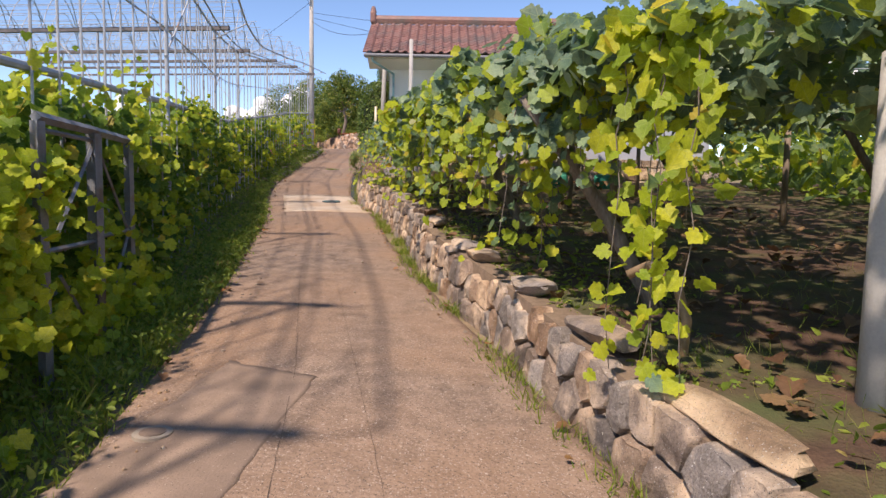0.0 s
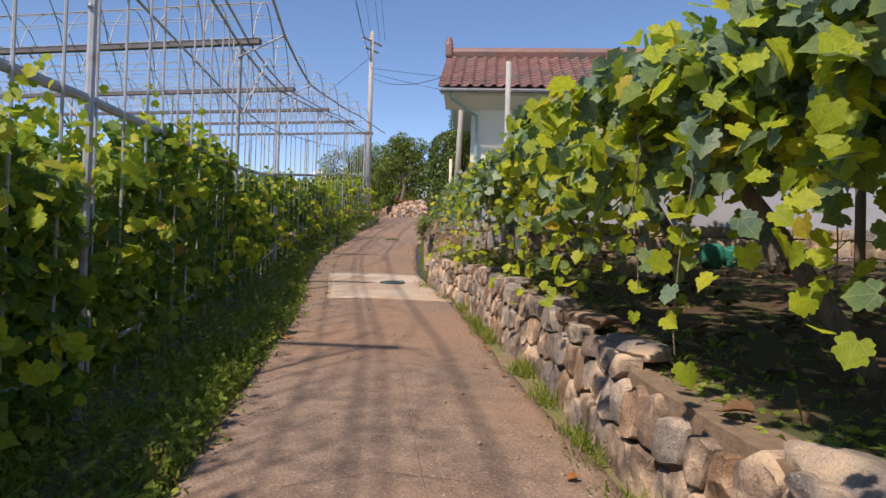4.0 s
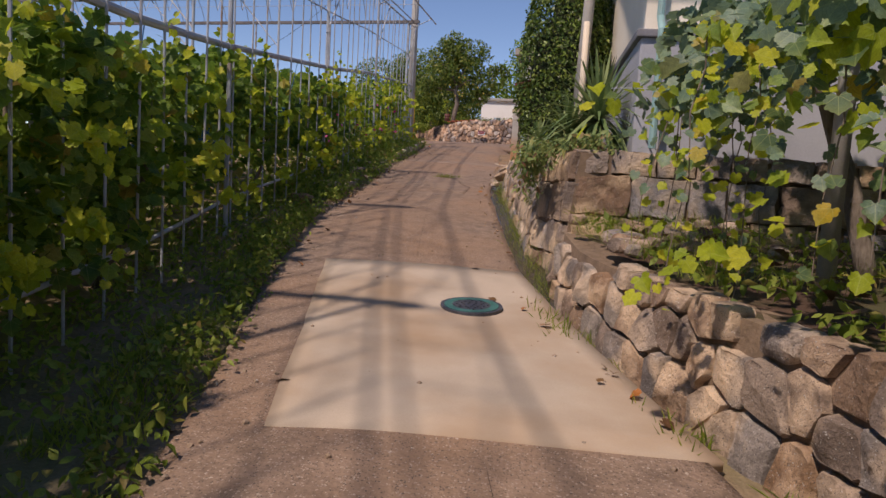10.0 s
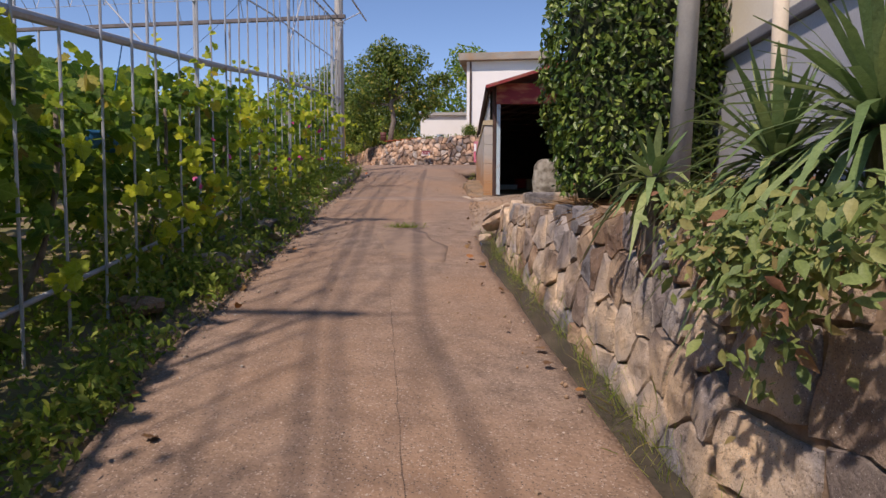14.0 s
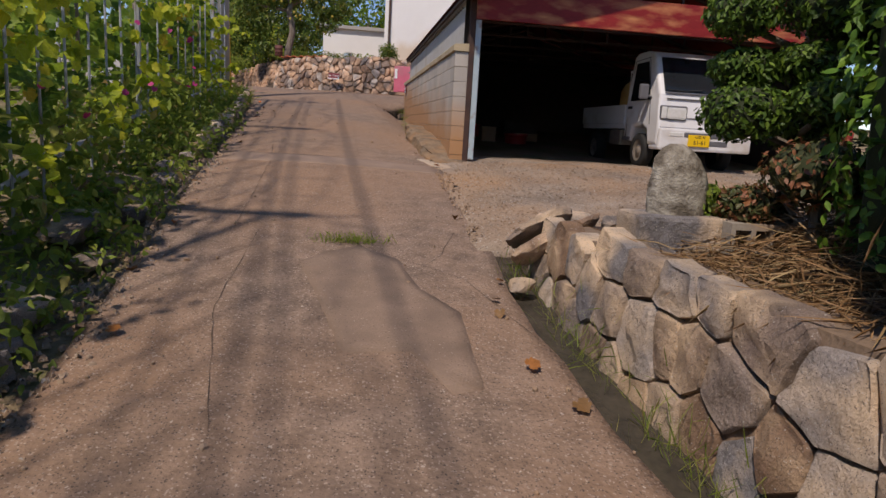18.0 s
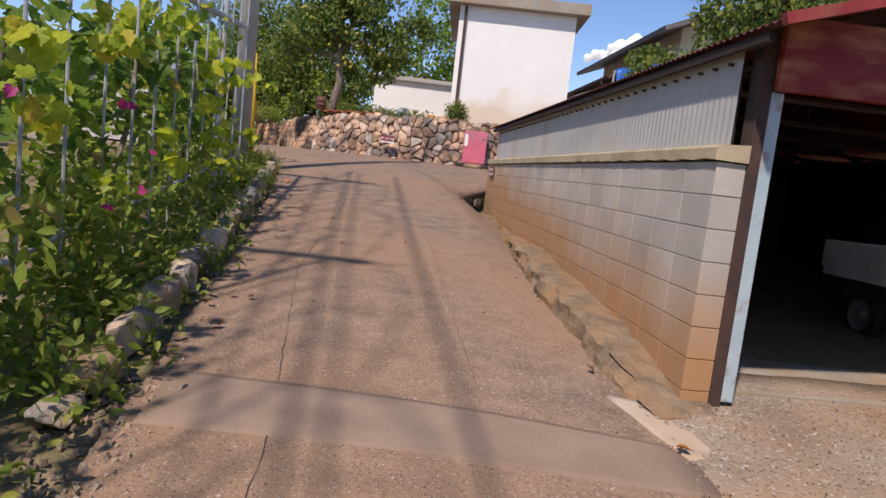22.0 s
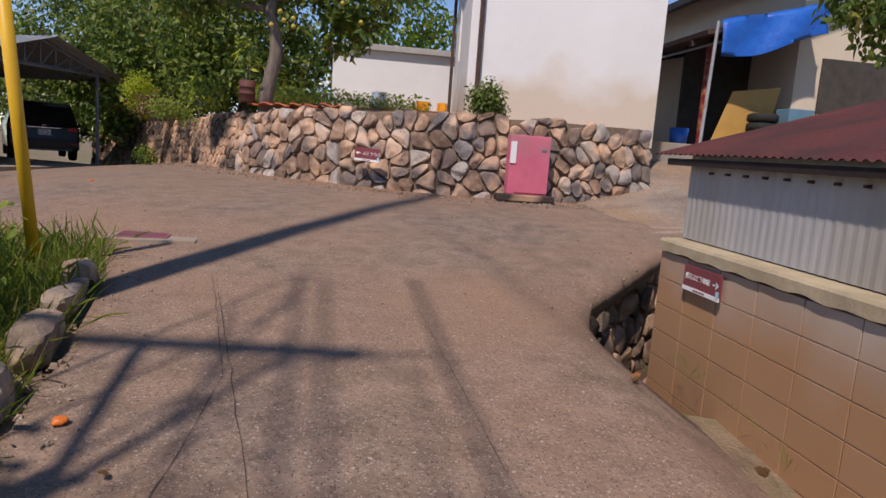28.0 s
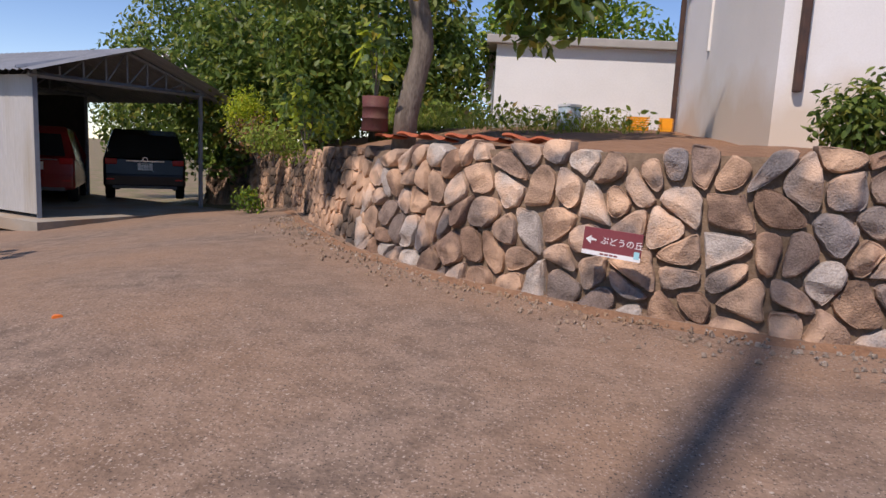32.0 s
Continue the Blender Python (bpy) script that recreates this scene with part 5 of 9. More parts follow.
# long shoots that hang down to the stones
for y, off, L, tone in ((3.72, 0.12, 2.1, 0.66), (3.80, 0.22, 1.9, 0.60), (3.86, 0.05, 2.0, 0.70), (3.95, 0.30, 1.6, 0.5), (3.62, 0.3, 2.1, 0.64), (4.0, 0.55, 1.1, 0.3), (4.5, 0.3, 0.8, 0.3), (4.9, 0.25, 0.9, 0.32), (5.45, 0.0, 1.45, 0.42), (5.6, 0.1, 1.3, 0.36), (5.95, 0.1, 1.0, 0.4), (6.5, 0.7, 1.3, 0.3), (6.8, 1.0, 1.5, 0.28), (7.4, 0.8, 1.4, 0.3), (7.9, 1.2, 1.3, 0.3), (8.4, 0.7, 1.2, 0.34), (6.2, 0.55, 1.75, 0.66), (6.3, 0.45, 1.5, 0.7),
                        (6.9, 0.15, 1.3, 0.60), (7.2, 0.25, 1.3, 0.55), (9.9, 0.05, 1.3, 0.6), (12.2, 0.35, 1.7, 0.45), (12.6, 0.5, 1.5, 0.4), (13.1, 0.15, 1.75, 0.62), (16.6, -0.1, 1.1, 0.6), (17.6, 0.1, 1.2, 0.5),
                        (18.2, -0.15, 1.35, 0.72), (18.4, 0.25, 1.5, 0.66), (18.9, 0.45, 1.4, 0.5), (19.2, 0.7, 1.7, 0.5), (19.4, 1.0, 1.5, 0.4), (19.7, 0.6, 1.2, 0.6)):
    st = run_shoot(y, edge_r(y) + off, road_z(y) + canopy_h(y), random.uniform(-0.16, 0.0), random.uniform(-0.1, 0.1), L, 1.35)
    for i, q in enumerate(st):
        f = i / len(st)
        for _ in range(1 if i % 2 else 2):
            add_leaf(tone + 0.2 * f, (q[0] + random.gauss(0, 0.06), q[1] + random.gauss(0, 0.06), q[2]), (-0.5, -0.85, 0.2), (0.135 - 0.05 * f) * (1.0 if y < 18.1 else 0.58))
    tagged(link_bm("vine_cane", tube(st[::3] + st[-1:], 0.006, 5, 0.003), M["bark"]), "thin reddish-brown hanging grape cane", "vine cane", group="canes over the wall")
# tendrils lying over the stones at the lane's edge
for y, off in ((16.2, -0.25), (18.05, -0.45), (13.4, -0.2), (6.2, -0.15)):
    for i, q in enumerate(run_shoot(y, edge_r(y) + off + 0.35, road_z(y) + 1.0, -0.9, -0.3, 0.55, 0.7)):
        add_leaf(0.85, (q[0] + random.gauss(0, 0.04), q[1] + random.gauss(0, 0.04), q[2]), (-0.3, -0.8, 0.5), 0.12 - 0.006 * i)
for key, lab in (("vine_old", "dull grey-green old grape leaves over the wall"), ("vine_r", "mixed green grape leaves over the wall"), ("vine_young", "yellow-green young grape leaves over the wall")):
    g = groups[key]
    leaves("vine_canopy", g[0], g[2], "grape", M[key], 0.28, g[1], lab, "vine", jitter=0.25)
pts = []
for k in range(5200):
    x = random.uniform(7.5, 12.5)
    y = random.uniform(-3, 21)
    pts.append((x, y, soil_r(min(y, 20)) + 0.2 + 1.9 * random.random()))
leaves("vine_rows", pts, 0.24, "grape", M["vine_r"], 0.4, None, "shaded rows of grape vines deeper in the vineyard", "vine")
pts = []
for k in range(7500):
    y = random.uniform(1.5, 20.8)
    d = 0.3 + 7 * random.random() ** 1.4
    x = edge_r(y) + d
    if fbm(x * 1.1, y * 1.1, 21) > -0.1:
        pts.append((x, y, soil_r(y) + 0.02 + 0.03 * d))
leaves("vineyard_grass", pts, 0.09, "reed", M["grass"], 0.3, None, "short patchy grass on the vineyard soil", "grass", jitter=0.6)
pts = [(edge_r(y) + d, y, soil_r(y) + 0.045 + 0.03 * d) for y, d in ((random.uniform(1.5, 20.6), 0.3 + 6 * random.random()) for _ in range(900))]
M["deadbrown"] = leafmat("dead_vine_leaf", [(0, (0.10, 0.05, 0.03)), (0.7, (0.20, 0.11, 0.06)), (1, (0.30, 0.19, 0.10))], 0.1)
leaves("dead_leaves", pts, 0.10, "grape", M["deadbrown"], 2.5, None, "dead brown vine leaves on the soil", "leaves", jitter=0.5)

# posts, stems and training wires of the vineyard
for x, y, lx, ly, r in ((1.85, 5.4, -1.2, 0.0, 0.075), (1.56, 14.2, -1.1, -0.1, 0.085), (0.62, 18.3, -0.7, 0.3, 0.07), (-0.55, 19.3, -0.55, 0.2, 0.075), (1.35, 10.0, -1.25, 0.0, 0.085), (4.8, 12.5, -1, 0.2, 0.08), (5.6, 7.5, -1, 0.2, 0.07), (3.9, 17.6, -0.6, 0, 0.07)):
    g = soil_r(y)
    o = vine_stem("grapevine", curve((x, y, g - 0.05), (x + lx, y + ly, g + 1.75), (0.08, 0.05, 0)), r, r * 0.6, "thick leaning grape vine trunk")
for x, y, r, m, lab in ((2.45, 3.55, 0.11, "pole", "grey concrete pergola post with paint stains"), (-0.9, 19.1, 0.06, "pole", "pale slim pergola post"), (2.4, 12.2, 0.05, "wood", "weathered wooden pergola post"),
                        (4.6, 15.4, 0.05, "wood", "weathered wooden pergola post"), (2.0, 7.6, 0.05, "wood", "weathered wooden pergola post"), (5.5, 10.5, 0.05, "wood", "weathered wooden pergola post")):
    g = soil_r(y)
    tagged(link_bm("pergola_post", tube([(x, y, g - 0.2), (x, y, (6.2 if y > 19 else g + 1.95))], r, 12, r * 0.9), M[m], smooth=True), lab, "post", group="vineyard posts")
for k in range(10):
    y = 2 + 2 * k
    tagged(link_bm("training_wire", tube([(edge_r(y) + 0.1, y, road_z(y) + canopy_h(y)), (edge_r(y) + 9, y + 0.4, road_z(y) + canopy_h(y) + 0.3)], 0.004, 5), M["pipe"]), "taut steel vine training wire", "wire", group="training wires")

# ---------------------------------------------------------------- grass and weeds
def strip_points(n, y0, y1, xf, zf, w, clump=1.3, keep=0.0):
    pts = []
    while len(pts) < n:
        y = random.uniform(y0, y1)
        d = random.random() ** 1.2 * w
        x = xf(y) + d
        if fbm(x * clump, y * clump, 2) < keep:
            continue
        pts.append((x, y, zf(x, y)))
    return pts


def gz(x, y):
    return ground_z(x, y) - 0.07


P = strip_points(6500, 0.5, 10, lambda y: left_edge(y) - 1.2, gz, 1.25, keep=-0.35) + strip_points(4800, 9, 16, lambda y: left_edge(y) - 0.9, gz, 0.85, keep=-0.05) + strip_points(1500, 16, 26, lambda y: left_edge(y) - 0.7, gz, 0.6, keep=0.1)
M["lushgrass"] = leafmat("lush_grass_blade", [(0, (0.28, 0.38, 0.05)), (0.6, (0.42, 0.50, 0.07)), (1, (0.58, 0.56, 0.14))], 0.55)
leaves("verge_grass", P, 0.12, "blade", M["lushgrass"], 0.2, None, "rough green verge grass beside the lane", "grass", jitter=0.6)
P = [(x, y, z + 0.05 + 0.16 * random.random() ** 1.5) for x, y, z in strip_points(8500, 0.5, 10, lambda y: left_edge(y) - 1.3, gz, 1.3, keep=-0.8) + [(x, y, z + 0.1 * random.random()) for x, y, z in strip_points(7600, 9, 27, lambda y: left_edge(y) - 1.4, gz, 1.4, keep=-0.35)] + strip_points(2200, 26, 42, lambda y: left_edge(y) - 1.2, gz, 1.05, keep=0.05)]
leaves("verge_weeds", P, 0.06, "oval", M["weed"], 0.6, None, "low leafy weeds along the verge", "weeds", jitter=0.6)
P = []
for k in range(230):
    y = random.uniform(8.5, 25.0)
    x = left_edge(y) - 0.04 - abs(random.gauss(0.12, 0.22))
    H = random.uniform(0.06, 0.30)
    if fbm(x * 0.9, y * 0.9, 51) < -0.3:
        continue
    for i in range(30):
        f = random.random()
        P.append((x + random.gauss(0, 0.09), y + random.gauss(0, 0.09), ground_z(x, y) - 0.03 + H * f))
leaves("edge_weeds", P, 0.055, "oval", M["weed"], 0.6, None, "small sunlit weeds at the edge of the lane", "weeds", jitter=0.6)
P = strip_points(1500, 0.3, 9.5, lambda y: left_edge(y) - 1.5, gz, 1.3, keep=-0.1)
leaves("tall_verge_grass", P, 0.22, "blade", M["lushgrass"], 0.3, None, "lush knee-high grass below the vines", "grass", jitter=0.6)
P = strip_points(4200, 1.0, 21, lambda y: edge_r(y) - 0.30, gz, 0.30, keep=-0.02)
leaves("wall_foot_grass", P, 0.13, "blade", M["grass"], 0.2, None, "tufts of grass at the foot of the stone wall", "grass", jitter=0.6)
P = [(edge_r(y) + 0.25 + d, y, soil_r(y) + 0.02) for y, d in ((random.uniform(1, 21), abs(random.gauss(0, 1.6))) for _ in range(9000)) if fbm(d * 1.5, y * 1.5, 9) > -0.15]
leaves("vineyard_weeds", P, 0.075, "oval", M["weed"], 0.5, None, "low weeds on the vineyard soil", "weeds", jitter=0.6)
P = []
for k in range(130):
    y = random.uniform(25.5, 43.4)
    x = left_edge(y) - 0.55 - random.random() * 0.9
    H = random.uniform(0.3, 1.15)
    for i in range(int(H * 60)):
        f = random.random()
        P.append((x + random.gauss(0, 0.10), y + random.gauss(0, 0.10), ground_z(x, y) + H * f))
leaves("tall_weeds", P, 0.11, "oval", M["weed"], 0.3, None, "tall leafy weeds behind the kerb stones", "weeds", jitter=0.5)
P = strip_points(11000, 40.5, 44.4, lambda y: left_edge(y) - 2.6, gz, 2.5, keep=-0.5)
leaves("corner_grass", P, 0.27, "reed", M["grass"], 0.2, None, "tall grass at the corner of the lane", "grass", jitter=0.5)

P = []
for k in range(260):
    y = random.uniform(25.0, 41.5)
    x = left_edge(y) - random.uniform(0.10, 0.75)
    if fbm(x * 1.2, y * 1.2, 14) < -0.25:
        continue
    for i in range(26):
        P.append((x + random.gauss(0, 0.11), y + random.gauss(0, 0.11), ground_z(x, y) + abs(random.gauss(0.10, 0.12))))
leaves("kerb_weeds", P, 0.075, "oval", M["weed"], 0.7, None, "bright leafy weeds growing over the kerb stones", "weeds", jitter=0.5)
P = []
for _ in range(900):
    y = random.uniform(18.6, 21.2)
    x = edge_r(y) + 0.12 + abs(random.gauss(0, 0.8))
    P.append((x, y, soil_r(y) - 0.01))
for _ in range(500):
    y = random.uniform(20.0, 21.35)
    P.append((random.uniform(-2.5, -0.9), y, soil_r(y) - 0.01))
leaves("corner_weeds", P, 0.12, "reed", M["grass"], 0.2, None, "rough grass on the vineyard corner", "grass", jitter=0.6)
P = [(-4.97 + random.gauss(0.05, 0.13), 29.9 + random.gauss(0, 0.05), ground_z(-4.97, 29.9) + 0.05) for _ in range(260)]
leaves("patch_weeds", P, 0.07, "blade", M["grass"], 0.2, None, "low green weeds growing at the edge of the repair", "weeds", jitter=0.6)
M["petal"] = leafmat("pink_petal", [(0, (0.55, 0.02, 0.16)), (1, (0.70, 0.10, 0.35))], 0.3)
P = []
for k in range(16):
    y = random.uniform(25, 36)
    P.append((frame_x(y) + 0.05 + random.uniform(-0.1, 0.15), y, road_z(y) + random.uniform(0.7, 1.6)))
leaves("morning_glories", P, 0.055, "grape", M["petal"], 0.1, [(0.8, -0.8, 0.2)] * len(P), "small pink morning glory flowers among the vines", "flowers", jitter=0.2)

# pipe gate at the end of the vine frame
gate = thing("metal_gate", "dark grey angle-steel gate frame overgrown by vines", "gate", (-3.05, 6.05, road_z(6.05)))
M["gatesteel"] = mat("dark_grey_gate_steel", (0.15, 0.16, 0.18), (0.24, 0.25, 0.27), 8, 0.55, 0.1, metal=0.2, c3=(0.16, 0.11, 0.08), amount3=0.3, scale3=5)
for x0, y0, w in ((-0.13, 0.0, 0.042), (-0.38, 1.19, 0.03), (0.06, -1.15, 0.03)):
    part("post", boxm(x0 - w, x0 + w, y0 - w, y0 + w, -0.15, 1.90, bevel=0.006), M["gatesteel"], gate)
    part("flange", boxm(x0 + w, x0 + w + 0.012, y0 - w - 0.02, y0 + w + 0.02, -0.15, 1.90), M["gatesteel"], gate)
for a, b, r in (((0.06, -1.15, 1.93), (-0.13, 0.0, 1.93), 0.042), ((-0.13, 0.0, 1.93), (-0.38, 1.19, 1.93), 0.042), ((0.06, -1.15, 1.84), (-0.13, 0.0, 1.84), 0.02), ((0.06, -1.15, 0.92), (-0.13, 0.0, 0.92), 0.022),
                ((-0.13, 0.0, 0.95), (-0.38, 1.19, 0.95), 0.022), ((-0.13, 0.0, 1.80), (0.02, -0.85, 1.05), 0.02), ((-0.14, 0.05, 1.86), (-0.35, 1.08, 0.98), 0.016), ((-0.16, 0.15, 0.05), (-0.36, 1.12, 0.92), 0.02),
                ((-0.10, 0.15, 0.04), (-0.36, 1.25, 0.22), 0.03), ((0.0, -0.8, 0.7), (-0.08, -0.1, 0.02), 0.018)):
    part("bar", tube([a, b], r, 4), M["gatesteel"], gate)
P, O = [], []
for k in range(520):
    y = random.uniform(5.3, 7.6)
    P.append((frame_x(y) + random.gauss(-0.05, 0.14), y, road_z(y) + abs(random.gauss(0.1, 0.4))))
    O.append((0.2, -0.9, 0.3))
leaves("gate_vine", P, 0.10, "grape", M["vine_young"], 0.25, O, "yellow-green vine leaves round the foot of the gate", "vine", jitter=0.4)

# ---------------------------------------------------------------- rocks
def rock(name, at, size, seed, material="stone", rz=0.0, label="", category="rock", group="", parent=None, tilt=0.0, sharp=0.42):
    bm = bmesh.new()
    bmesh.ops.create_icosphere(bm, subdivisions=3, radius=0.5)
    rr = random.Random(seed * 17 + 3)
    planes = []
    for _ in range(11):
        d = Vector((rr.gauss(0, 1), rr.gauss(0, 1), rr.gauss(0, 1))).normalized()
        planes.append((d, rr.uniform(0.50 - 0.35 * sharp, 0.56)))
    for v in bm.verts:
        p = v.co.copy()
        q = Vector([math.copysign(abs(c * 2) ** 0.55, c) / 2 for c in p])
        for d, h in planes:                  # split faces of a broken stone
            over = q.dot(d) - h
            if over > 0:
                q -= d * over
        v.co = q * (1 + 0.10 * noise.noise(p * 4 + Vector((seed, 2, 0))) + 0.05 * noise.noise(p * 11 + Vector((seed, 5, 0))))
    bmesh.ops.scale(bm, verts=bm.verts, vec=size)
    bmesh.ops.transform(bm, matrix=pose(0, 0, 0, tilt, tilt * 0.5, rz), verts=bm.verts)
    o = link_bm(name, bm, M[material], parent, smooth=True)
    o.data.set_sharp_from_angle(angle=radians(28))
    o.location = at
    if label:
        tagged(o, label, category, group)
    return o


r0 = random.Random(5)
y = 26.2
while y < 43.4:
    far = y > 33.5
    L = r0.uniform(0.42, 0.78) if far else r0.uniform(0.22, 0.5)
    x = left_edge(y) - (0.20 + r0.uniform(0, 0.06) if far else 0.24 + r0.uniform(0, 0.16))
    if r0.random() < (1.0 if far else 0.55):
        h = r0.uniform(0.24, 0.32) if far else r0.uniform(0.10, 0.2)
        tilt = math.degrees(math.atan2(left_edge(y) - left_edge(y + 0.5), 0.5))
        rock("kerb_stone", (x, y + L / 2, ground_z(x, y + L / 2) + h * 0.2), (r0.uniform(0.20, 0.27), L * 1.0, h * 0.95), int(y * 10), "granite" if r0.random() < 0.7 else "stone", tilt + r0.uniform(-5, 5) * (1 if far else 3),
             "rough grey field stone edging the lane", "stone", "kerb stones")
    y += L * 0.99
for x, y, sx, sy, sz, rz in ((-7.1, 30.0, 0.5, 0.9, 0.22, 10), (-7.2, 28.6, 0.6, 0.7, 0.22, -15), (-7.0, 27.4, 0.5, 0.45, 0.24, 30), (-7.3, 31.4, 0.55, 1.0, 0.2, 4), (-6.9, 25.6, 0.4, 0.5, 0.2, 20)):
    rock("border_rock", (x, y, ground_z(x, y) + 0.06), (sx, sy, sz), int(y * 7), "stone", rz, "flat brown rock among the weeds", "rock", "border rocks")

# cap stones lying on the vineyard wall
for k, (y, L) in enumerate(((3.3, 1.2), (4.6, 0.75), (6.0, 0.6), (7.6, 0.7), (8.3, 0.6), (10.6, 0.9), (11.7, 1.1), (12.7, 0.9), (14.4, 0.5), (16.1, 0.5))):
    x = edge_r(y) + 0.26
    rock("cap_stone", (x, y, top1(float(np.interp(y, [-5, 21.3], [0, len1]))) + 0.01), (0.34, L * 1.1, 0.15), 40 + k, "granite", 12, "long rough cap stone on the vineyard wall", "stone", "cap stones")

# rubble where the vineyard wall ends below the house
rr0 = random.Random(31)
for k in range(26):
    y = rr0.uniform(19.6, 21.2)
    x = edge_r(y) + 0.15 + 1.5 * rr0.random() ** 1.5
    q = rr0.uniform(0.08, 0.19)
    rock("rubble_stone", (x, y, soil_r(y) + q * 0.12), (q * 1.3, q, q * 0.75), 300 + k, rr0.choice(("stone", "granite")), rr0.uniform(0, 180), "loose grey rubble stone at the corner of the wall", "stone", "rubble at the corner")

# ---------------------------------------------------------------- blocks of the garage wall
me_full = bpy.data.meshes.new("block")
bmb = boxm(-0.1, 0.1, -0.196, 0.196, -0.097, 0.097, bevel=0.003)
bmb.to_mesh(me_full)
bmb.free()
me_full.materials.append(M["block"])
blockwall = thing("block_wall", "wall of grey concrete blocks stained orange at the foot", "block wall", kind="structure")
part("mortar", boxm(GX0 - 0.091, GX0 + 0.091, GY0 - 0.3, GY1 + 0.02, 3.0, 4.82), M["joint"], blockwall)
for c in range(8):
    z = 4.735 - 0.2 * c
    yy = GY0 - 0.32 + 0.2
    while yy < GY1 + 0.05:
        o = new("block", me_full)
        o.parent = blockwall
        o.location = (GX0, min(yy, GY1 - 0.14), z)
        yy += 0.4

# stain at the foot of the blocks: earth colour that climbs from the road
nt = M["block"].node_tree
n, l = nt.nodes, nt.links
geo = n.new("ShaderNodeNewGeometry")
sep = n.new("ShaderNodeSeparateXYZ")
l.new(geo.outputs["Position"], sep.inputs[0])
h = n.new("ShaderNodeMath")
h.operation = "MULTIPLY_ADD"
h.inputs[1].default_value, h.inputs[2].default_value = -0.115, 0.0
l.new(sep.outputs["Y"], h.inputs[0])
hh = n.new("ShaderNodeMath")
hh.operation = "ADD"
l.new(sep.outputs["Z"], hh.inputs[0])
l.new(h.outputs[0], hh.inputs[1])
nz = n.new("ShaderNodeTexNoise")
nz.inputs["Scale"].default_value, nz.inputs["Detail"].default_value = 1.6, 5
l.new(geo.outputs["Position"], nz.inputs["Vector"])
ad = n.new("ShaderNodeMath")
ad.operation = "MULTIPLY_ADD"
ad.inputs[1].default_value = -0.8
l.new(nz.outputs["Fac"], ad.inputs[0])
l.new(hh.outputs[0], ad.inputs[2])
mr = n.new("ShaderNodeMapRange")
mr.inputs["From Min"].default_value, mr.inputs["From Max"].default_value = -0.72, -0.02
mr.inputs["To Min"].default_value, mr.inputs["To Max"].default_value = 0.85, 0.0
l.new(ad.outputs[0], mr.inputs["Value"])
mm = n.new("ShaderNodeMix")
mm.data_type = "RGBA"
mm.inputs["B"].default_value = (0.42, 0.20, 0.07, 1)
bs = n["Principled BSDF"]
old = bs.inputs["Base Color"].links[0].from_socket
l.new(old, mm.inputs["A"])
l.new(mr.outputs["Result"], mm.inputs["Factor"])
l.new(mm.outputs["Result"], bs.inputs["Base Color"])

# rough stone footing and weeds below the blocks
M["footstone"] = mat("earth_stained_stone", (0.13, 0.095, 0.065), (0.29, 0.21, 0.14), 6, 0.95, 1.0, 45, c3=(0.34, 0.19, 0.09), amount3=0.5, scale3=2.0, rand=0.2, dist=0.03)
W6 = [(-3.70, 41.7), (-3.70, 40.2), (-3.90, 38.0), (-3.98, 36.0), (-3.92, 34.2), (-3.8, 33.5)]
at6, len6 = polyline(W6)


def curb_pt(u, q):
    """Cross-section u and distance q along a rough low curb."""
    x, y, nn = at6(q)
    hgt = float(np.interp(y, [33.5, 34.2, 36, 38, 40.0, 41.5], [0.06, 0.18, 0.21, 0.18, 0.07, 0.04])) * (1 + 0.25 * noise.noise((q * 1.1, 2, 0)))
    px, pz = ((-0.02, -0.12), (0.0, 0.5), (0.03, 0.88), (0.07, 1.0), (0.16, 1.0), (0.30, 0.96), (0.42, 0.9))[u]
    bite = 0.07 * noise.noise((q * 3.1, u * 0.7, 4)) + 0.04 * noise.noise((q * 9, u * 1.3, 1))
    x2 = x - nn.x * (px + bite) - 0.02
    return (x2, y - nn.y * (px + bite), ground_z(x, y) - 0.02 + pz * hgt + 0.03 * noise.noise((q * 5, u, 9)))


tagged(link_bm("curb", sheet(curb_pt, list(range(7)), list(np.arange(0, len6, 0.07)), 0.1), M["footstone"]), "low crumbling earth-stained curb below the block wall", "curb", kind="structure")
P = []
for k in range(700):
    y = random.uniform(33.7, 42.4)
    if fbm(y * 2, 0.1, 5) > -0.1:
        P.append((float(np.interp(y, [33.5, 36, 38, 42.6], [-3.86, -3.98, -3.9, -3.68])) + random.gauss(0, 0.04), y, road_z(y) - 0.05))
leaves("footing_weeds", P, 0.08, "reed", M["grass"], 0.2, None, "small weeds in the joint below the block wall", "weeds", jitter=0.6)
for k in range(44):
    o = link_bm("roof_screw", boxm(GX0 - 0.012, GX0 + 0.02, GY0 - 0.1 + 0.2 * k, GY0 - 0.078 + 0.2 * k, 5.43, 5.448), M["rustdark"], garage)

lift = Matrix.Translation((0, 34, 4)) @ Matrix.Rotation(radians(0.45), 4, "X") @ Matrix.Translation((0, -34, -4))
garage.matrix_world = lift
blockwall.matrix_world = lift

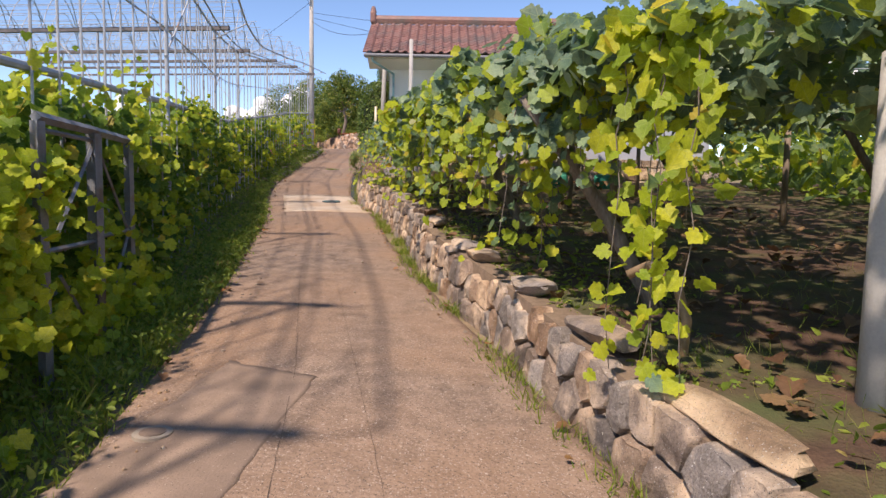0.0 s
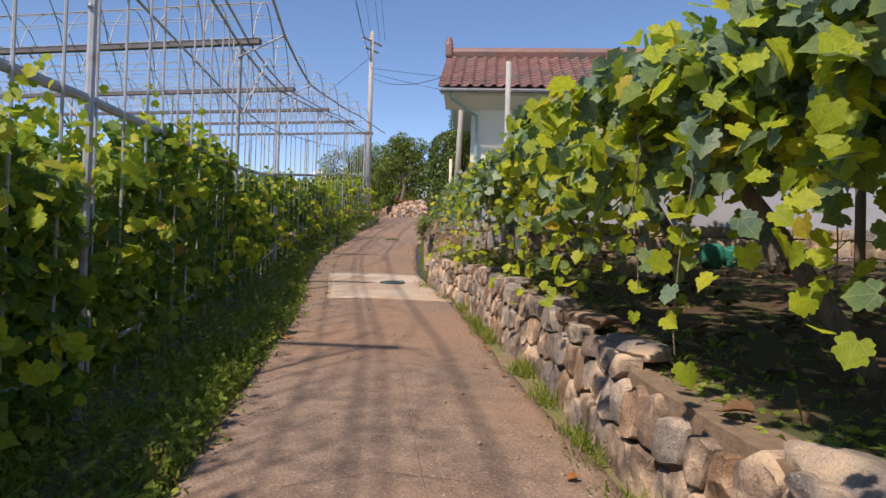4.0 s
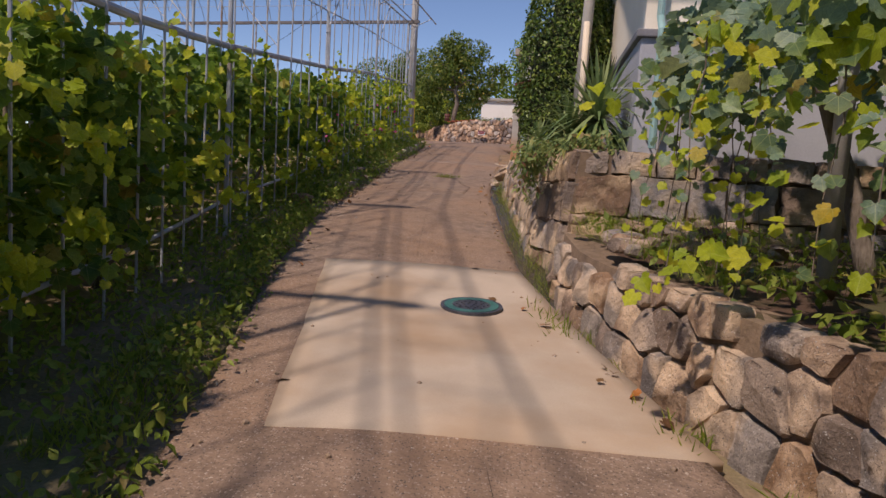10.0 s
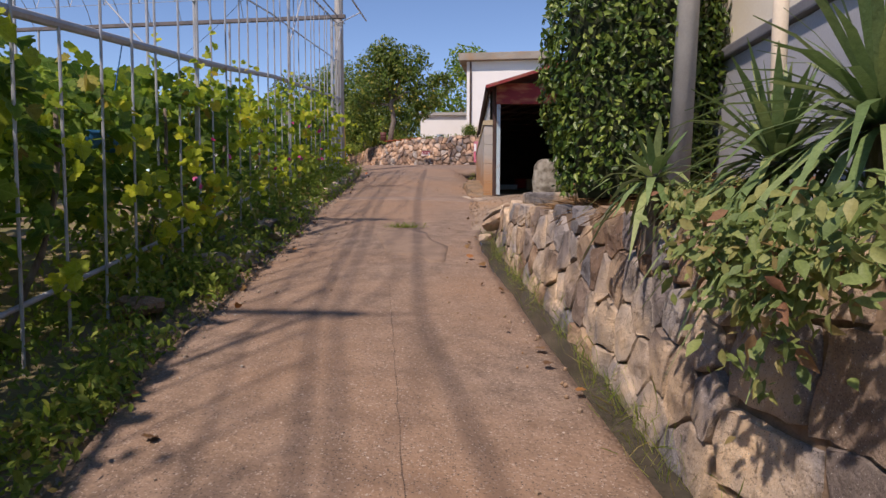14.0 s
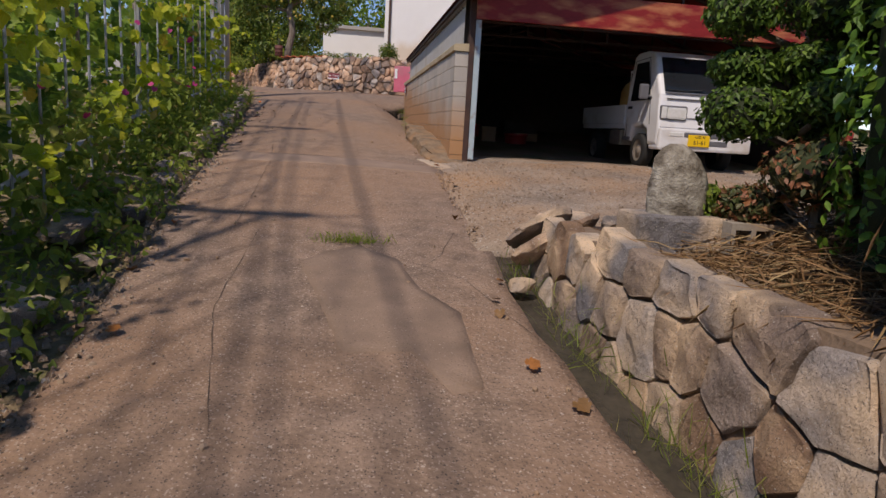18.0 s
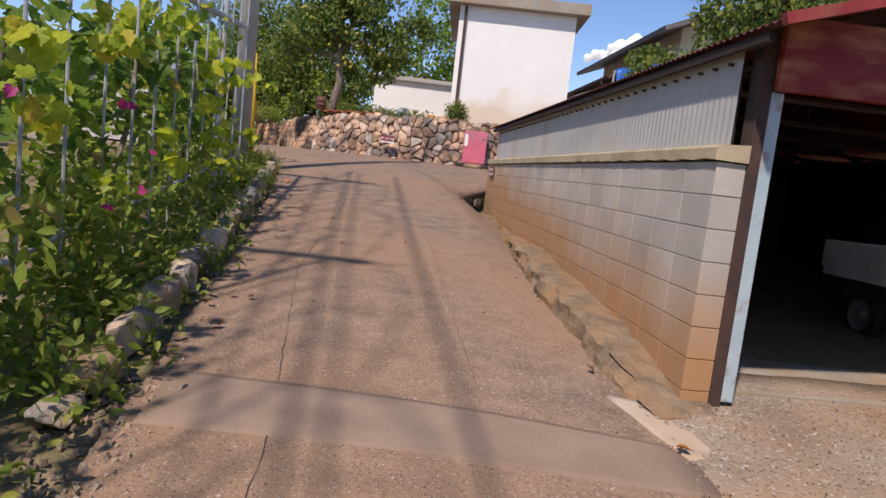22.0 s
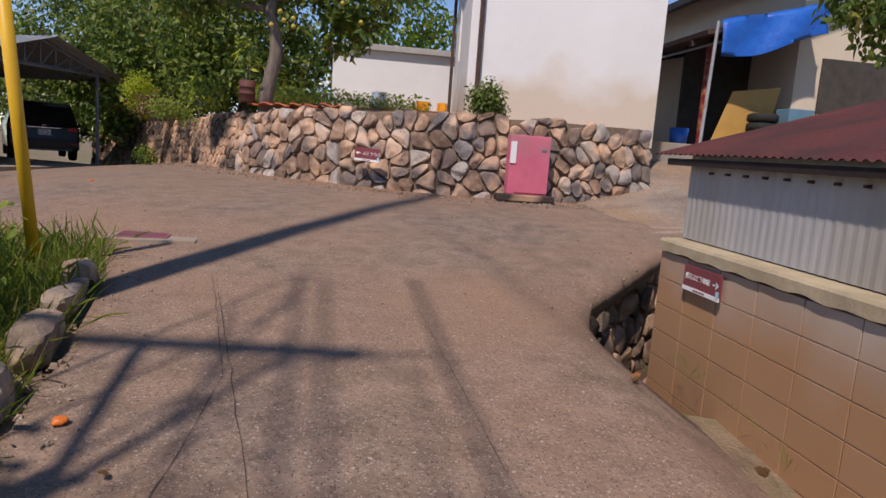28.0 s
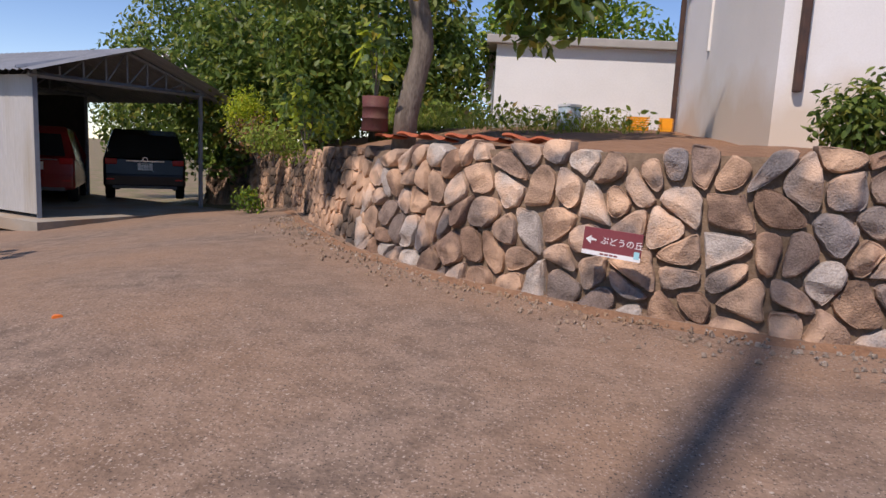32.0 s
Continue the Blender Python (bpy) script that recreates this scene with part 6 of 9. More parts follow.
# ---------------------------------------------------------------- ditch with boulders at the corner of the garage
W5 = [(-4.16, 41.7), (-4.28, 42.3), (-4.12, 43.0), (-3.9, 43.5), (-3.2, 44.4), (-2.16, 45.45), (-0.5, 46.0)]
at5, len5 = polyline(W5)
stone_wall("stone_wall_ditch", "dark boulders lining the ditch at the garage corner", W5, lambda s: 3.22, lambda s: ground_z(at5(s)[0] - 0.5, at5(s)[1]) - 0.08, 0.30, 0.26, M["rubble"], batter=0.05, joint=0.012, bulge=0.10, round_=0.7, seed=21, thick=0.2)
tagged(link_bm("ditch_floor", sheet(lambda u, v: (u, v, 3.32 + 0.03 * noise.noise((u * 3, v * 3, 1))), list(np.linspace(-4.4, 3.0, 16)), list(np.linspace(41.3, 46.2, 12)), 0.1), M["soil"]), "muddy floor of the ditch", "ditch", kind="structure")
tagged(link_bm("drain_pipe", tube([(-3.95, 42.55, 3.62), (-3.3, 43.3, 3.66)], 0.15, 14), M["rubble"]), "concrete drain pipe in the ditch", "pipe")

# ---------------------------------------------------------------- gutter beside the stone wall
M["wet"] = mat("wet_gutter_mud", (0.035, 0.032, 0.026), (0.07, 0.06, 0.045), 6, 0.25, 0.3, 30)


def gutter_pt(u, y):
    a = right_edge(y) - 0.06
    b = float(np.interp(y, [21.4] + [p[1] for p in reversed(W2)], [-2.62] + [p[0] for p in reversed(W2)])) + 0.1
    x = a + (b - a) * u
    return (x, y, ground_z(x, y) - 0.005 - 0.03 * math.sin(math.pi * u))


tagged(link_bm("gutter", sheet(gutter_pt, [0, 0.25, 0.5, 0.75, 1], list(np.arange(20.6, 30.0, 0.3)), 0.1), M["wet"], smooth=True), "narrow wet muddy gutter below the stone wall", "gutter", kind="structure")
P = []
for _ in range(2600):
    y = random.uniform(20.8, 29.6)
    b = float(np.interp(y, [21.4] + [p[1] for p in reversed(W2)], [-2.62] + [p[0] for p in reversed(W2)]))
    if fbm(y * 1.7, 0.4, 6) > -0.15:
        P.append((b - abs(random.gauss(0, 0.09)), y, ground_z(b, y) - 0.03 + abs(random.gauss(0, 0.12)) * (1 if random.random() < 0.4 else 0)))
leaves("gutter_grass", P[::2], 0.12, "reed", M["grass"], 0.2, None, "grass tufts growing along the gutter", "grass", jitter=0.6)

# ---------------------------------------------------------------- concrete panel, manhole and repairs in the lane
def lane_patch(name, pts4, material, label, lift=0.012, n=14, rag=0.0):
    (a, b, c, d) = [Vector((*p, 0)) for p in pts4]

    def f(u, v):
        p = (a * (1 - u) + b * u) * (1 - v) + (d * (1 - u) + c * u) * v
        y = p.y
        uu = (p.x - road_l(y)) / (road_r(y) - road_l(y))
        e = (0.02 * noise.noise((p.x * 2, p.y * 2, 4)) + rag * noise.noise((p.x * 6, p.y * 6, 9))) if 0 in (u, v) or 1 in (u, v) else 0
        return (p.x + e, p.y + e, ground_z(p.x, y) + 0.012 + 0.035 * math.sin(math.pi * min(1, max(0, uu))) + lift + 0.004 * noise.noise((p.x, p.y, 1)))

    return tagged(link_bm(name, sheet(f, [i / n for i in range(n + 1)], [i / n for i in range(n + 1)], 0.05), material, smooth=True), label, "paving", kind="structure")


lane_patch("concrete_panel", ((-4.17, 17.6), (-1.85, 17.75), (-2.95, 21.7), (-5.15, 21.6)), M["concrete"], "pale new concrete panel across the lane")
M["brownpatch"] = mat("smooth_brown_repair", (0.215, 0.150, 0.110), (0.315, 0.222, 0.165), 3.5, 0.88, 0.6, 75, c3=(0.185, 0.130, 0.098), amount3=0.55, scale3=3.0)
aggregate(M["brownpatch"], 85, (0.13, 0.095, 0.072), 0.14)
aggregate(M["brownpatch"], 70, (0.40, 0.32, 0.26), 0.07)


def lane_poly(name, pts, material, label, lift=0.01):
    """A patch with a free outline lying on the lane."""
    fine = []
    for a, b in zip(pts, pts[1:] + pts[:1]):
        k = max(1, int(math.dist(a, b) / 0.12))
        fine += [(a[0] + (b[0] - a[0]) * i / k + 0.03 * noise.noise((a[0] * 5, i, 1)), a[1] + (b[1] - a[1]) * i / k + 0.03 * noise.noise((a[1] * 5, i, 2))) for i in range(k)]
    cx, cy = sum(p[0] for p in fine) / len(fine), sum(p[1] for p in fine) / len(fine)
    bm = bmesh.new()

    def put(x, y, dz):
        uu = min(1, max(0, (x - road_l(y)) / (road_r(y) - road_l(y))))
        return bm.verts.new((x, y, ground_z(x, y) + 0.012 + 0.035 * math.sin(math.pi * uu) + 0.012 * noise.noise((x * 1.3, y * 1.3, 5)) + dz))

    rings = [[put(cx + (x - cx) * k, cy + (y - cy) * k, dz) for x, y in fine] for k, dz in ((1.01, -0.03), (1.0, lift), (0.8, lift), (0.6, lift), (0.4, lift), (0.2, lift))]
    mid = put(cx, cy, lift)
    n = len(fine)
    for A, B in zip(rings, rings[1:]):
        for i in range(n):
            bm.faces.new((A[i], A[(i + 1) % n], B[(i + 1) % n], B[i]))
    for i in range(n):
        bm.faces.new((rings[-1][i], rings[-1][(i + 1) % n], mid))
    return tagged(link_bm(name, bm, material, smooth=True), label, "paving", kind="structure")


lane_poly("repair_patch", [(-5.13, 29.63), (-4.86, 29.83), (-4.57, 29.55), (-4.45, 28.95), (-4.22, 28.58), (-4.24, 27.65), (-4.41, 27.58), (-4.58, 28.02), (-4.96, 28.0), (-5.29, 29.41)], M["brownpatch"], "smooth pale brown repair patch in the asphalt")
lane_poly("repair_patch", [(-4.05, 33.8), (-3.72, 33.75), (-3.62, 33.19), (-3.82, 33.12)], M["concrete"], "pale concrete patch at the garage corner", 0.014)
M["greystrip"] = mat("dusty_grey_repair", (0.22, 0.153, 0.115), (0.29, 0.207, 0.158), 3, 0.85, 0.3, 60)
lane_patch("repair_patch", ((-6.6, 33.1), (-3.8, 32.8), (-3.8, 33.25), (-6.6, 33.7)), M["greystrip"], "smooth repair strip across the lane", 0.008)
lane_patch("repair_patch", ((-2.1, 3.0), (-1.15, 2.6), (-0.95, 5.0), (-1.75, 5.4)), M["brownpatch"], "smooth brown repair patch in the asphalt", 0.004, 30, 0.06)
mz = ground_z(-3.35, 20.2) + 0.012 + 0.035 + 0.012
M["mhgreen"] = mat("green_enamel_ring", (0.03, 0.115, 0.10), (0.05, 0.17, 0.15), 14, 0.5, 0.2)
M["iron"] = mat("worn_cast_iron", (0.06, 0.065, 0.08), (0.13, 0.13, 0.15), 25, 0.55, 0.6, 120, metal=0.5)
man = thing("manhole_cover", "round cast-iron manhole cover with a green enamel ring", "manhole cover", (-3.35, 20.2, mz + 0.004))
man.matrix_world = Matrix.Translation((-3.35, 20.2, mz + 0.006)) @ Matrix.Rotation(math.atan(0.085), 4, "X") @ Matrix.Diagonal((0.84, 0.84, 1, 1))


def disc(r0, r1, z, seg=40):
    bm = bmesh.new()
    A = [bm.verts.new((r0 * math.cos(2 * math.pi * k / seg), r0 * math.sin(2 * math.pi * k / seg), z)) for k in range(seg)]
    B = [bm.verts.new((r1 * math.cos(2 * math.pi * k / seg), r1 * math.sin(2 * math.pi * k / seg), z)) for k in range(seg)]
    C = [bm.verts.new((v.co.x, v.co.y, z - 0.03)) for v in B]
    for k in range(seg):
        j = (k + 1) % seg
        bm.faces.new((A[k], B[k], B[j], A[j]))
        bm.faces.new((B[k], C[k], C[j], B[j]))
    if r0 < 0.02:
        bm.faces.new(A)
    return bm



part("rim", disc(0.29, 0.33, 0.006), M["iron"], man)
part("ring", disc(0.205, 0.289, 0.010), M["mhgreen"], man, "green enamel ring")
part("centre", disc(0.001, 0.204, 0.008), M["iron"], man)
for k in range(26):
    a, q = 2.4 * k, 0.19 * math.sqrt((k + 0.5) / 26)
    part("stud", boxm(-0.011, 0.011, -0.011, 0.011, 0.007, 0.016, Matrix.Translation((q * math.cos(a), q * math.sin(a), 0))), M["iron"], man)
drain = thing("valve_cover", "small round rusty valve cover at the lane's edge", "valve cover", (-1.78, 4.0, ground_z(-1.78, 4.0) + 0.035))
part("rim", disc(0.08, 0.12, 0.004, 24), M["cement"], drain)
part("lid", disc(0.001, 0.079, 0.01, 24), M["brownpatch"], drain)
cover = thing("hydrant_cover", "rectangular faded pink hydrant cover set in concrete", "hydrant cover", (-7.77, 44.75, ground_z(-7.8, 44.75) + 0.022))
cover.matrix_world = Matrix.Translation((-7.77, 44.75, ground_z(-7.8, 44.75) + 0.022)) @ Matrix.Rotation(radians(4), 4, "Z")
M["oldpink"] = mat("dusty_pink_iron", (0.24, 0.075, 0.10), (0.34, 0.12, 0.15), 12, 0.7, 0.3, 60, c3=(0.2, 0.13, 0.1), amount3=0.4, scale3=4)
part("frame", boxm(-0.36, 0.42, -0.27, 0.25, -0.06, 0.006, bevel=0.01), M["cement"], cover)
part("lid", boxm(-0.30, 0.16, -0.19, 0.20, 0.006, 0.016, bevel=0.004), M["oldpink"], cover, "faded pink ribbed lid")
for k in range(14):
    part("rib", boxm(-0.28 + 0.03 * k, -0.268 + 0.03 * k, -0.17, 0.18, 0.016, 0.021), M["oldpink"], cover)

# cracks and joints as narrow dark grooves
M["crack"] = mat("crack_fill", (0.05, 0.037, 0.029), (0.10, 0.073, 0.056), 30, 1.0, 0.2)


def crack(pts, w=0.012):
    w *= 0.24
    r = random.Random(int(pts[0][0] * 100 + pts[0][1] * 10))
    fine = []
    for a, b in zip(pts, pts[1:]):
        k = max(2, int(math.dist(a, b) / 0.12))
        for i in range(k):
            fine.append((a[0] + (b[0] - a[0]) * i / k + r.gauss(0, 0.004), a[1] + (b[1] - a[1]) * i / k + r.gauss(0, 0.004)))
    fine.append(pts[-1])
    bm = bmesh.new()
    prev = None
    for i, p in enumerate(fine):
        q = fine[min(i + 1, len(fine) - 1)]
        o = fine[max(i - 1, 0)]
        d = Vector((q[0] - o[0], q[1] - o[1])).normalized()
        ww = w * (0.4 + 0.8 * r.random()) * (0.2 if i in (0, len(fine) - 1) else 1)
        uu = (p[0] - road_l(p[1])) / (road_r(p[1]) - road_l(p[1]))
        z = ground_z(p[0], p[1]) + 0.012 + 0.035 * math.sin(math.pi * min(1, max(0, uu))) + 0.012 * noise.noise((p[0] * 1.3, p[1] * 1.3, 5)) + 0.006
        cur = (bm.verts.new((p[0] - d.y * ww, p[1] + d.x * ww, z)), bm.verts.new((p[0] + d.y * ww, p[1] - d.x * ww, z)))
        if prev:
            bm.faces.new((prev[0], prev[1], cur[1], cur[0]))
        prev = cur
    tagged(link_bm("crack", bm, M["crack"]), "dark irregular crack in the asphalt", "crack", group="cracks in the lane", kind="structure")


def lane_at(f, y):
    return (road_l(y) + f * (road_r(y) - road_l(y)), y)


crack([lane_at(0.36, 2.0), lane_at(0.38, 5.2), lane_at(0.36, 9.0)], 0.008)
crack([lane_at(0.57, 2.0), lane_at(0.55, 9), lane_at(0.57, 17.4)], 0.006)
crack([lane_at(0.2, 9.2), lane_at(0.45, 9.5), lane_at(0.68, 9.4)], 0.012)
crack([lane_at(0.57, 22), lane_at(0.56, 26.5)], 0.007)
crack([lane_at(0.62, 33.7), lane_at(0.6, 38), lane_at(0.62, 43)], 0.007)
crack([lane_at(0.22, 30.2), lane_at(0.25, 33), lane_at(0.2, 36), lane_at(0.3, 40), lane_at(0.22, 43.2)], 0.010)
crack([(-7.0, 43.6), (-6.6, 41.8), (-6.75, 40.0), (-6.6, 38.6)], 0.010)
crack([(-7.3, 45.6), (-6.4, 45.2), (-5.6, 45.3), (-4.4, 45.9)], 0.010)
crack([(-4.9, 29.9), (-4.1, 29.2), (-3.8, 28.3)], 0.012)
crack([(-4.95, 29.7), (-4.75, 28.05)], 0.010)
crack([(-4.72, 28.3), (-4.3, 28.6)], 0.010)
crack([(-4.3, 28.75), (-4.0, 28.9), (-3.85, 28.55)], 0.008)
crack([(-4.45, 29.3), (-4.2, 29.75), (-4.0, 30.4)], 0.007)
crack([(-5.5, 27.2), (-5.75, 28.6), (-5.7, 30.2)], 0.009)
crack([(-11.2, 49.8), (-9.0, 49.4), (-8.2, 49.7)], 0.015)
crack([(-7.6, 44.2), (-7.0, 44.4), (-6.5, 43.9), (-5.8, 44.0)], 0.008)

# pebbles and dead leaves on the lane
bm = bmesh.new()
for k in range(420):
    y = random.uniform(2, 47)
    f = random.choice((abs(random.gauss(0, 0.09)), 1 - abs(random.gauss(0, 0.08)), random.random()))
    if not 0 < f < 1:
        continue
    x = lane_at(f, y)[0]
    if x < -11 or x > 2:
        continue
    s = random.uniform(0.006, 0.022)
    z = ground_z(x, y) + 0.012 + 0.035 * math.sin(math.pi * f)
    r = bmesh.ops.create_icosphere(bm, subdivisions=1, radius=s, matrix=Matrix.Translation((x, y, z + 0.006)))
tagged(link_bm("pebbles", bm, M["gravel"]), "scattered pebbles on the asphalt", "pebbles", kind="stuff")
bm = bmesh.new()
tet = [Vector((1, 0.2, -0.5)), Vector((-0.6, 0.9, -0.5)), Vector((-0.5, -0.9, -0.5)), Vector((0.5, -0.3, 0.55)), Vector((-0.4, 0.35, 0.6))]
for k in range(2600):
    y = random.choice((random.uniform(24.0, 33.5), random.uniform(13, 43)))
    x = left_edge(y) + random.gauss(-0.10, 0.16)
    s = random.uniform(0.010, 0.030)
    q = Matrix.Rotation(random.uniform(0, 6.3), 3, "Z")
    vs = [bm.verts.new(q @ c * s + Vector((x, y, ground_z(x, y) + (0.018 if x > left_edge(y) else -0.03)))) for c in tet]
    for f in ((0, 1, 4, 3), (1, 2, 4), (2, 0, 3), (2, 3, 4)):
        bm.faces.new([vs[c] for c in f])
for k in range(1500):
    x, y, nn = at4(LA * 0.7 + (len4 - LA * 0.7 - 2.0) * random.random())
    w = 0.12 + abs(random.gauss(0, 0.28))
    x, y = x + nn.x * w, y + nn.y * w
    s = random.uniform(0.008, 0.028)
    q = Matrix.Rotation(random.uniform(0, 6.3), 3, "Z")
    vs = [bm.verts.new(q @ c * s + Vector((x, y, ground_z(x, y) + 0.06))) for c in tet]
    for f in ((0, 1, 4, 3), (1, 2, 4), (2, 0, 3), (2, 3, 4)):
        bm.faces.new([vs[c] for c in f])
for k in range(3200):
    x, y = -3.9 + 6.5 * random.random() ** 1.2, random.uniform(30.1, 34.0)
    s = random.uniform(0.006, 0.022)
    q = Matrix.Rotation(random.uniform(0, 6.3), 3, "Z")
    vs = [bm.verts.new(q @ c * s + Vector((x, y, yard_pt((x + 4.0) / 10.5, y)[2] + 0.3 * s))) for c in tet]
    for f in ((0, 1, 4, 3), (1, 2, 4), (2, 0, 3), (2, 3, 4)):
        bm.faces.new([vs[c] for c in f])
tagged(link_bm("verge_gravel", bm, M["gravel"]), "loose grey gravel along the lane's edge", "gravel", kind="stuff")
P = []
for k in range(110):
    y = random.uniform(2, 43)
    f = random.choice((abs(random.gauss(0, 0.06)), 1 - abs(random.gauss(0, 0.06))))
    x = lane_at(min(max(f, 0.01), 0.99), y)[0]
    if -11 < x < 2:
        P.append((x, y, ground_z(x, y) + 0.06))
M["deadleaf"] = leafmat("dead_leaf", [(0, (0.12, 0.06, 0.03)), (0.7, (0.24, 0.13, 0.05)), (1, (0.45, 0.16, 0.04))], 0.1)
leaves("fallen_leaves", P, 0.06, "grape", M["deadleaf"], 2.5, None, "dry brown fallen leaves on the lane", "leaves", jitter=0.5)

# ---------------------------------------------------------------- at the end of the house wall
rock("leaning_slab", (-3.46, 29.62, 3.02), (0.62, 0.40, 0.12), 3, "granite", 14, "pale flat granite slab leaning beside another", "stone", tilt=-38, sharp=0.3)
rock("leaning_slab", (-3.38, 29.36, 2.98), (0.84, 0.26, 0.13), 6, "stone", 20, "long brown slab leaning over the gutter's end", "stone", tilt=-46, sharp=0.3)
rock("loose_stone", (-3.72, 29.0, 2.70), (0.2, 0.16, 0.12), 9, "granite", 0, "pale loose stone beside the gutter", "stone")
for k, (x, y, s) in enumerate(((-3.3, 29.9, 0.26), (-3.0, 30.05, 0.3), (-2.65, 30.0, 0.28), (-2.35, 29.95, 0.26))):
    rock("edge_rock", (x, y, 3.04), (s * 1.1, s * 0.8, s * 0.55), 90 + k, "stone", 30 * k, "rough stone along the terrace edge", "rock", "terrace edge stones")
mon = thing("stone_monument", "weathered lichen-spotted standing stone on a flat base", "standing stone", (-2.93, 28.42, 3.26))
M["lichen"] = mat("lichened_stone", (0.10, 0.085, 0.065), (0.24, 0.205, 0.165), 9, 0.95, 1.0, 60, c3=(0.44, 0.42, 0.36), amount3=0.45, scale3=9, dist=0.03)
bm = bmesh.new()
rings = []
for z, w, d, ox in ((-0.02, 0.195, 0.11, 0), (0.10, 0.20, 0.115, 0), (0.22, 0.192, 0.11, 0), (0.32, 0.18, 0.10, -0.005), (0.40, 0.15, 0.085, -0.02), (0.46, 0.10, 0.065, -0.03), (0.49, 0.045, 0.035, -0.04)):
    rings.append([bm.verts.new((ox + w * math.cos(q * math.pi / 5) * (1 + 0.18 * noise.noise((z * 6, q * 1.3, 4))), d * math.sin(q * math.pi / 5) * (1 + 0.18 * noise.noise((z * 5, q * 1.7, 9))), z)) for q in range(10)])
for A, B in zip(rings, rings[1:]):
    for q in range(10):
        bm.faces.new((A[q], A[(q + 1) % 10], B[(q + 1) % 10], B[q]))
bm.faces.new(rings[-1])
part("stone", bm, M["lichen"], mon, smooth=True)
part("base", boxm(-0.30, 0.34, -0.2, 0.2, -0.2, 0.06, bevel=0.03), M["granite"], mon)
hb = thing("hollow_block", "old concrete hollow block lying on its side", "concrete block", (-2.52, 28.22, 3.12))
for nm, x0, x1, z0, z1 in (("side", -0.2, 0.2, 0.0, 0.03), ("side", -0.2, 0.2, 0.15, 0.19), ("web", -0.2, -0.17, 0.03, 0.15), ("web", -0.07, -0.04, 0.03, 0.15), ("web", 0.05, 0.08, 0.03, 0.15), ("web", 0.17, 0.2, 0.03, 0.15)):
    part(nm, boxm(x0, x1, -0.1, 0.1, z0, z1), M["cement"], hb)


# ---------------------------------------------------------------- clipped garden trees
def ball_points(c, r, n, shell=0.82):
    v = rng.normal(size=(n, 3))
    v /= np.linalg.norm(v, axis=1)[:, None]
    k = shell + (1 - shell) * rng.random(n)
    return np.asarray(c) + v * k[:, None] * np.asarray(r), v


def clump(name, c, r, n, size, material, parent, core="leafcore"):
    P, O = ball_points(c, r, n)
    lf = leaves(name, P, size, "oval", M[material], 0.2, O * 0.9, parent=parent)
    # dark core added for the shaded depth of the clump
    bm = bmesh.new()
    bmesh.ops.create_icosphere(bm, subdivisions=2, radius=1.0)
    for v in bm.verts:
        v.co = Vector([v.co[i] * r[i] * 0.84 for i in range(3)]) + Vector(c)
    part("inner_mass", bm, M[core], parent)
    return lf


M["cloudleaf"] = leafmat("fine_evergreen_leaf", [(0, (0.04, 0.085, 0.014)), (0.6, (0.085, 0.165, 0.022)), (1, (0.17, 0.27, 0.035))], 0.2)
niwaki = thing("cloud_pruned_tree", "green cloud-pruned garden tree in dense rounded tiers", "garden tree", (-2.05, 28.65, 3.15))
part("trunk", tube(curve((0, 0, -0.1), (0.02, 0.05, 2.3), (0.12, 0.06, 0), 10), 0.085, 8, 0.04), M["bark"], niwaki, smooth=True)
for k, (x, y, z, r, h) in enumerate(((-0.48, -0.18, 0.82, 0.28, 0.19), (-0.50, -0.06, 1.43, 0.23, 0.16), (-0.42, -0.02, 1.10, 0.22, 0.14), (-0.13, -0.5, 0.90, 0.24, 0.14), (-0.05, -0.15, 1.15, 0.22, 0.14), (0.05, -0.15, 1.48, 0.32, 0.17),
                                     (0.40, -0.05, 1.35, 0.24, 0.15), (-0.25, -0.05, 1.80, 0.32, 0.19), (0.18, -0.05, 1.86, 0.30, 0.19), (0.0, 0.0, 2.2, 0.34, 0.22), (0.48, 0.05, 1.72, 0.27, 0.17), (0.52, -0.25, 1.02, 0.26, 0.16),
                                     (0.15, 0.1, 0.75, 0.25, 0.15))):
    clump("foliage_cloud", (x, y, z), (r, r, h), 1100, 0.042, "cloudleaf", niwaki)
    part("branch", tube([(0.06, 0.03, z - 0.2), (x * 0.6, y * 0.6, z - 0.12), (x, y, z - 0.05)], 0.026, 6, 0.015), M["bark"], niwaki)
M["azalea"] = leafmat("azalea_leaf", [(0, (0.06, 0.09, 0.03)), (0.5, (0.12, 0.10, 0.04)), (0.8, (0.28, 0.10, 0.05)), (1, (0.36, 0.16, 0.07))], 0.1)
for x, y, r, m, lab in ((-2.28, 28.02, 0.30, "azalea", "clipped reddish azalea bush"), (-1.85, 27.9, 0.22, "azalea", "clipped reddish azalea bush"), (-2.72, 28.5, 0.17, "weed", "small clipped green bush"), (-2.52, 28.3, 0.18, "azalea", "small clipped reddish bush"), (-1.3, 27.6, 0.3, "azalea", "clipped reddish azalea bush")):
    t = thing("clipped_bush", lab, "bush", (x, y, 3.42 if r > 0.25 and y > 28 else 3.28))
    part("stem", tube([(0, 0, -0.4), (0.02, 0, r * 0.5)], 0.04, 7, 0.03), M["bark"], t)
    clump("foliage", (0, 0, r * 0.7), (r * 1.15, r, r * 0.72), 900, 0.045, m, t)


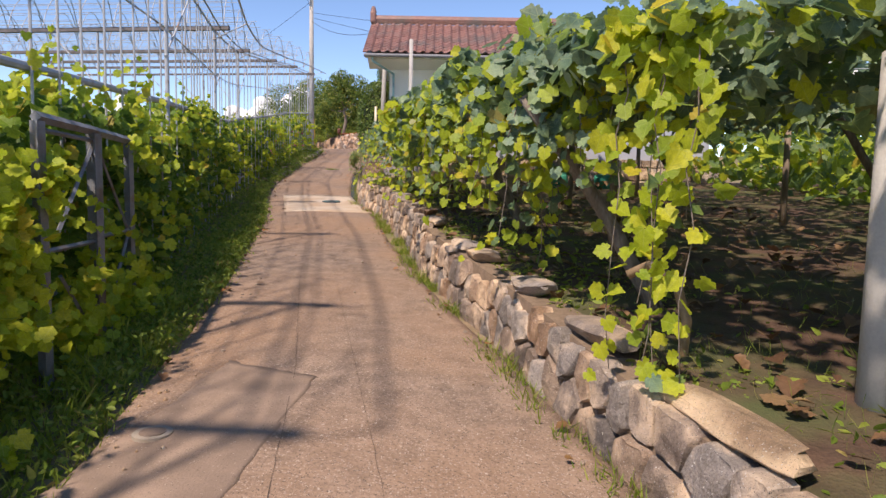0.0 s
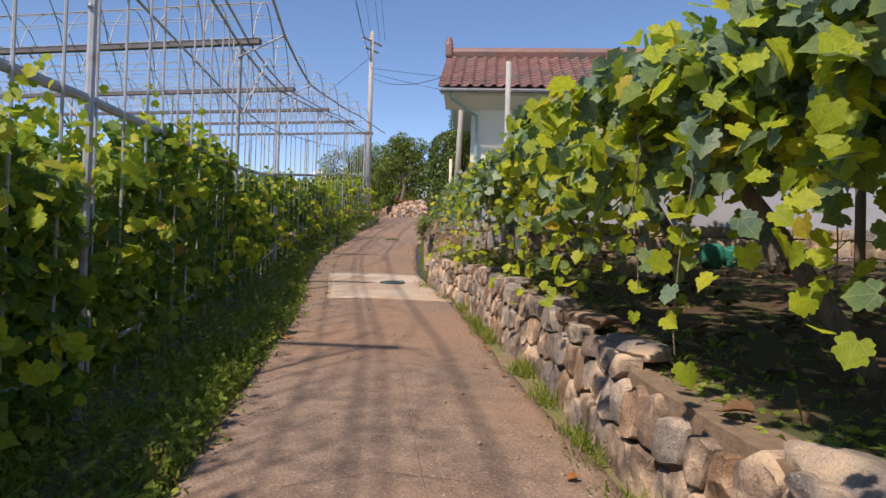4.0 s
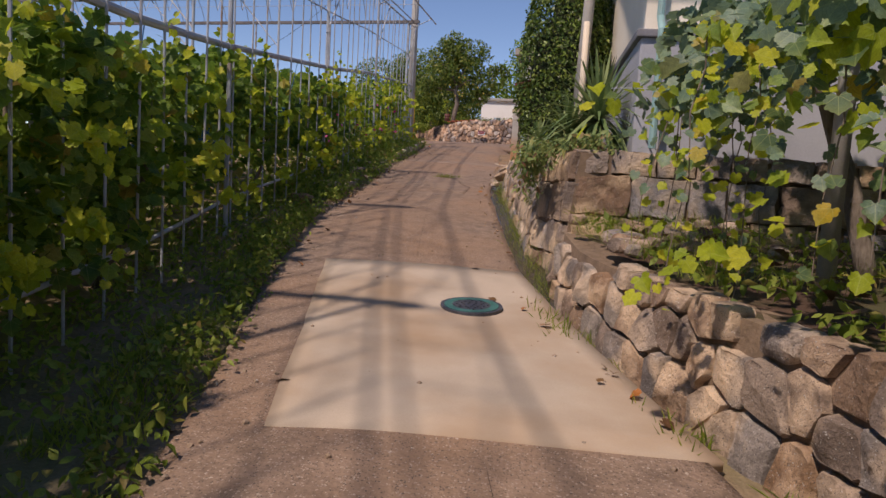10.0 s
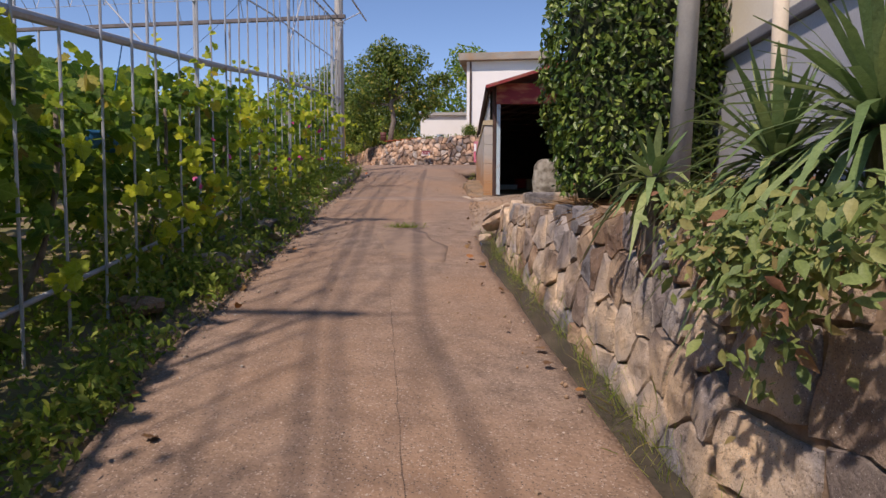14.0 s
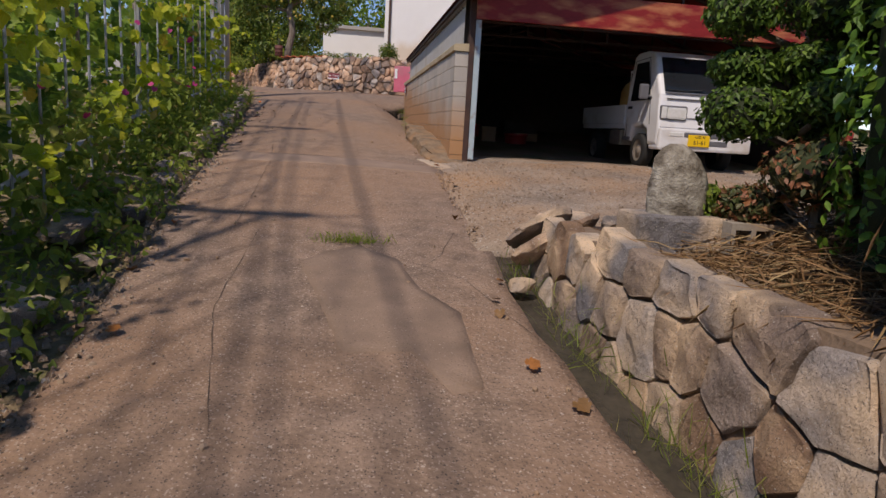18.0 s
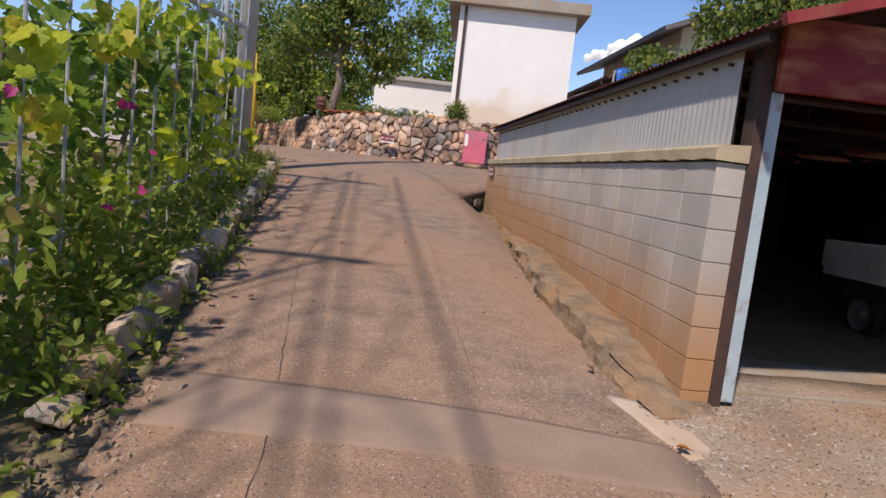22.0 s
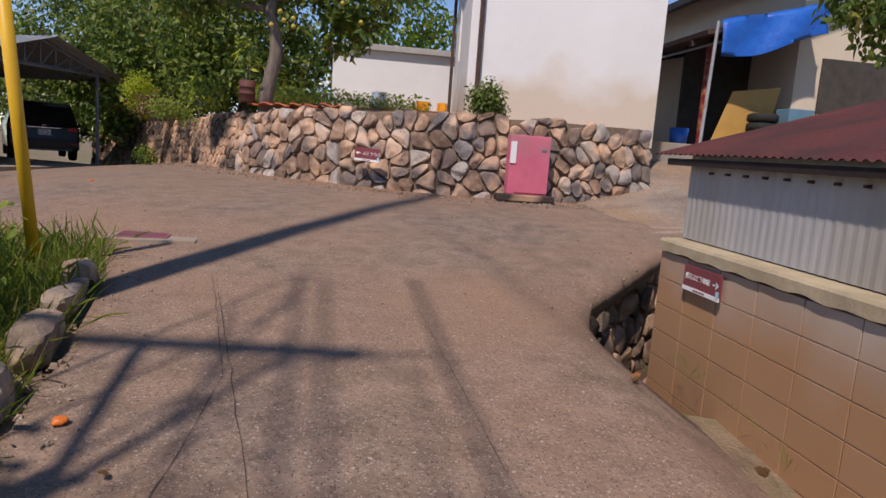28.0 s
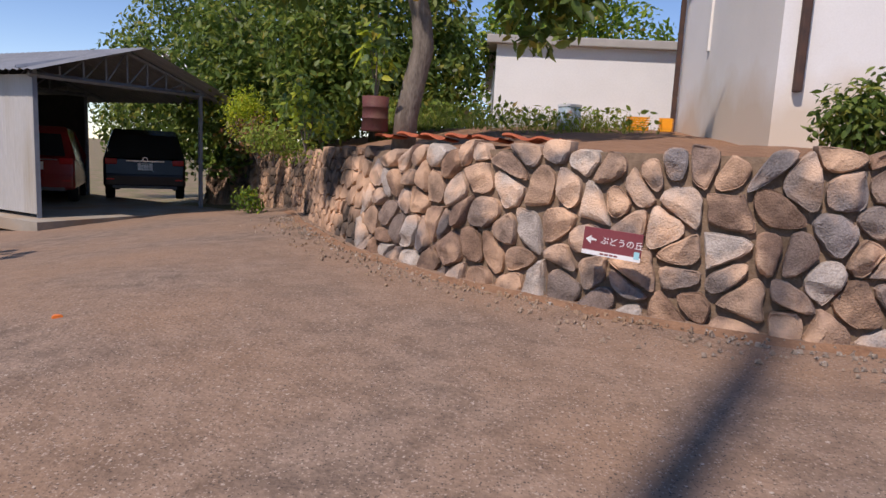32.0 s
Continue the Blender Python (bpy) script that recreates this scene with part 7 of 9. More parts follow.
def column_tree(name, label, at, r, h, n, size, material, taper=0.8):
    t = thing(name, label, "tree", at)
    part("trunk", tube([(0, 0, -0.2), (0, 0, h * 0.6)], 0.09, 8, 0.06), M["bark"], t)
    a = rng.uniform(0, 2 * math.pi, n)
    z = rng.random(n) ** 0.85 * h
    prof = r * (0.78 + 0.28 * np.sin(np.pi * np.clip(z / h * 0.9 + 0.1, 0, 1))) * np.where(z > h * 0.85, np.sqrt(np.clip(1 - ((z - h * 0.85) / (h * 0.16)) ** 2, 0.02, 1)), 1)
    lump = np.array([0.14 * fbm(2.0 * math.cos(q), 2.0 * math.sin(q) + w * 1.4, 3) for q, w in zip(a, z)])
    k = (0.82 + 0.18 * rng.random(n)) + lump
    P = np.stack([prof * k * np.cos(a), prof * k * np.sin(a), z + 0.15], 1)
    O = np.stack([np.cos(a), np.sin(a), 0.3 + 0 * a], 1)
    leaves("foliage", P, size, "oval", M[material], 0.2, O * 0.8, parent=t)
    # dark core again, its colour standing for shade inside the crown
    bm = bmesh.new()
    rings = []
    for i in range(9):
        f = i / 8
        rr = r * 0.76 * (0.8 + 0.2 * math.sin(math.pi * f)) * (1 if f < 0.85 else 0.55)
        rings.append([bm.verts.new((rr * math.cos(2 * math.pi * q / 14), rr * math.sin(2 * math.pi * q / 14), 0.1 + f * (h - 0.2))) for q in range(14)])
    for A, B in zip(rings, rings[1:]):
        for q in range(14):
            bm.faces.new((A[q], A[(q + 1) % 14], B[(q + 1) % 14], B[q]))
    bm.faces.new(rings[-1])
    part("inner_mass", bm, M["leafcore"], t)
    return t


column_tree("camellia_tree", "dense dark green clipped camellia with glossy leaves", (-2.45, 26.05, 3.12), 0.80, 2.85, 13000, 0.066, "hedge")
M["conifer"] = leafmat("conifer_leaf", [(0, (0.06, 0.14, 0.02)), (0.6, (0.12, 0.26, 0.03)), (1, (0.22, 0.38, 0.05))], 0.25)
column_tree("conifer_tree", "bright green clipped conifer beside the house", (-2.15, 27.3, 3.1), 0.55, 4.6, 5200, 0.075, "conifer")

pine = thing("pine_tree", "shaggy light green long-needled pine", "pine", (-1.55, 27.2, 3.1))
part("trunk", tube(curve((0, 0, -0.1), (0.1, 0, 2.4), (0.12, 0, 0), 6), 0.08, 8, 0.03), M["bark"], pine, smooth=True)
P = np.concatenate([ball_points((0.35 * math.cos(2.4 * k), 0.35 * math.sin(2.4 * k), 0.5 + 0.2 * k), (0.5, 0.5, 0.3), 420, 0.3)[0] for k in range(11)])
leaves("needles", P, 0.24, "blade", M["conifer"], 0.2, None, parent=pine)
# yuccas, trailing plants and poles on the house wall
for x, y, n, L, z in ((-2.14, 22.85, 130, 1.02, 3.36), (-2.46, 23.15, 70, 0.70, 3.2), (-2.85, 23.9, 44, 0.45, 3.15)):
    t = thing("yucca", "grey-green yucca with long sword leaves", "yucca", (x, y, z))
    part("stem", tube([(0, 0, -0.3), (0, 0, 0.25)], 0.07, 8, 0.05), M["bark"], t)
    V, F = [], []
    for k in range(n):
        a = 2.399963 * k
        el = radians(85 - 105 * (k / n) ** 0.85)
        ll = L * random.uniform(0.75, 1.1)
        d = Vector((math.cos(a) * math.cos(el), math.sin(a) * math.cos(el), math.sin(el)))
        side = Vector((-math.sin(a), math.cos(a), 0))
        b = len(V)
        for i, w in enumerate((0.015, 0.026, 0.021, 0.002)):
            f = i / 3
            c = d * ll * f + Vector((0, 0, 0.15 - (0.10 + 0.75 * k / n) * ll * f ** 2.2))
            V += [tuple(c - side * w), tuple(c + side * w + Vector((0, 0, 0.003)))]
        for i in range(3):
            F.append((b + 2 * i, b + 2 * i + 1, b + 2 * i + 3, b + 2 * i + 2))
    o = polymesh("sword_leaves", np.array(V), np.array(F), 4, M["yucca"], t)
P, O = [], []
for _ in range(3000):
    y = random.choice((random.gauss(22.15, 0.30), random.gauss(22.3, 0.35), random.gauss(23.7, 0.22)))
    if not 21.4 < y < 24.3:
        continue
    b = float(np.interp(y, [21.4] + [p[1] for p in reversed(W2)], [-2.62] + [p[0] for p in reversed(W2)]))
    hang = abs(random.gauss(0, 0.26)) * max(0.14, 1.05 - abs(y - 22.25) * 1.0)
    top = 3.1
    x = b + 0.2 - 0.30 * (1 if hang > 0.1 else random.random() * -1.5) - 0.02
    P.append((x + random.gauss(0, 0.06), y, top - hang + random.uniform(0, 0.2)))
    O.append((-0.8, -0.2, 0.4))
M["trail"] = leafmat("trailing_leaf", [(0, (0.15, 0.23, 0.08)), (0.6, (0.28, 0.36, 0.12)), (0.88, (0.42, 0.42, 0.16)), (1, (0.36, 0.17, 0.11))], 0.4)
leaves("trailing_plants", P[::2] + P[1::4], 0.068, "oval", M["trail"], 0.3, O[::2] + O[1::4], "trailing leafy plants spilling over the stone wall", "plants", jitter=0.5)
P = []
for _ in range(6500):
    y = random.uniform(24.4, 28.7)
    b = float(np.interp(y, [p[1] for p in reversed(W2)], [p[0] for p in reversed(W2)]))
    d = 2.4 * random.random() ** 1.3
    P.append((b + 0.33 + d, y, 3.07 + 0.28 * min(1.0, max(0.0, (d - 0.1) / 1.1)) + random.random() * 0.08))
M["straw"] = leafmat("dry_straw", [(0, (0.20, 0.11, 0.05)), (0.6, (0.34, 0.20, 0.10)), (1, (0.42, 0.30, 0.16))], 0.1)
leaves("dry_straw", P, 0.26, "reed", M["straw"], 1.5, None, "brown dry pine needles and straw on the bank", "straw", jitter=0.5, flat=True)
tagged(link_bm("wooden_pole", tube([(-2.30, 25.2, 3.0), (-2.12, 25.2, 8.2)], 0.095, 12, 0.07), M["pole"], smooth=True), "pale grey weathered leaning pole", "pole")
tagged(link_bm("vent_pipe", tube([(-2.33, 23.45, 3.0), (-2.33, 23.45, 4.85)], 0.04, 12), M["cream"], smooth=True), "cream plastic vent pipe with cap", "pipe")

# valve box, bottles and bits in the vineyard
vb = thing("concrete_box", "low mossy concrete box with a lid", "concrete box", (1.35, 16.4, soil_r(16.4)))
part("body", boxm(-0.4, 0.4, -0.35, 0.35, -0.1, 0.34, bevel=0.02), M["cement"], vb)
part("lid", boxm(-0.43, 0.43, -0.38, 0.38, 0.34, 0.42, bevel=0.02), M["cement"], vb)
M["netgreen"] = mat("green_net", (0.01, 0.16, 0.11), (0.02, 0.24, 0.17), 20, 0.6, 0.4, 80)
for x, y, r in ((3.1, 18.6, 0.28), (3.5, 18.7, 0.24), (4.4, 17.9, 0.3)):
    rock("net_bundle", (x, y, soil_r(y) + 0.2), (r * 1.6, r, r * 1.8), int(x * 9), "netgreen", 0, "crumpled bundle of green netting", "net", sharp=0.5)
hose = [(1.62, 4.3, soil_r(4.3) - 0.2), (1.66, 4.32, soil_r(4.3) + 0.25), (1.60, 4.4, soil_r(4.3) + 0.52), (1.45, 4.5, soil_r(4.3) + 0.6), (1.32, 4.55, soil_r(4.3) + 0.52)]
M["netblue"] = mat("blue_net", (0.01, 0.10, 0.26), (0.02, 0.16, 0.36), 20, 0.6, 0.4, 80)
for y, h, r in ((17.2, 1.15, 0.16), (20.1, 1.3, 0.14), (22.6, 1.25, 0.13), (26.0, 1.5, 0.15), (28.2, 1.55, 0.13)):
    x = frame_x(y) - 0.62
    nb = thing("net_roll", "rolled blue bird net tied to the pipe frame", "net", (x, y, road_z(y) + h))
    part("roll", tube([(0, -0.3, 0.0), (0.02, -0.1, 0.03), (0, 0.1, -0.02), (0.01, 0.3, 0.0)], r * 0.6, 9, r * 0.4), M["netblue"], nb)
    part("cord", tube([(0, 0.0, 0), (0.1, 0.0, 0.4), (0.2, 0, 0.5 + 2.42 - h - 0.5)], 0.006, 5), M["netblue"], nb)
M["hose"] = mat("brown_corrugated_hose", (0.20, 0.13, 0.07), (0.28, 0.19, 0.11), 20, 0.6, 0.3, 90)
tagged(link_bm("corrugated_hose", tube(hose, 0.035, 10), M["hose"], smooth=True), "bent brown corrugated drain hose", "hose")

M["persimmon"] = mat("ripe_persimmon", (0.62, 0.12, 0.02), (0.70, 0.20, 0.03), 8, 0.4, 0.1)
for x, y in ((-7.22, 41.33), (-9.37, 47.75)):
    rock("fallen_fruit", (x, y, ground_z(x, y) + 0.045), (0.07, 0.055, 0.035), int(x * 10), "persimmon", 20, "squashed orange persimmon on the asphalt", "fruit", "fallen fruit", sharp=0.3)

# ---------------------------------------------------------------- roof tiles of the house
def tile_mesh():
    bm = bmesh.new()
    w, L = 0.285, 0.33
    prof = [(-0.5, 0.0), (-0.36, -0.012), (-0.18, -0.012), (0.0, 0.0), (0.14, 0.035), (0.3, 0.05), (0.44, 0.035), (0.54, 0.004)]
    rows = []
    for yy, zz in ((0, 0.018), (0, 0.042), (L, 0.022)):
        rows.append([bm.verts.new((a * w, yy, b + zz)) for a, b in prof])
    for A, B in zip(rows, rows[1:]):
        for i in range(len(prof) - 1):
            bm.faces.new((A[i], A[i + 1], B[i + 1], B[i]))
    me = bpy.data.meshes.new("roof_tile")
    bm.to_mesh(me)
    bm.free()
    me.materials.append(M["tile"])
    return me


tm = tile_mesh()
slope = math.atan2(RZ - EZ, RYC - 21.5)
SL = math.hypot(RZ - EZ, RYC - 21.5)
nr = int(SL / 0.27)
for r in range(nr):
    for c in range(20):
        d = 0.27 * r - 0.06
        o = new("roof_tile", tm)
        o.parent = house
        o.matrix_local = pose(-2.42 + 0.285 * c, 21.5 + d * math.cos(slope), EZ + d * math.sin(slope), math.degrees(slope), 0, 0)
bm = bmesh.new()
for r in range(nr):
    for c in range(20, 41):
        d = 0.27 * r - 0.06
        m = pose(-2.42 + 0.285 * c, 21.5 + d * math.cos(slope), EZ + d * math.sin(slope), math.degrees(slope), 0, 0)
        k = len(bm.verts)
        bm.from_mesh(tm)
        bm.verts.ensure_lookup_table()
        bmesh.ops.transform(bm, matrix=m, verts=bm.verts[k:])
o = part("tile_rows", bm, M["tile"], house)
o["kind"] = "stuff"


# ---------------------------------------------------------------- vehicles
M["carwhite"] = mat("white_car_paint", (0.72, 0.72, 0.72), (0.76, 0.76, 0.76), 2, 0.25, 0.0, spec=0.6, c3=(0.55, 0.5, 0.44), amount3=0.15, scale3=1.5)
M["carblack"] = mat("black_car_paint", (0.012, 0.013, 0.015), (0.02, 0.02, 0.022), 2, 0.22, 0.0, spec=0.3)
M["carred"] = mat("dark_red_car_paint", (0.20, 0.015, 0.015), (0.26, 0.02, 0.02), 2, 0.2, 0.0, spec=0.7)
M["glass"] = mat("dark_car_glass", (0.012, 0.015, 0.018), (0.018, 0.022, 0.026), 2, 0.08, 0.0, spec=0.45)
M["chrome"] = mat("chrome", (0.7, 0.7, 0.72), (0.75, 0.75, 0.76), 2, 0.15, 0.0, metal=1.0)
M["lamp"] = mat("headlamp_glass", (0.62, 0.62, 0.58), (0.72, 0.72, 0.7), 25, 0.12, 0.0, spec=0.8)
M["orange"] = mat("orange_lamp", (0.7, 0.25, 0.03), (0.75, 0.3, 0.04), 25, 0.2, 0.0)
M["taillamp"] = mat("red_lamp", (0.45, 0.01, 0.01), (0.5, 0.02, 0.02), 25, 0.2, 0.0)
M["plateyellow"] = mat("yellow_plate", (0.80, 0.50, 0.01), (0.84, 0.54, 0.02), 3, 0.4, 0.0)
M["plategrey"] = mat("grey_trim", (0.10, 0.10, 0.11), (0.14, 0.14, 0.15), 5, 0.6, 0.1)
M["rim"] = mat("steel_wheel", (0.24, 0.20, 0.165), (0.36, 0.32, 0.28), 12, 0.45, 0.1, metal=0.4)


def prism(profile, x0, x1, bevel=0.0, squeeze=None):
    """A side profile (y, z) drawn out across x. squeeze(z): how far the sides lean in."""
    bm = bmesh.new()
    A = [bm.verts.new((x0 + (squeeze(z) if squeeze else 0), y, z)) for y, z in profile]
    B = [bm.verts.new((x1 - (squeeze(z) if squeeze else 0), y, z)) for y, z in profile]
    n = len(profile)
    fa, fb = bm.faces.new(A[::-1]), bm.faces.new(B)
    for i in range(n):
        bm.faces.new((A[i], A[(i + 1) % n], B[(i + 1) % n], B[i]))
    bmesh.ops.recalc_face_normals(bm, faces=bm.faces)
    if bevel:
        es = [e for e in bm.edges if len(e.link_faces) == 2 and (fa in e.link_faces or fb in e.link_faces)]
        bmesh.ops.bevel(bm, geom=es, offset=bevel, segments=3, affect="EDGES", profile=0.5)
    return bm


def ring_y(bm, profile, seg=28):
    """A wheel shape: (x, radius) pairs turned about the x axis."""
    rings = [[bm.verts.new((x, r * math.cos(2 * math.pi * k / seg), r * math.sin(2 * math.pi * k / seg))) for k in range(seg)] for x, r in profile]
    for a, b in zip(rings, rings[1:]):
        for k in range(seg):
            bm.faces.new((a[k], a[(k + 1) % seg], b[(k + 1) % seg], b[k]))
    return rings


def wheel(parent, x, y, r, w, side):
    bm = bmesh.new()
    h = w / 2
    ring_y(bm, [(-h, r * 0.62), (-h, r * 0.93), (-h * 0.7, r), (h * 0.7, r), (h, r * 0.93), (h, r * 0.62)])
    bmesh.ops.translate(bm, verts=bm.verts, vec=(x, y, r))
    wh = part("wheel", bm, M["black"], parent, "black rubber tyre", True)
    bm = bmesh.new()
    q = side * h
    rg = ring_y(bm, [(q * 0.9, r * 0.63), (q * 0.95, r * 0.58), (q * 0.55, r * 0.5), (q * 0.65, r * 0.25), (q * 0.95, r * 0.2), (q * 1.0, r * 0.02)])
    bmesh.ops.translate(bm, verts=bm.verts, vec=(x, y, r))
    part("rim", bm, M["rim"], wh, "dull steel wheel rim", True)


def text_part(name, body, size, material, parent, m, align="CENTER"):
    cu = bpy.data.curves.new(name, "FONT")
    cu.body, cu.size, cu.align_x, cu.align_y, cu.extrude = body, size, align, "CENTER", 0.0008
    tmp = bpy.data.objects.new(name, cu)
    scene.collection.objects.link(tmp)
    bpy.context.view_layer.update()
    me = bpy.data.meshes.new_from_object(tmp.evaluated_get(bpy.context.evaluated_depsgraph_get()))
    bpy.data.objects.remove(tmp)
    me.materials.clear()
    me.materials.append(material)
    o = new(name, me)
    o.parent = parent
    o.matrix_local = m
    return o


truck = thing("mini_truck", "white cab-over mini truck parked half under the roof", "truck", (0, 0, 0))
cabp = [(0.02, 0.36), (0.0, 0.60), (0.03, 0.85), (0.08, 1.10), (0.29, 1.42), (0.45, 1.66), (0.56, 1.74), (0.80, 1.775), (1.10, 1.775), (1.22, 1.72), (1.24, 1.2), (1.24, 0.42), (0.98, 0.40), (0.90, 0.62), (0.62, 0.66), (0.40, 0.58), (0.33, 0.36)]
part("cab", prism(cabp, -0.735, 0.735, 0.05, lambda z: 0.09 * max(0, z - 0.98)), M["carwhite"], truck, "white painted cab")
ws = [(0.10, 1.135), (0.29, 1.425), (0.437, 1.645), (0.447, 1.64), (0.30, 1.42), (0.11, 1.13)]
part("windscreen", prism([(y - 0.012, z + 0.008) for y, z in ws[:3]] + [(y + 0.02, z - 0.01) for y, z in ws[3:]], -0.655, 0.655, 0, lambda z: 0.10 * max(0, z - 1.0)), M["glass"], truck, "dark windscreen")
for sx in (-1, 1):
    bm = prism([(0.36, 1.02), (0.50, 1.30), (0.64, 1.60), (1.05, 1.60), (1.05, 1.02)], sx * 0.742 - 0.008, sx * 0.742 + 0.008)
    bmesh.ops.transform(bm, matrix=Matrix.Translation((-sx * 0.004, 0, 0)), verts=bm.verts)
    for v in bm.verts:
        v.co.x -= sx * 0.09 * max(0, v.co.z - 0.98)
    part("side_window", bm, M["glass"], truck)
    for ya, za, yb, zb_ in ((0.34, 0.99, 0.30, 0.66), (1.13, 0.46, 1.13, 1.64), (0.34, 0.99, 0.62, 1.66), (0.62, 1.66, 1.13, 1.64)):
        q = lambda y, z: (sx * (0.738 - 0.09 * max(0, z - 0.98)), y, z)
        part("door_seam", tube([q(ya, za), q(yb, zb_)], 0.005, 5), M["black"], truck)
    part("sill_trim", boxm(sx * 0.733 - 0.01, sx * 0.733 + 0.01, 0.98, 1.24, 0.42, 0.47, bevel=0.004), M["plategrey"], truck)
    hl = part("headlight", boxm(sx * 0.51 - 0.205, sx * 0.51 + 0.205, -0.004, 0.07, 0.725, 0.935, bevel=0.03), M["plategrey"], truck)
    part("lens", boxm(sx * 0.475 - 0.145, sx * 0.475 + 0.145, -0.014, 0.01, 0.745, 0.915, bevel=0.025), M["lamp"], hl)
    part("indicator", boxm(sx * 0.665 - 0.04, sx * 0.665 + 0.04, -0.012, 0.03, 0.745, 0.915, bevel=0.015), M["lamp"], hl)
    part("fog_lamp", boxm(sx * 0.46 - 0.1, sx * 0.46 + 0.1, -0.048, -0.02, 0.50, 0.56, bevel=0.01), M["lamp"], truck)
    bm = boxm(sx * 0.86 - 0.07, sx * 0.86 + 0.07, 0.30, 0.36, 1.02, 1.24, bevel=0.025)
    tube_into(bm, [(sx * 0.72, 0.34, 1.06), (sx * 0.82, 0.33, 1.08)], 0.015, 6)
    part("mirror", bm, M["plategrey"], truck, "black wing mirror")
    part("wiper", tube([(sx * 0.35 - 0.25, 0.075, 1.16), (sx * 0.35 + 0.02, 0.085, 1.15), (sx * 0.35 + 0.28, 0.08, 1.18)], 0.009, 6), M["black"], truck)
    part("door_handle", boxm(sx * 0.74 - 0.012, sx * 0.74 + 0.012, 0.98, 1.1, 0.9, 0.94, bevel=0.005), M["black"], truck)
    for yy in (0.68, 2.58):
        wheel(truck, sx * 0.64, yy, 0.265, 0.16, sx)
part("bumper", boxm(-0.72, 0.72, -0.04, 0.30, 0.30, 0.62, bevel=0.035), M["carwhite"], truck, "white front bumper")
part("grille", boxm(-0.34, 0.34, -0.05, -0.02, 0.50, 0.565, bevel=0.008), M["plategrey"], truck)
part("lower_grille", boxm(-0.1, 0.34, -0.05, -0.02, 0.39, 0.46, bevel=0.008), M["plategrey"], truck)
part("trim_line", boxm(-0.36, 0.36, 0.004, 0.03, 0.765, 0.773), M["plategrey"], truck)
part("bonnet_seam", boxm(-0.62, 0.62, 0.036, 0.075, 1.035, 1.041), M["plategrey"], truck)
part("cowl", boxm(-0.64, 0.64, 0.06, 0.12, 1.10, 1.128, bevel=0.008), M["plategrey"], truck, "black windscreen cowl")
part("bumper_seam", boxm(-0.70, 0.70, -0.012, 0.05, 0.618, 0.626), M["plategrey"], truck)
part("badge", disc(0.03, 0.045, 0.0, 20), M["chrome"], truck).matrix_local = pose(0.05, 0.026, 0.87, 80, 0, 0)
for k in range(5):
    part("lettering_bar", boxm(-0.06 + 0.045 * k, -0.03 + 0.045 * k, 0.006, 0.022, 0.80, 0.825), M["chrome"], truck)
pl = part("number_plate", boxm(-0.28, 0.05, -0.065, -0.045, 0.37, 0.535, bevel=0.004), M["plateyellow"], truck, "yellow number plate")
text_part("plate_region", "山梨 40", 0.05, M["black"], pl, pose(-0.10, -0.0662, 0.505, 90, 0, 0))
text_part("plate_number", "61-61", 0.085, M["black"], pl, pose(-0.10, -0.0662, 0.425, 90, 0, 0))
part("bed_floor", boxm(-0.70, 0.70, 1.30, 3.26, 0.60, 0.68, bevel=0.01), M["carwhite"], truck)
part("chassis", boxm(-0.45, 0.45, 0.5, 3.2, 0.36, 0.60), M["plategrey"], truck)
for x0, x1, y0, y1 in ((-0.72, -0.69, 1.30, 3.28), (0.69, 0.72, 1.30, 3.28), (-0.69, 0.69, 3.25, 3.28), (-0.69, 0.69, 1.30, 1.33)):
    part("drop_side", boxm(x0, x1, y0, y1, 0.68, 0.98, bevel=0.008), M["carwhite"], truck)
part("head_board", tube([(-0.66, 1.32, 0.9), (-0.66, 1.32, 1.5), (0.66, 1.32, 1.5), (0.66, 1.32, 0.9)], 0.02, 8), M["carwhite"], truck)
part("side_tank", boxm(-0.68, -0.46, 1.5, 1.95, 0.33, 0.58, bevel=0.03), M["rim"], truck, "steel side tank")
M["sack"] = mat("ochre_woven_sack", (0.36, 0.20, 0.06), (0.46, 0.28, 0.10), 6, 0.85, 0.4, 60)
truck2 = copy_thing(truck, pose(0.75, 59.6, 6.1, 0, 0, -90))
tagged(truck2, "white mini truck parked under the lean-to roof", "truck")
truck.matrix_world = pose(0.14, 33.70, 3.37, 0, 0, 0)
rock("sack", (-0.2, 35.35, 4.40), (0.55, 0.5, 0.75), 77, "sack", 10, "full ochre sack standing on the truck bed", "sack", sharp=0.15)
M["canred"] = mat("red_enamel", (0.35, 0.02, 0.02), (0.42, 0.03, 0.03), 5, 0.4, 0.1)
M["card"] = mat("brown_cardboard", (0.32, 0.22, 0.13), (0.40, 0.28, 0.17), 4, 0.85, 0.2)
for x, y, r, h in ((-1.55, 38.3, 0.24, 0.38), (-2.3, 39.6, 0.22, 0.55)):
    can = thing("red_tub", "red plastic tub on the garage floor", "tub", (x, y, FL))
    part("body", tube([(0, 0, 0), (0, 0, h)], r * 0.85, 16, r), M["canred"], can, smooth=True)
    part("rim", tube([(0, 0, h - 0.01), (0, 0, h + 0.03)], r * 1.05, 16), M["canred"], can)
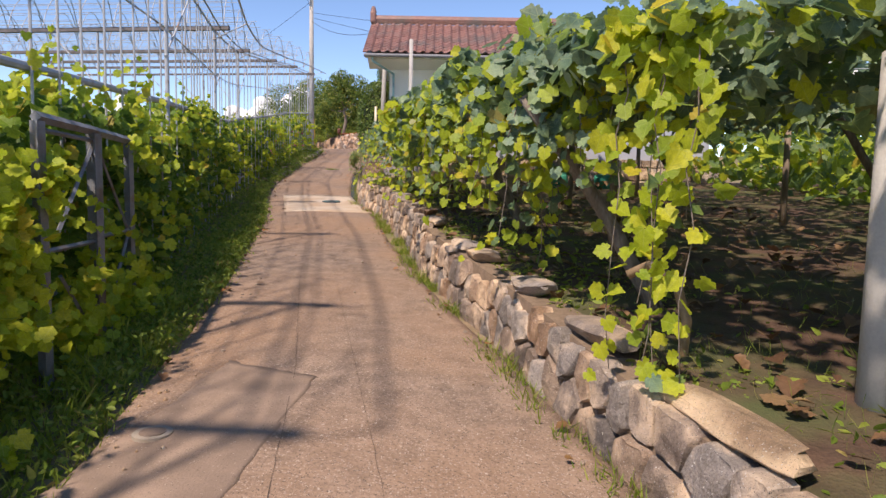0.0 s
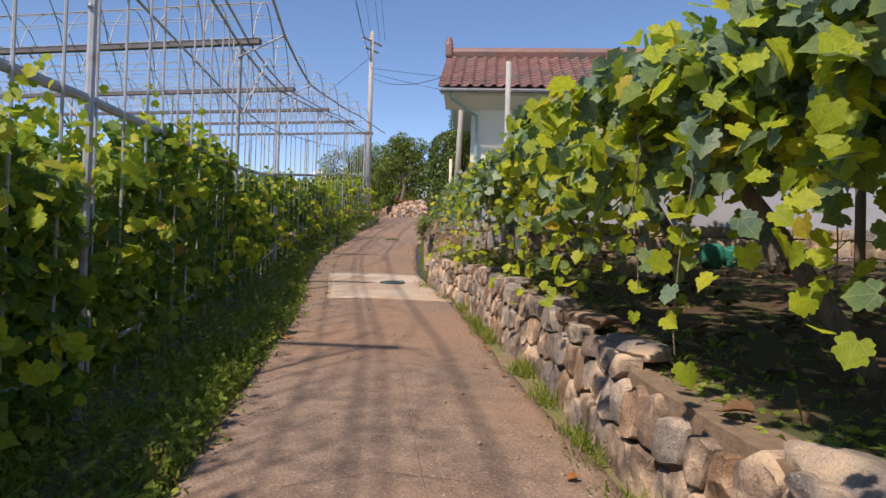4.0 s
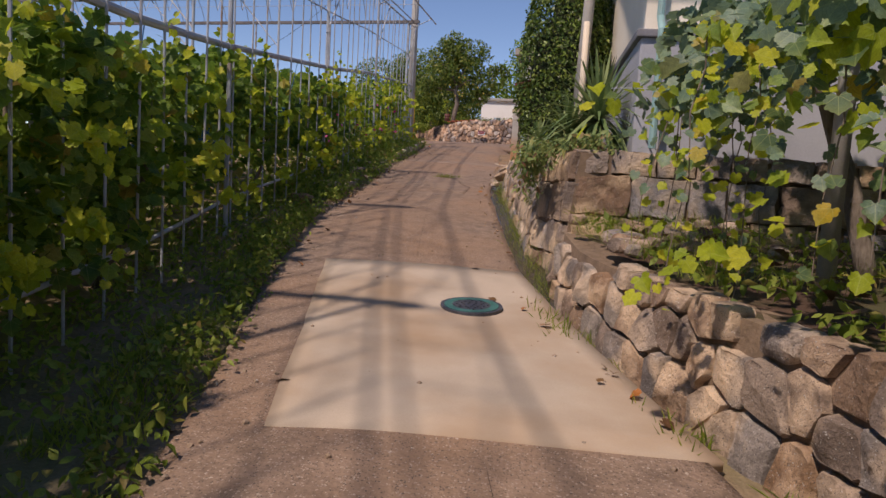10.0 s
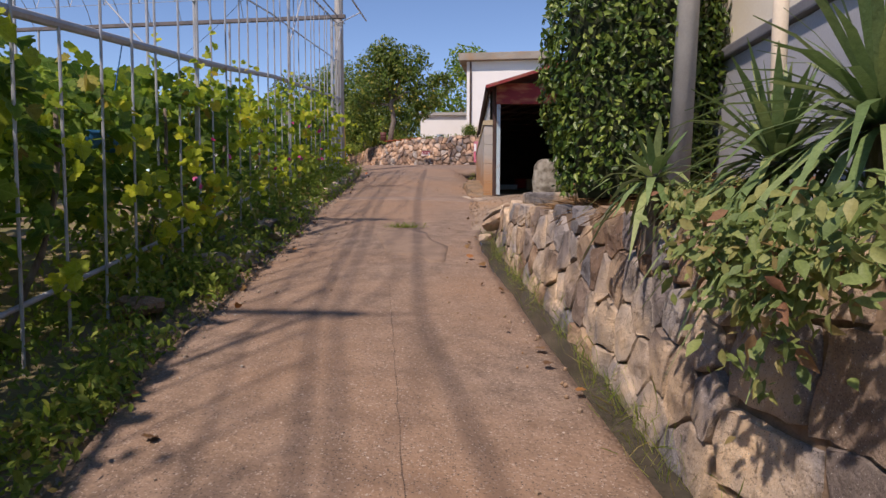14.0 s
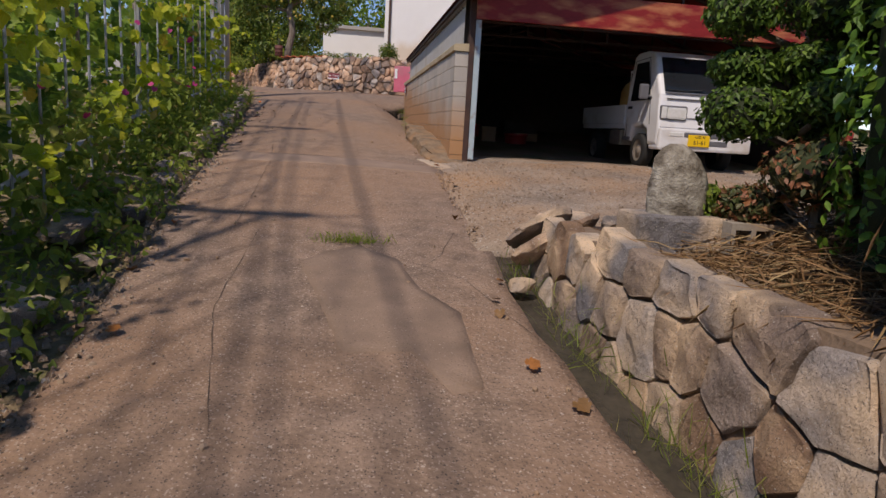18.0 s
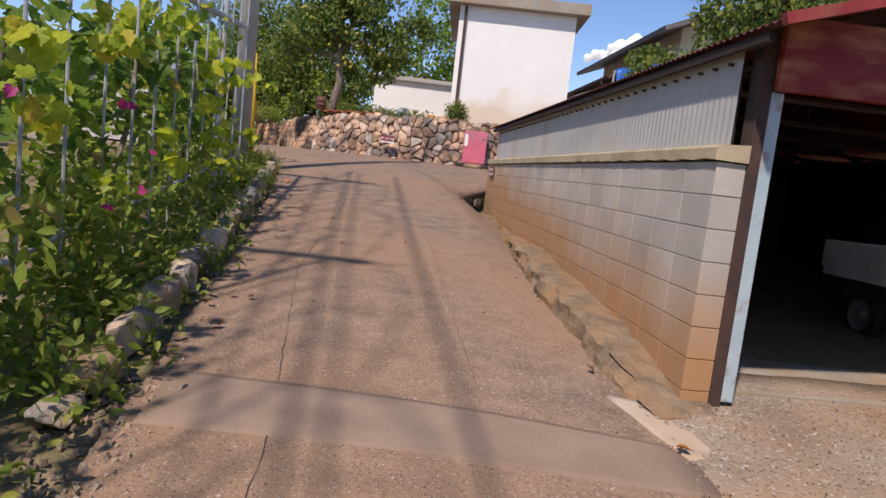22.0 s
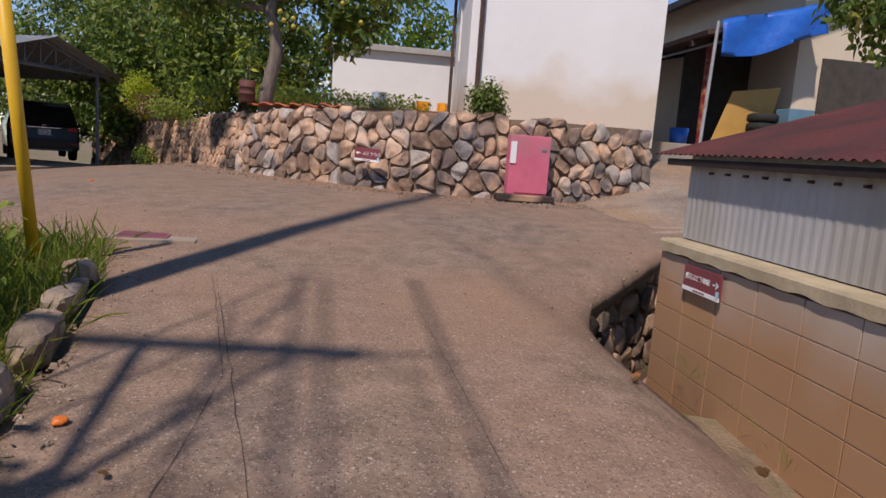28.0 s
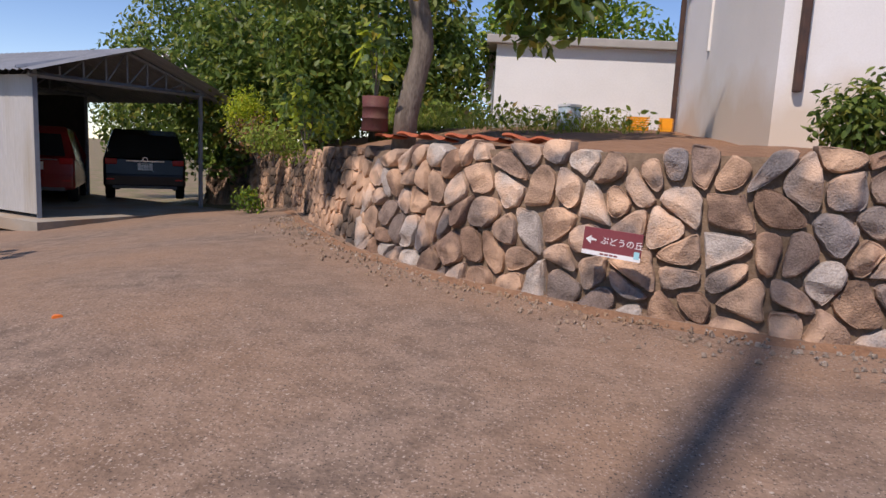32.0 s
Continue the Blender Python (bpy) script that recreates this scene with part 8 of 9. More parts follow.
for x, y, w, d, h, m, lab in ((-2.1, 38.6, 0.3, 0.3, 0.5, "card", "brown cardboard box on the garage floor"), (-2.75, 38.9, 0.5, 0.4, 0.35, "steelpaint", "pale plastic box on the garage floor"), (-1.1, 39.2, 0.45, 0.35, 0.4, "card", "brown cardboard box on the garage floor"),
                              (-0.9, 40.8, 0.8, 0.5, 0.7, "darkinside", "dark wooden chest at the back of the garage")):
    b = thing("storage_box", lab, "box", (x, y, FL))
    part("body", boxm(-w / 2, w / 2, -d / 2, d / 2, 0, h, bevel=0.01), M[m], b)
    part("lid", boxm(-w / 2 - 0.01, w / 2 + 0.01, -d / 2 - 0.01, d / 2 + 0.01, h, h + 0.03, bevel=0.008), M[m], b)


def estate_car(label, at, rz, paint, W, H, L, number):
    c = thing("car", label, "car", at, rz=rz)
    prof = [(0.0, 0.32), (-0.02, 0.62), (0.02, 0.98), (0.10, 1.02), (0.36, H - 0.12), (0.55, H), (L * 0.5, H), (L * 0.66, H - 0.1), (L * 0.80, 1.02), (L - 0.15, 0.88), (L, 0.6), (L - 0.05, 0.3)]
    part("body", prism(prof, -W / 2, W / 2, 0.07, lambda z: 0.28 * max(0, z - 0.95) ** 1.2), paint, c)
    rw = [(0.085, 1.03), (0.335, H - 0.16), (0.36, H - 0.16), (0.12, 1.03)]
    part("rear_window", prism([(y - 0.012, z) for y, z in rw], -W / 2 + 0.17, W / 2 - 0.17, 0, lambda z: 0.2 * max(0, z - 0.95)), M["glass"], c)
    for sx in (-1, 1):
        part("tail_lamp", boxm(sx * (W / 2 - 0.17) - 0.13, sx * (W / 2 - 0.17) + 0.13, -0.01, 0.25, 0.86, 1.0, bevel=0.03), M["taillamp"], c, "red tail lamp")
        for yy in (0.78, L - 0.85):
            wheel(c, sx * (W / 2 - 0.11), yy, 0.34, 0.2, sx)
        part("reflector", boxm(sx * (W / 2 - 0.16) - 0.08, sx * (W / 2 - 0.16) + 0.08, -0.075, -0.06, 0.5, 0.53), M["taillamp"], c)
    part("rear_bumper", boxm(-W / 2 + 0.03, W / 2 - 0.03, -0.07, 0.25, 0.34, 0.64, bevel=0.05), paint, c)
    part("trim_bar", boxm(-0.42, 0.42, -0.035, -0.015, 0.945, 0.965), M["chrome"], c, "chrome trim bar")
    part("badge", disc(0.045, 0.06, 0.0, 20), M["chrome"], c).matrix_local = pose(0, -0.02, 0.99, 90, 0, 0)
    part("skirt", boxm(-W / 2 + 0.2, W / 2 - 0.2, -0.075, 0.1, 0.30, 0.37), M["plategrey"], c)
    p = part("number_plate", boxm(-0.165, 0.165, -0.045, -0.025, 0.74, 0.905, bevel=0.003), M["signwhite"], c, "white number plate")
    if number:
        text_part("plate_number", number, 0.095, M["mhgreen"], p, pose(0, -0.0462, 0.795, 90, 0, 0))
    for k in range(4):
        part("plate_mark", boxm(-0.09 + 0.05 * k, -0.055 + 0.05 * k, -0.0465, -0.044, 0.862, 0.885), M["mhgreen"], p)
    return c


# ---------------------------------------------------------------- carport
cz = 4.5
cA, cB = Vector((-14.45, 54.9, cz)), Vector((-12.95, 58.2, cz))
cd = (cB - cA).normalized()
cn = Vector((-cd.y, cd.x, 0))
CH, CR, CL = 2.62, 0.62, 8.0
M["purlin"] = mat("grey_painted_steel", (0.13, 0.15, 0.19), (0.19, 0.215, 0.26), 6, 0.5, 0.1)
M["carportroof"] = mat("dull_grey_roof_sheet", (0.17, 0.18, 0.20), (0.25, 0.26, 0.28), 3, 0.55, 0.1, 40)
carport = thing("carport", "open steel carport with a shallow gable roof and truss", "carport", (0, 0, 0))


def cpt(a, b, h):
    """a along the gable, b backwards, h up."""
    p = cA + cd * a + cn * b
    return Vector((p.x, p.y, cz + h))


CW = (cB - cA).length
tagged(link_bm("carport_floor", slab(cpt(CW + 0.3, -0.6, 0.03), cpt(-0.4, -0.6, 0.03), cpt(-0.4, CL, 0.03), cpt(CW + 0.3, CL, 0.03), -0.2), M["cement"]), "concrete floor of the carport", "floor", kind="structure")
for a in (0, CW):
    for b in (0, CL / 2, CL):
        part("post", tube([cpt(a, b, -0.2), cpt(a, b, CH)], 0.05, 4), M["purlin"], carport)
for b in (0.0, CL / 2, CL):
    part("tie_beam", tube([cpt(-0.1, b, CH - 0.1), cpt(CW + 0.1, b, CH - 0.1)], 0.05, 4), M["purlin"], carport)
    part("rafter", tube([cpt(-0.3, b, CH - 0.03), cpt(CW / 2, b, CH + CR - 0.06), cpt(CW + 0.6, b, CH - 0.2)], 0.045, 4), M["purlin"], carport)
    for k in range(1, 8):
        f = k / 8
        h = CR * (1 - abs(2 * f - 1))
        part("truss_web", tube([cpt(CW * f, b, CH - 0.1), cpt(CW * f, b, CH + h - 0.06)], 0.022, 4), M["purlin"], carport)
        if k < 7:
            f2 = (k + 1) / 8
            h2 = CR * (1 - abs(2 * f2 - 1))
            part("truss_web", tube([cpt(CW * f, b, CH - 0.1), cpt(CW * f2, b, CH + h2 - 0.06)], 0.018, 4), M["purlin"], carport)
ov = 0.5
for a0, a1, h0, h1 in ((-0.35, CW / 2, CH - 0.06, CH + CR), (CW + 0.75, CW / 2, CH - 0.22, CH + CR)):
    p0 = cpt(a0, -ov, h0)
    part("roof", corrugated(p0, cn * (CL + ov), (cpt(a1, -ov, h1) - p0), 2, 0.2, 0.015), M["carportroof"], carport, "grey ribbed metal roof")
part("side_wall", corrugated(cpt(-0.05, 0.0, 0.1), cn * CL, Vector((0, 0, CH - 0.2)), 2, 0.076, 0.009), M["metalsheet"], carport, "white corrugated side wall")
# back and side boards added in near-black, for the carport's shaded inside
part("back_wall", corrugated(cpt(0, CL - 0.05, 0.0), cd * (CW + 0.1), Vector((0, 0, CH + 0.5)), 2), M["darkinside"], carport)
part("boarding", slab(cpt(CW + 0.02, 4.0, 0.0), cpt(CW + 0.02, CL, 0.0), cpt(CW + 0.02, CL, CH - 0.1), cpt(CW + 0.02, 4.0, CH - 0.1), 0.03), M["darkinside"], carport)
estate_car("black estate car parked under the carport", (-14.75, 59.2, cz + 0.03), 27, M["carblack"], 1.82, 1.70, 4.6, "10-16")
estate_car("dark red small car parked behind the carport wall", (-16.05, 57.1, cz + 0.03), 27, M["carred"], 1.5, 1.66, 3.4, "")


# ---------------------------------------------------------------- trees
def tree(name, label, at, trunk, limbs, blobs, n, size, material, bark="bark", kind="oval", r=0.16, droop=None):
    t = thing(name, label, "tree", at)
    part("trunk", tube(trunk, r, 10, r * 0.7), M[bark], t, smooth=True)
    for i, lb in enumerate(limbs):
        part("limb", tube(lb, r * 0.55, 7, r * 0.14), M[bark], t, smooth=True)
    P, O = [], []
    vol = sum(b[3] ** 2 for b in blobs)
    for (x, y, z, rr) in blobs:
        k = int(n * rr * rr / vol)
        v = rng.normal(size=(k * 2, 3))
        v /= np.linalg.norm(v, axis=1)[:, None]
        rad = 0.45 + 0.6 * rng.random(k * 2) ** 0.6
        q = np.array([x, y, z]) + v * rad[:, None] * rr * np.array([1, 1, 0.78])
        keep = [fbm(a * 1.3, b * 1.3, c * 1.3) > -0.28 for a, b, c in q]
        q, v = q[keep][:k], v[keep][:k]
        P.append(q)
        O.append(v * 0.5)
    P, O = np.concatenate(P), np.concatenate(O)
    leaves("crown", P, size, kind, M[material], 0.4, O, parent=t)
    return t


pers = tree("persimmon_tree", "persimmon tree with a crooked trunk and drooping dark leaves", (-7.55, 51.1, 6.0),
            [(0, 0, 0), (0.02, 0, 0.4), (0.10, 0, 0.8), (0.18, 0, 1.15), (0.14, 0, 1.5), (0.03, 0, 1.85), (0.12, 0, 2.2)],
            [[(0.12, 0, 2.1), (0.7, 0, 2.45), (1.3, 0.1, 2.5), (2.1, 0.1, 2.2)], [(0.12, 0, 2.1), (-0.2, 0, 2.8), (-0.8, 0.2, 3.4)], [(0.12, 0, 2.1), (0.4, 0.3, 3.0), (0.8, 0.5, 3.8)], [(0.1, 0, 1.9), (-1.0, 0.1, 2.0), (-1.9, 0.2, 2.3)]],
            [(1.6, 0.1, 2.35, 0.9), (0.4, 0.1, 3.0, 1.2), (-0.9, 0.1, 2.6, 1.0), (-1.6, 0.2, 2.1, 0.6), (0.8, 0.3, 3.9, 1.1), (-0.5, 0.2, 3.8, 1.1), (2.3, 0.1, 2.9, 0.7), (1.5, -0.1, 1.6, 0.55), (-0.2, 0.2, 4.5, 0.8)], 8200, 0.16, "tree", r=0.14)
M["fruit"] = mat("unripe_persimmon", (0.35, 0.33, 0.05), (0.55, 0.36, 0.05), 8, 0.5, 0.0)
for k in range(16):
    a = 2.4 * k
    bm = bmesh.new()
    bmesh.ops.create_icosphere(bm, subdivisions=2, radius=0.045)
    bmesh.ops.translate(bm, verts=bm.verts, vec=(0.5 + 1.7 * math.cos(a) * (0.5 + 0.5 * math.sin(k)), -0.7 + 0.2 * math.sin(a), 2.0 + 0.5 * math.sin(3 * a)))
    part("fruit", bm, M["fruit"], pers, smooth=True)
for x, y, z, h, rr, n, lab in ((-15.2, 63.5, 5.5, 6.0, 2.4, 4200, "tall dark broadleaf tree behind the carport"), (-11.6, 60.5, 6.0, 5.6, 2.3, 4800, "dense dark evergreen tree above the wall"), (-9.0, 58.0, 6.3, 4.6, 1.9, 4200, "dense dark evergreen tree in the garden"),
                               (-13.2, 66.0, 5.5, 7.0, 2.6, 3500, "tall broadleaf tree above the dark wall")):
    tree("broadleaf_tree", lab, (x, y, z - 0.2), [(0, 0, 0), (0.1, 0, h * 0.3), (0, 0.1, h * 0.6)], [[(0, 0, h * 0.3), (rr * 0.5, 0, h * 0.5), (rr * 0.8, 0.1, h * 0.6)], [(0, 0, h * 0.35), (-rr * 0.5, 0, h * 0.55), (-rr * 0.8, 0, h * 0.65)]],
         [(0, 0, h * 0.55, rr), (rr * 0.6, -0.2, h * 0.42, rr * 0.7), (-rr * 0.6, -0.2, h * 0.45, rr * 0.7), (0.2, -0.3, h * 0.85, rr * 0.75), (rr * 0.3, -rr * 0.5, h * 0.22, rr * 0.6), (-rr * 0.4, -rr * 0.5, h * 0.22, rr * 0.6)], int(n * 2.6), 0.17, "tree", r=0.17)
tree("far_tree", "tall green tree behind the white shed", (-4.2, 70, 5.5), [(0, 0, 0), (0, 0, 5)], [[(0, 0, 3), (1.5, 0, 5)]], [(0, 0, 6, 2.6), (2.6, 0, 5, 2.0), (-2.4, 0, 4.4, 2.0), (0.4, 0, 8.4, 1.7)], 5200, 0.26, "vine_l", r=0.25)
tree("fruit_tree", "leafy fruit tree overhanging behind the garage roof", (4.2, 46.6, 4.7), [(0, 0, 0), (-0.2, 0, 1.6), (-0.5, 0, 2.6)], [[(-0.4, 0, 2.3), (-1.8, -0.2, 3.0), (-3.4, -0.4, 3.2)], [(-0.5, 0, 2.6), (0.6, 0, 3.6), (1.6, 0, 4.4)], [(-0.5, 0, 2.6), (-1.2, 0, 4.0), (-1.6, 0, 5.0)]],
     [(-2.6, -0.2, 3.1, 0.95), (-3.6, -0.3, 3.2, 0.6), (-1.4, -0.1, 3.7, 1.1), (0.0, 0, 3.9, 1.3), (1.4, 0, 4.2, 1.3), (-1.6, 0, 4.9, 1.0), (0.2, 0, 5.2, 1.2), (-0.8, -0.2, 2.8, 1.0), (0.8, -0.2, 2.9, 1.0)], 9500, 0.17, "tree", r=0.13)


def bush(name, label, at, r, n, size, material):
    t = thing(name, label, "bush", at)
    P, O = [], []
    for k in range(5):
        a = 2.4 * k
        p, o = ball_points((0.35 * r[0] * math.cos(a), 0.35 * r[1] * math.sin(a), r[2] * (0.55 + 0.22 * k % 0.6)), (r[0] * 0.72, r[1] * 0.72, r[2] * 0.6), n // 5, 0.3)
        P.append(p), O.append(o * 0.6)
        part("twig", tube([(0, 0, -0.05), (0.3 * r[0] * math.cos(a), 0.3 * r[1] * math.sin(a), r[2] * 0.8)], 0.012, 5, 0.005), M["bark"], t)
    leaves("foliage", np.concatenate(P), size, "oval", M[material], 0.4, np.concatenate(O), parent=t)
    return t


bush("shrub", "dark leafy shrub on the boulder wall", (-3.8, 48.95, 6.02), (0.38, 0.32, 0.50), 1500, 0.07, "tree")
bush("shrub", "bright yellow-green shrub beside the carport", (-11.42, 56.9, 5.9), (0.50, 0.45, 0.85), 2600, 0.065, "vine_young")
bush("shrub", "yellow-green seedling shrub behind the wall", (-8.9, 52.0, 6.0), (0.4, 0.35, 0.6), 350, 0.10, "vine_r")
bush("shrub", "reddish dry shrub hanging over the wall", (-10.6, 55.2, 5.7), (0.75, 0.6, 0.6), 900, 0.06, "azalea")
bush("shrub", "green trailing shrub on the wall's end", (-9.9, 53.9, 5.75), (0.7, 0.55, 0.45), 900, 0.07, "weed")
bush("shrub", "low green plants at the wall foot", (-10.9, 55.6, 4.7), (0.35, 0.35, 0.4), 350, 0.07, "vine_l")
for x, y, r in ((-13.3, 61.2, (1.2, 1.0, 1.7)), (-12.4, 60.0, (1.0, 0.8, 1.6)), (-15.0, 64.5, (2.0, 1.5, 2.2)), (-11.0, 62.5, (2.2, 1.4, 2.4)), (-8.0, 63.0, (2.2, 1.4, 1.7)), (-18.5, 67.0, (2.5, 1.8, 2.6))):
    bush("evergreen_shrub", "dark evergreen shrub closing the garden behind the wall", (x, y, 4.6 if x < -12 else 5.9), r, int(1500 * r[0]), 0.17, "hedge")
P = [(x, y, 6.08 + 0.07 * (y - 49)) for x, y in ((random.uniform(-8.4, -4.2), random.uniform(53.0, 56.0)) for _ in range(1800))]
leaves("garden_weeds", P, 0.24, "reed", M["grass"], 0.2, None, "green weeds and onion rows in the garden", "weeds", jitter=0.6)
P = [(x, y, z + 0.1 + 0.3 * random.random()) for x, y, z in P[:700]]
leaves("garden_greens", P, 0.09, "oval", M["weed"], 0.4, None, "leafy garden greens behind the wall", "plants", jitter=0.6)

# ---------------------------------------------------------------- things on and behind the boulder wall
M["clay"] = mat("orange_clay_tile", (0.40, 0.095, 0.042), (0.54, 0.15, 0.07), 8, 0.7, 0.2, 50)
for k in range(7):
    x, y = -7.55 + 0.27 * k, 51.25 - 0.23 * k
    bm = bmesh.new()
    arc = [(-0.15 + 0.05 * i, 0.016 * math.sin(i * 1.05)) for i in range(7)]
    A = [[bm.verts.new((a, yy, b + zz)) for a, b in arc] for yy, zz in ((-0.14, 0), (0.14, 0.01), (0.14, 0.03), (-0.14, 0.02))]
    for q in range(4):
        for i in range(6):
            bm.faces.new((A[q][i], A[q][i + 1], A[(q + 1) % 4][i + 1], A[(q + 1) % 4][i]))
    o = tagged(link_bm("clay_tile", bm, M["clay"]), "loose orange clay roof tile on the wall top", "roof tile", "clay tiles on the wall")
    o.matrix_world = pose(x - 0.1, y - 0.25, 6.16 + 0.015 * (k % 2), -6, 3 * (k % 3), -40 + 6 * (k % 3))
M["drumrust"] = mat("dull_dark_red_drum", (0.085, 0.028, 0.026), (0.15, 0.045, 0.04), 6, 0.7, 0.3, 40, c3=(0.12, 0.06, 0.035), amount3=0.4, scale3=6)
drum = thing("oil_drum", "rusty dark red oil drum beside the tree", "drum", (-7.86, 51.0, 6.22))
drum.scale = (0.62, 0.62, 0.52)
bm = bmesh.new()
rg = ring_y(bm, [(0, 0.02), (0, 0.23), (0.02, 0.24), (0.25, 0.23), (0.26, 0.245), (0.28, 0.23), (0.48, 0.23), (0.49, 0.245), (0.51, 0.23), (0.72, 0.24), (0.72, 0.21), (0.66, 0.02)], 24)
bmesh.ops.transform(bm, matrix=pose(0, 0, 0, 0, -90, 0), verts=bm.verts)
part("body", bm, M["drumrust"], drum, smooth=True)
bush("potted_plant", "leafy yellow-green plant rising from the drum", (-7.86, 51.0, 6.6), (0.25, 0.25, 0.6), 220, 0.11, "vine_r")
pink = thing("hose_box", "faded pink steel fire-hose box against the boulder wall", "hose box", (-3.31, 47.9, 5.0), rz=0)
part("body", boxm(-0.31, 0.31, -0.02, 0.2, 0.0, 0.88, bevel=0.012), M["pink"], pink)
part("door", boxm(-0.20, 0.30, -0.034, -0.02, 0.03, 0.86, bevel=0.006), M["pink"], pink)
part("notice", boxm(-0.30, -0.212, -0.034, -0.018, 0.46, 0.78), M["signwhite"], pink, "white paper notice")
part("handle", boxm(0.17, 0.24, -0.045, -0.034, 0.66, 0.70, bevel=0.004), M["darktrim"], pink)
part("plinth", boxm(-0.46, 0.42, -0.09, 0.2, -0.10, -0.002, bevel=0.02), M["rubble"], pink)


def direction_sign(name, label, at, rz, w, h, lines, arrow, tilt=0):
    s = thing(name, label, "sign", at)
    s.matrix_world = pose(*at, 0, tilt, rz)
    part("board", boxm(-w / 2, w / 2, 0, 0.012, 0, h, bevel=0.003), M["signbrown"], s)
    part("white_strip", boxm(-w / 2, w / 2, -0.003, 0.0, 0, h * 0.16), M["signwhite"], s)
    part("corner_mark", boxm(w / 2 - h * 0.24, w / 2 - 0.01, -0.005, -0.003, h * 0.1, h * 0.36), M["signblue"], s)
    body, size, cx = lines
    text_part("lettering", body, size, M["signwhite"], s, pose(cx, -0.002, h * 0.56, 90, 0, 0))
    k = arrow
    ax = k * (w / 2 - h * 0.30)
    bm = bmesh.new()
    a = h * 0.2
    pts = [(ax + k * a, 0), (ax, a * 0.8), (ax, a * 0.42), (ax + k * a * 0.35, a * 0.14), (ax - k * a, a * 0.14), (ax - k * a, -a * 0.14), (ax + k * a * 0.35, -a * 0.14), (ax, -a * 0.42), (ax, -a * 0.8)]
    vs = [bm.verts.new((x, -0.003, h * 0.56 + z)) for x, z in pts]
    bm.faces.new(vs)
    bmesh.ops.triangulate(bm, faces=bm.faces)
    part("arrow", bm, M["signwhite"], s)
    for q in range(4):
        part("small_print", boxm(-w * 0.18 + q * w * 0.08, -w * 0.12 + q * w * 0.08, -0.005, -0.003, h * 0.05, h * 0.11), M["signbrown"], s)
    return s


direction_sign("direction_sign", "maroon direction sign with white lettering on the boulder wall", (-5.70, 48.46, 5.33), -28, 0.43, 0.20, ("ぶどうの丘", 0.062, 0.07), -1, 3)
direction_sign("direction_sign", "maroon direction sign with white lettering on the block wall", (GX0 - 0.135, 42.30, 4.70), -90, 0.46, 0.175, ("勝沼ぶどう郷駅", 0.044, -0.05), 1, 0)
M["crate"] = mat("orange_plastic", (0.75, 0.30, 0.01), (0.82, 0.36, 0.02), 5, 0.45, 0.05)
for k, (x, y, z, rz) in enumerate(((-4.25, 54.4, 6.56, 5), (-3.75, 54.6, 6.57, 70))):
    c = thing("crate", "orange plastic harvest crate on the soil", "crate", (x, y, z), rz=rz)
    c.scale = (0.62, 0.62, 0.62)
    for i in range(5):
        for sx, sy, lx, ly in ((0, -0.16, 0.24, 0.008), (0, 0.16, 0.24, 0.008), (-0.24, 0, 0.008, 0.16), (0.24, 0, 0.008, 0.16)):
            part("slat", boxm(sx - lx, sx + lx, sy - ly, sy + ly, 0.02 + 0.06 * i, 0.055 + 0.06 * i), M["crate"], c)
    part("base", boxm(-0.24, 0.24, -0.16, 0.16, -0.04, 0.02), M["crate"], c)
tank = thing("plastic_tub", "pale green plastic tub with white lid", "tub", (-5.3, 54.6, 6.56))
part("body", tube([(0, 0, -0.05), (0, 0, 0.3)], 0.2, 16, 0.18), M["steelpaint"], tank, smooth=True)
part("lid", tube([(0, 0, 0.3), (0, 0, 0.34)], 0.19, 16), M["signwhite"], tank)

# ---------------------------------------------------------------- house and lean-to on the far right
tagged(link_bm("approach", sheet(lambda u, v: (u, v, ground_z(u, v) + 0.035 + min(1, max(0, (u + 2.6) / 2)) * 0.78 * min(1, max(0, (v - 46.4) / 4.8)) + 0.03 * noise.noise((u, v, 3)) - (0.06 if u < -2.6 else 0)), list(np.linspace(-2.7, 12, 30)), list(np.linspace(46.1, 52.0, 14)), 0.1), M["gravel"], smooth=True), "bare earth approach behind the garage", "ground", kind="structure")
fh = thing("far_house", "beige rendered two-storey house with a dark roof", "house", (-0.34, 0, 0))
part("wall", boxm(4.0, 12, 51.9, 60, 5.0, 10.6), M["cream"], fh)
part("window", boxm(4.6, 6.4, 51.86, 51.9, 7.0, 8.2), M["darkinside"], fh)
part("roof", slab((3.0, 50.9, 10.1), (3.0, 61, 10.1), (8.2, 61, 12.2), (8.2, 50.9, 12.2), -0.15), M["gutter"], fh)
part("roof", slab((13.4, 61, 10.1), (13.4, 50.9, 10.1), (8.2, 50.9, 12.2), (8.2, 61, 12.2), -0.15), M["gutter"], fh)
part("platform", boxm(0.3, 9, 51.4, 62, 4.8, 6.1, bevel=0.02), M["cement"], fh, "raised concrete platform")
lt = thing("lean_to", "dark timber lean-to roof with a blue tarpaulin", "lean-to", (-0.36, 0, 0))
part("roof", slab((1.5, 51.3, 8.42), (1.5, 60, 8.42), (4.1, 60, 9.05), (4.1, 51.3, 9.05), -0.10), M["rustdark"], lt)
for y in (51.9, 55.5, 59.5):
    part("post", boxm(1.92, 2.02, y, y + 0.1, 6.1, 8.45), M["fascia"], lt)
    part("beam", slab((1.5, y, 8.30), (4.1, y, 8.93), (4.1, y + 0.1, 8.93), (1.5, y + 0.1, 8.30), 0.12), M["rustdark"], lt)
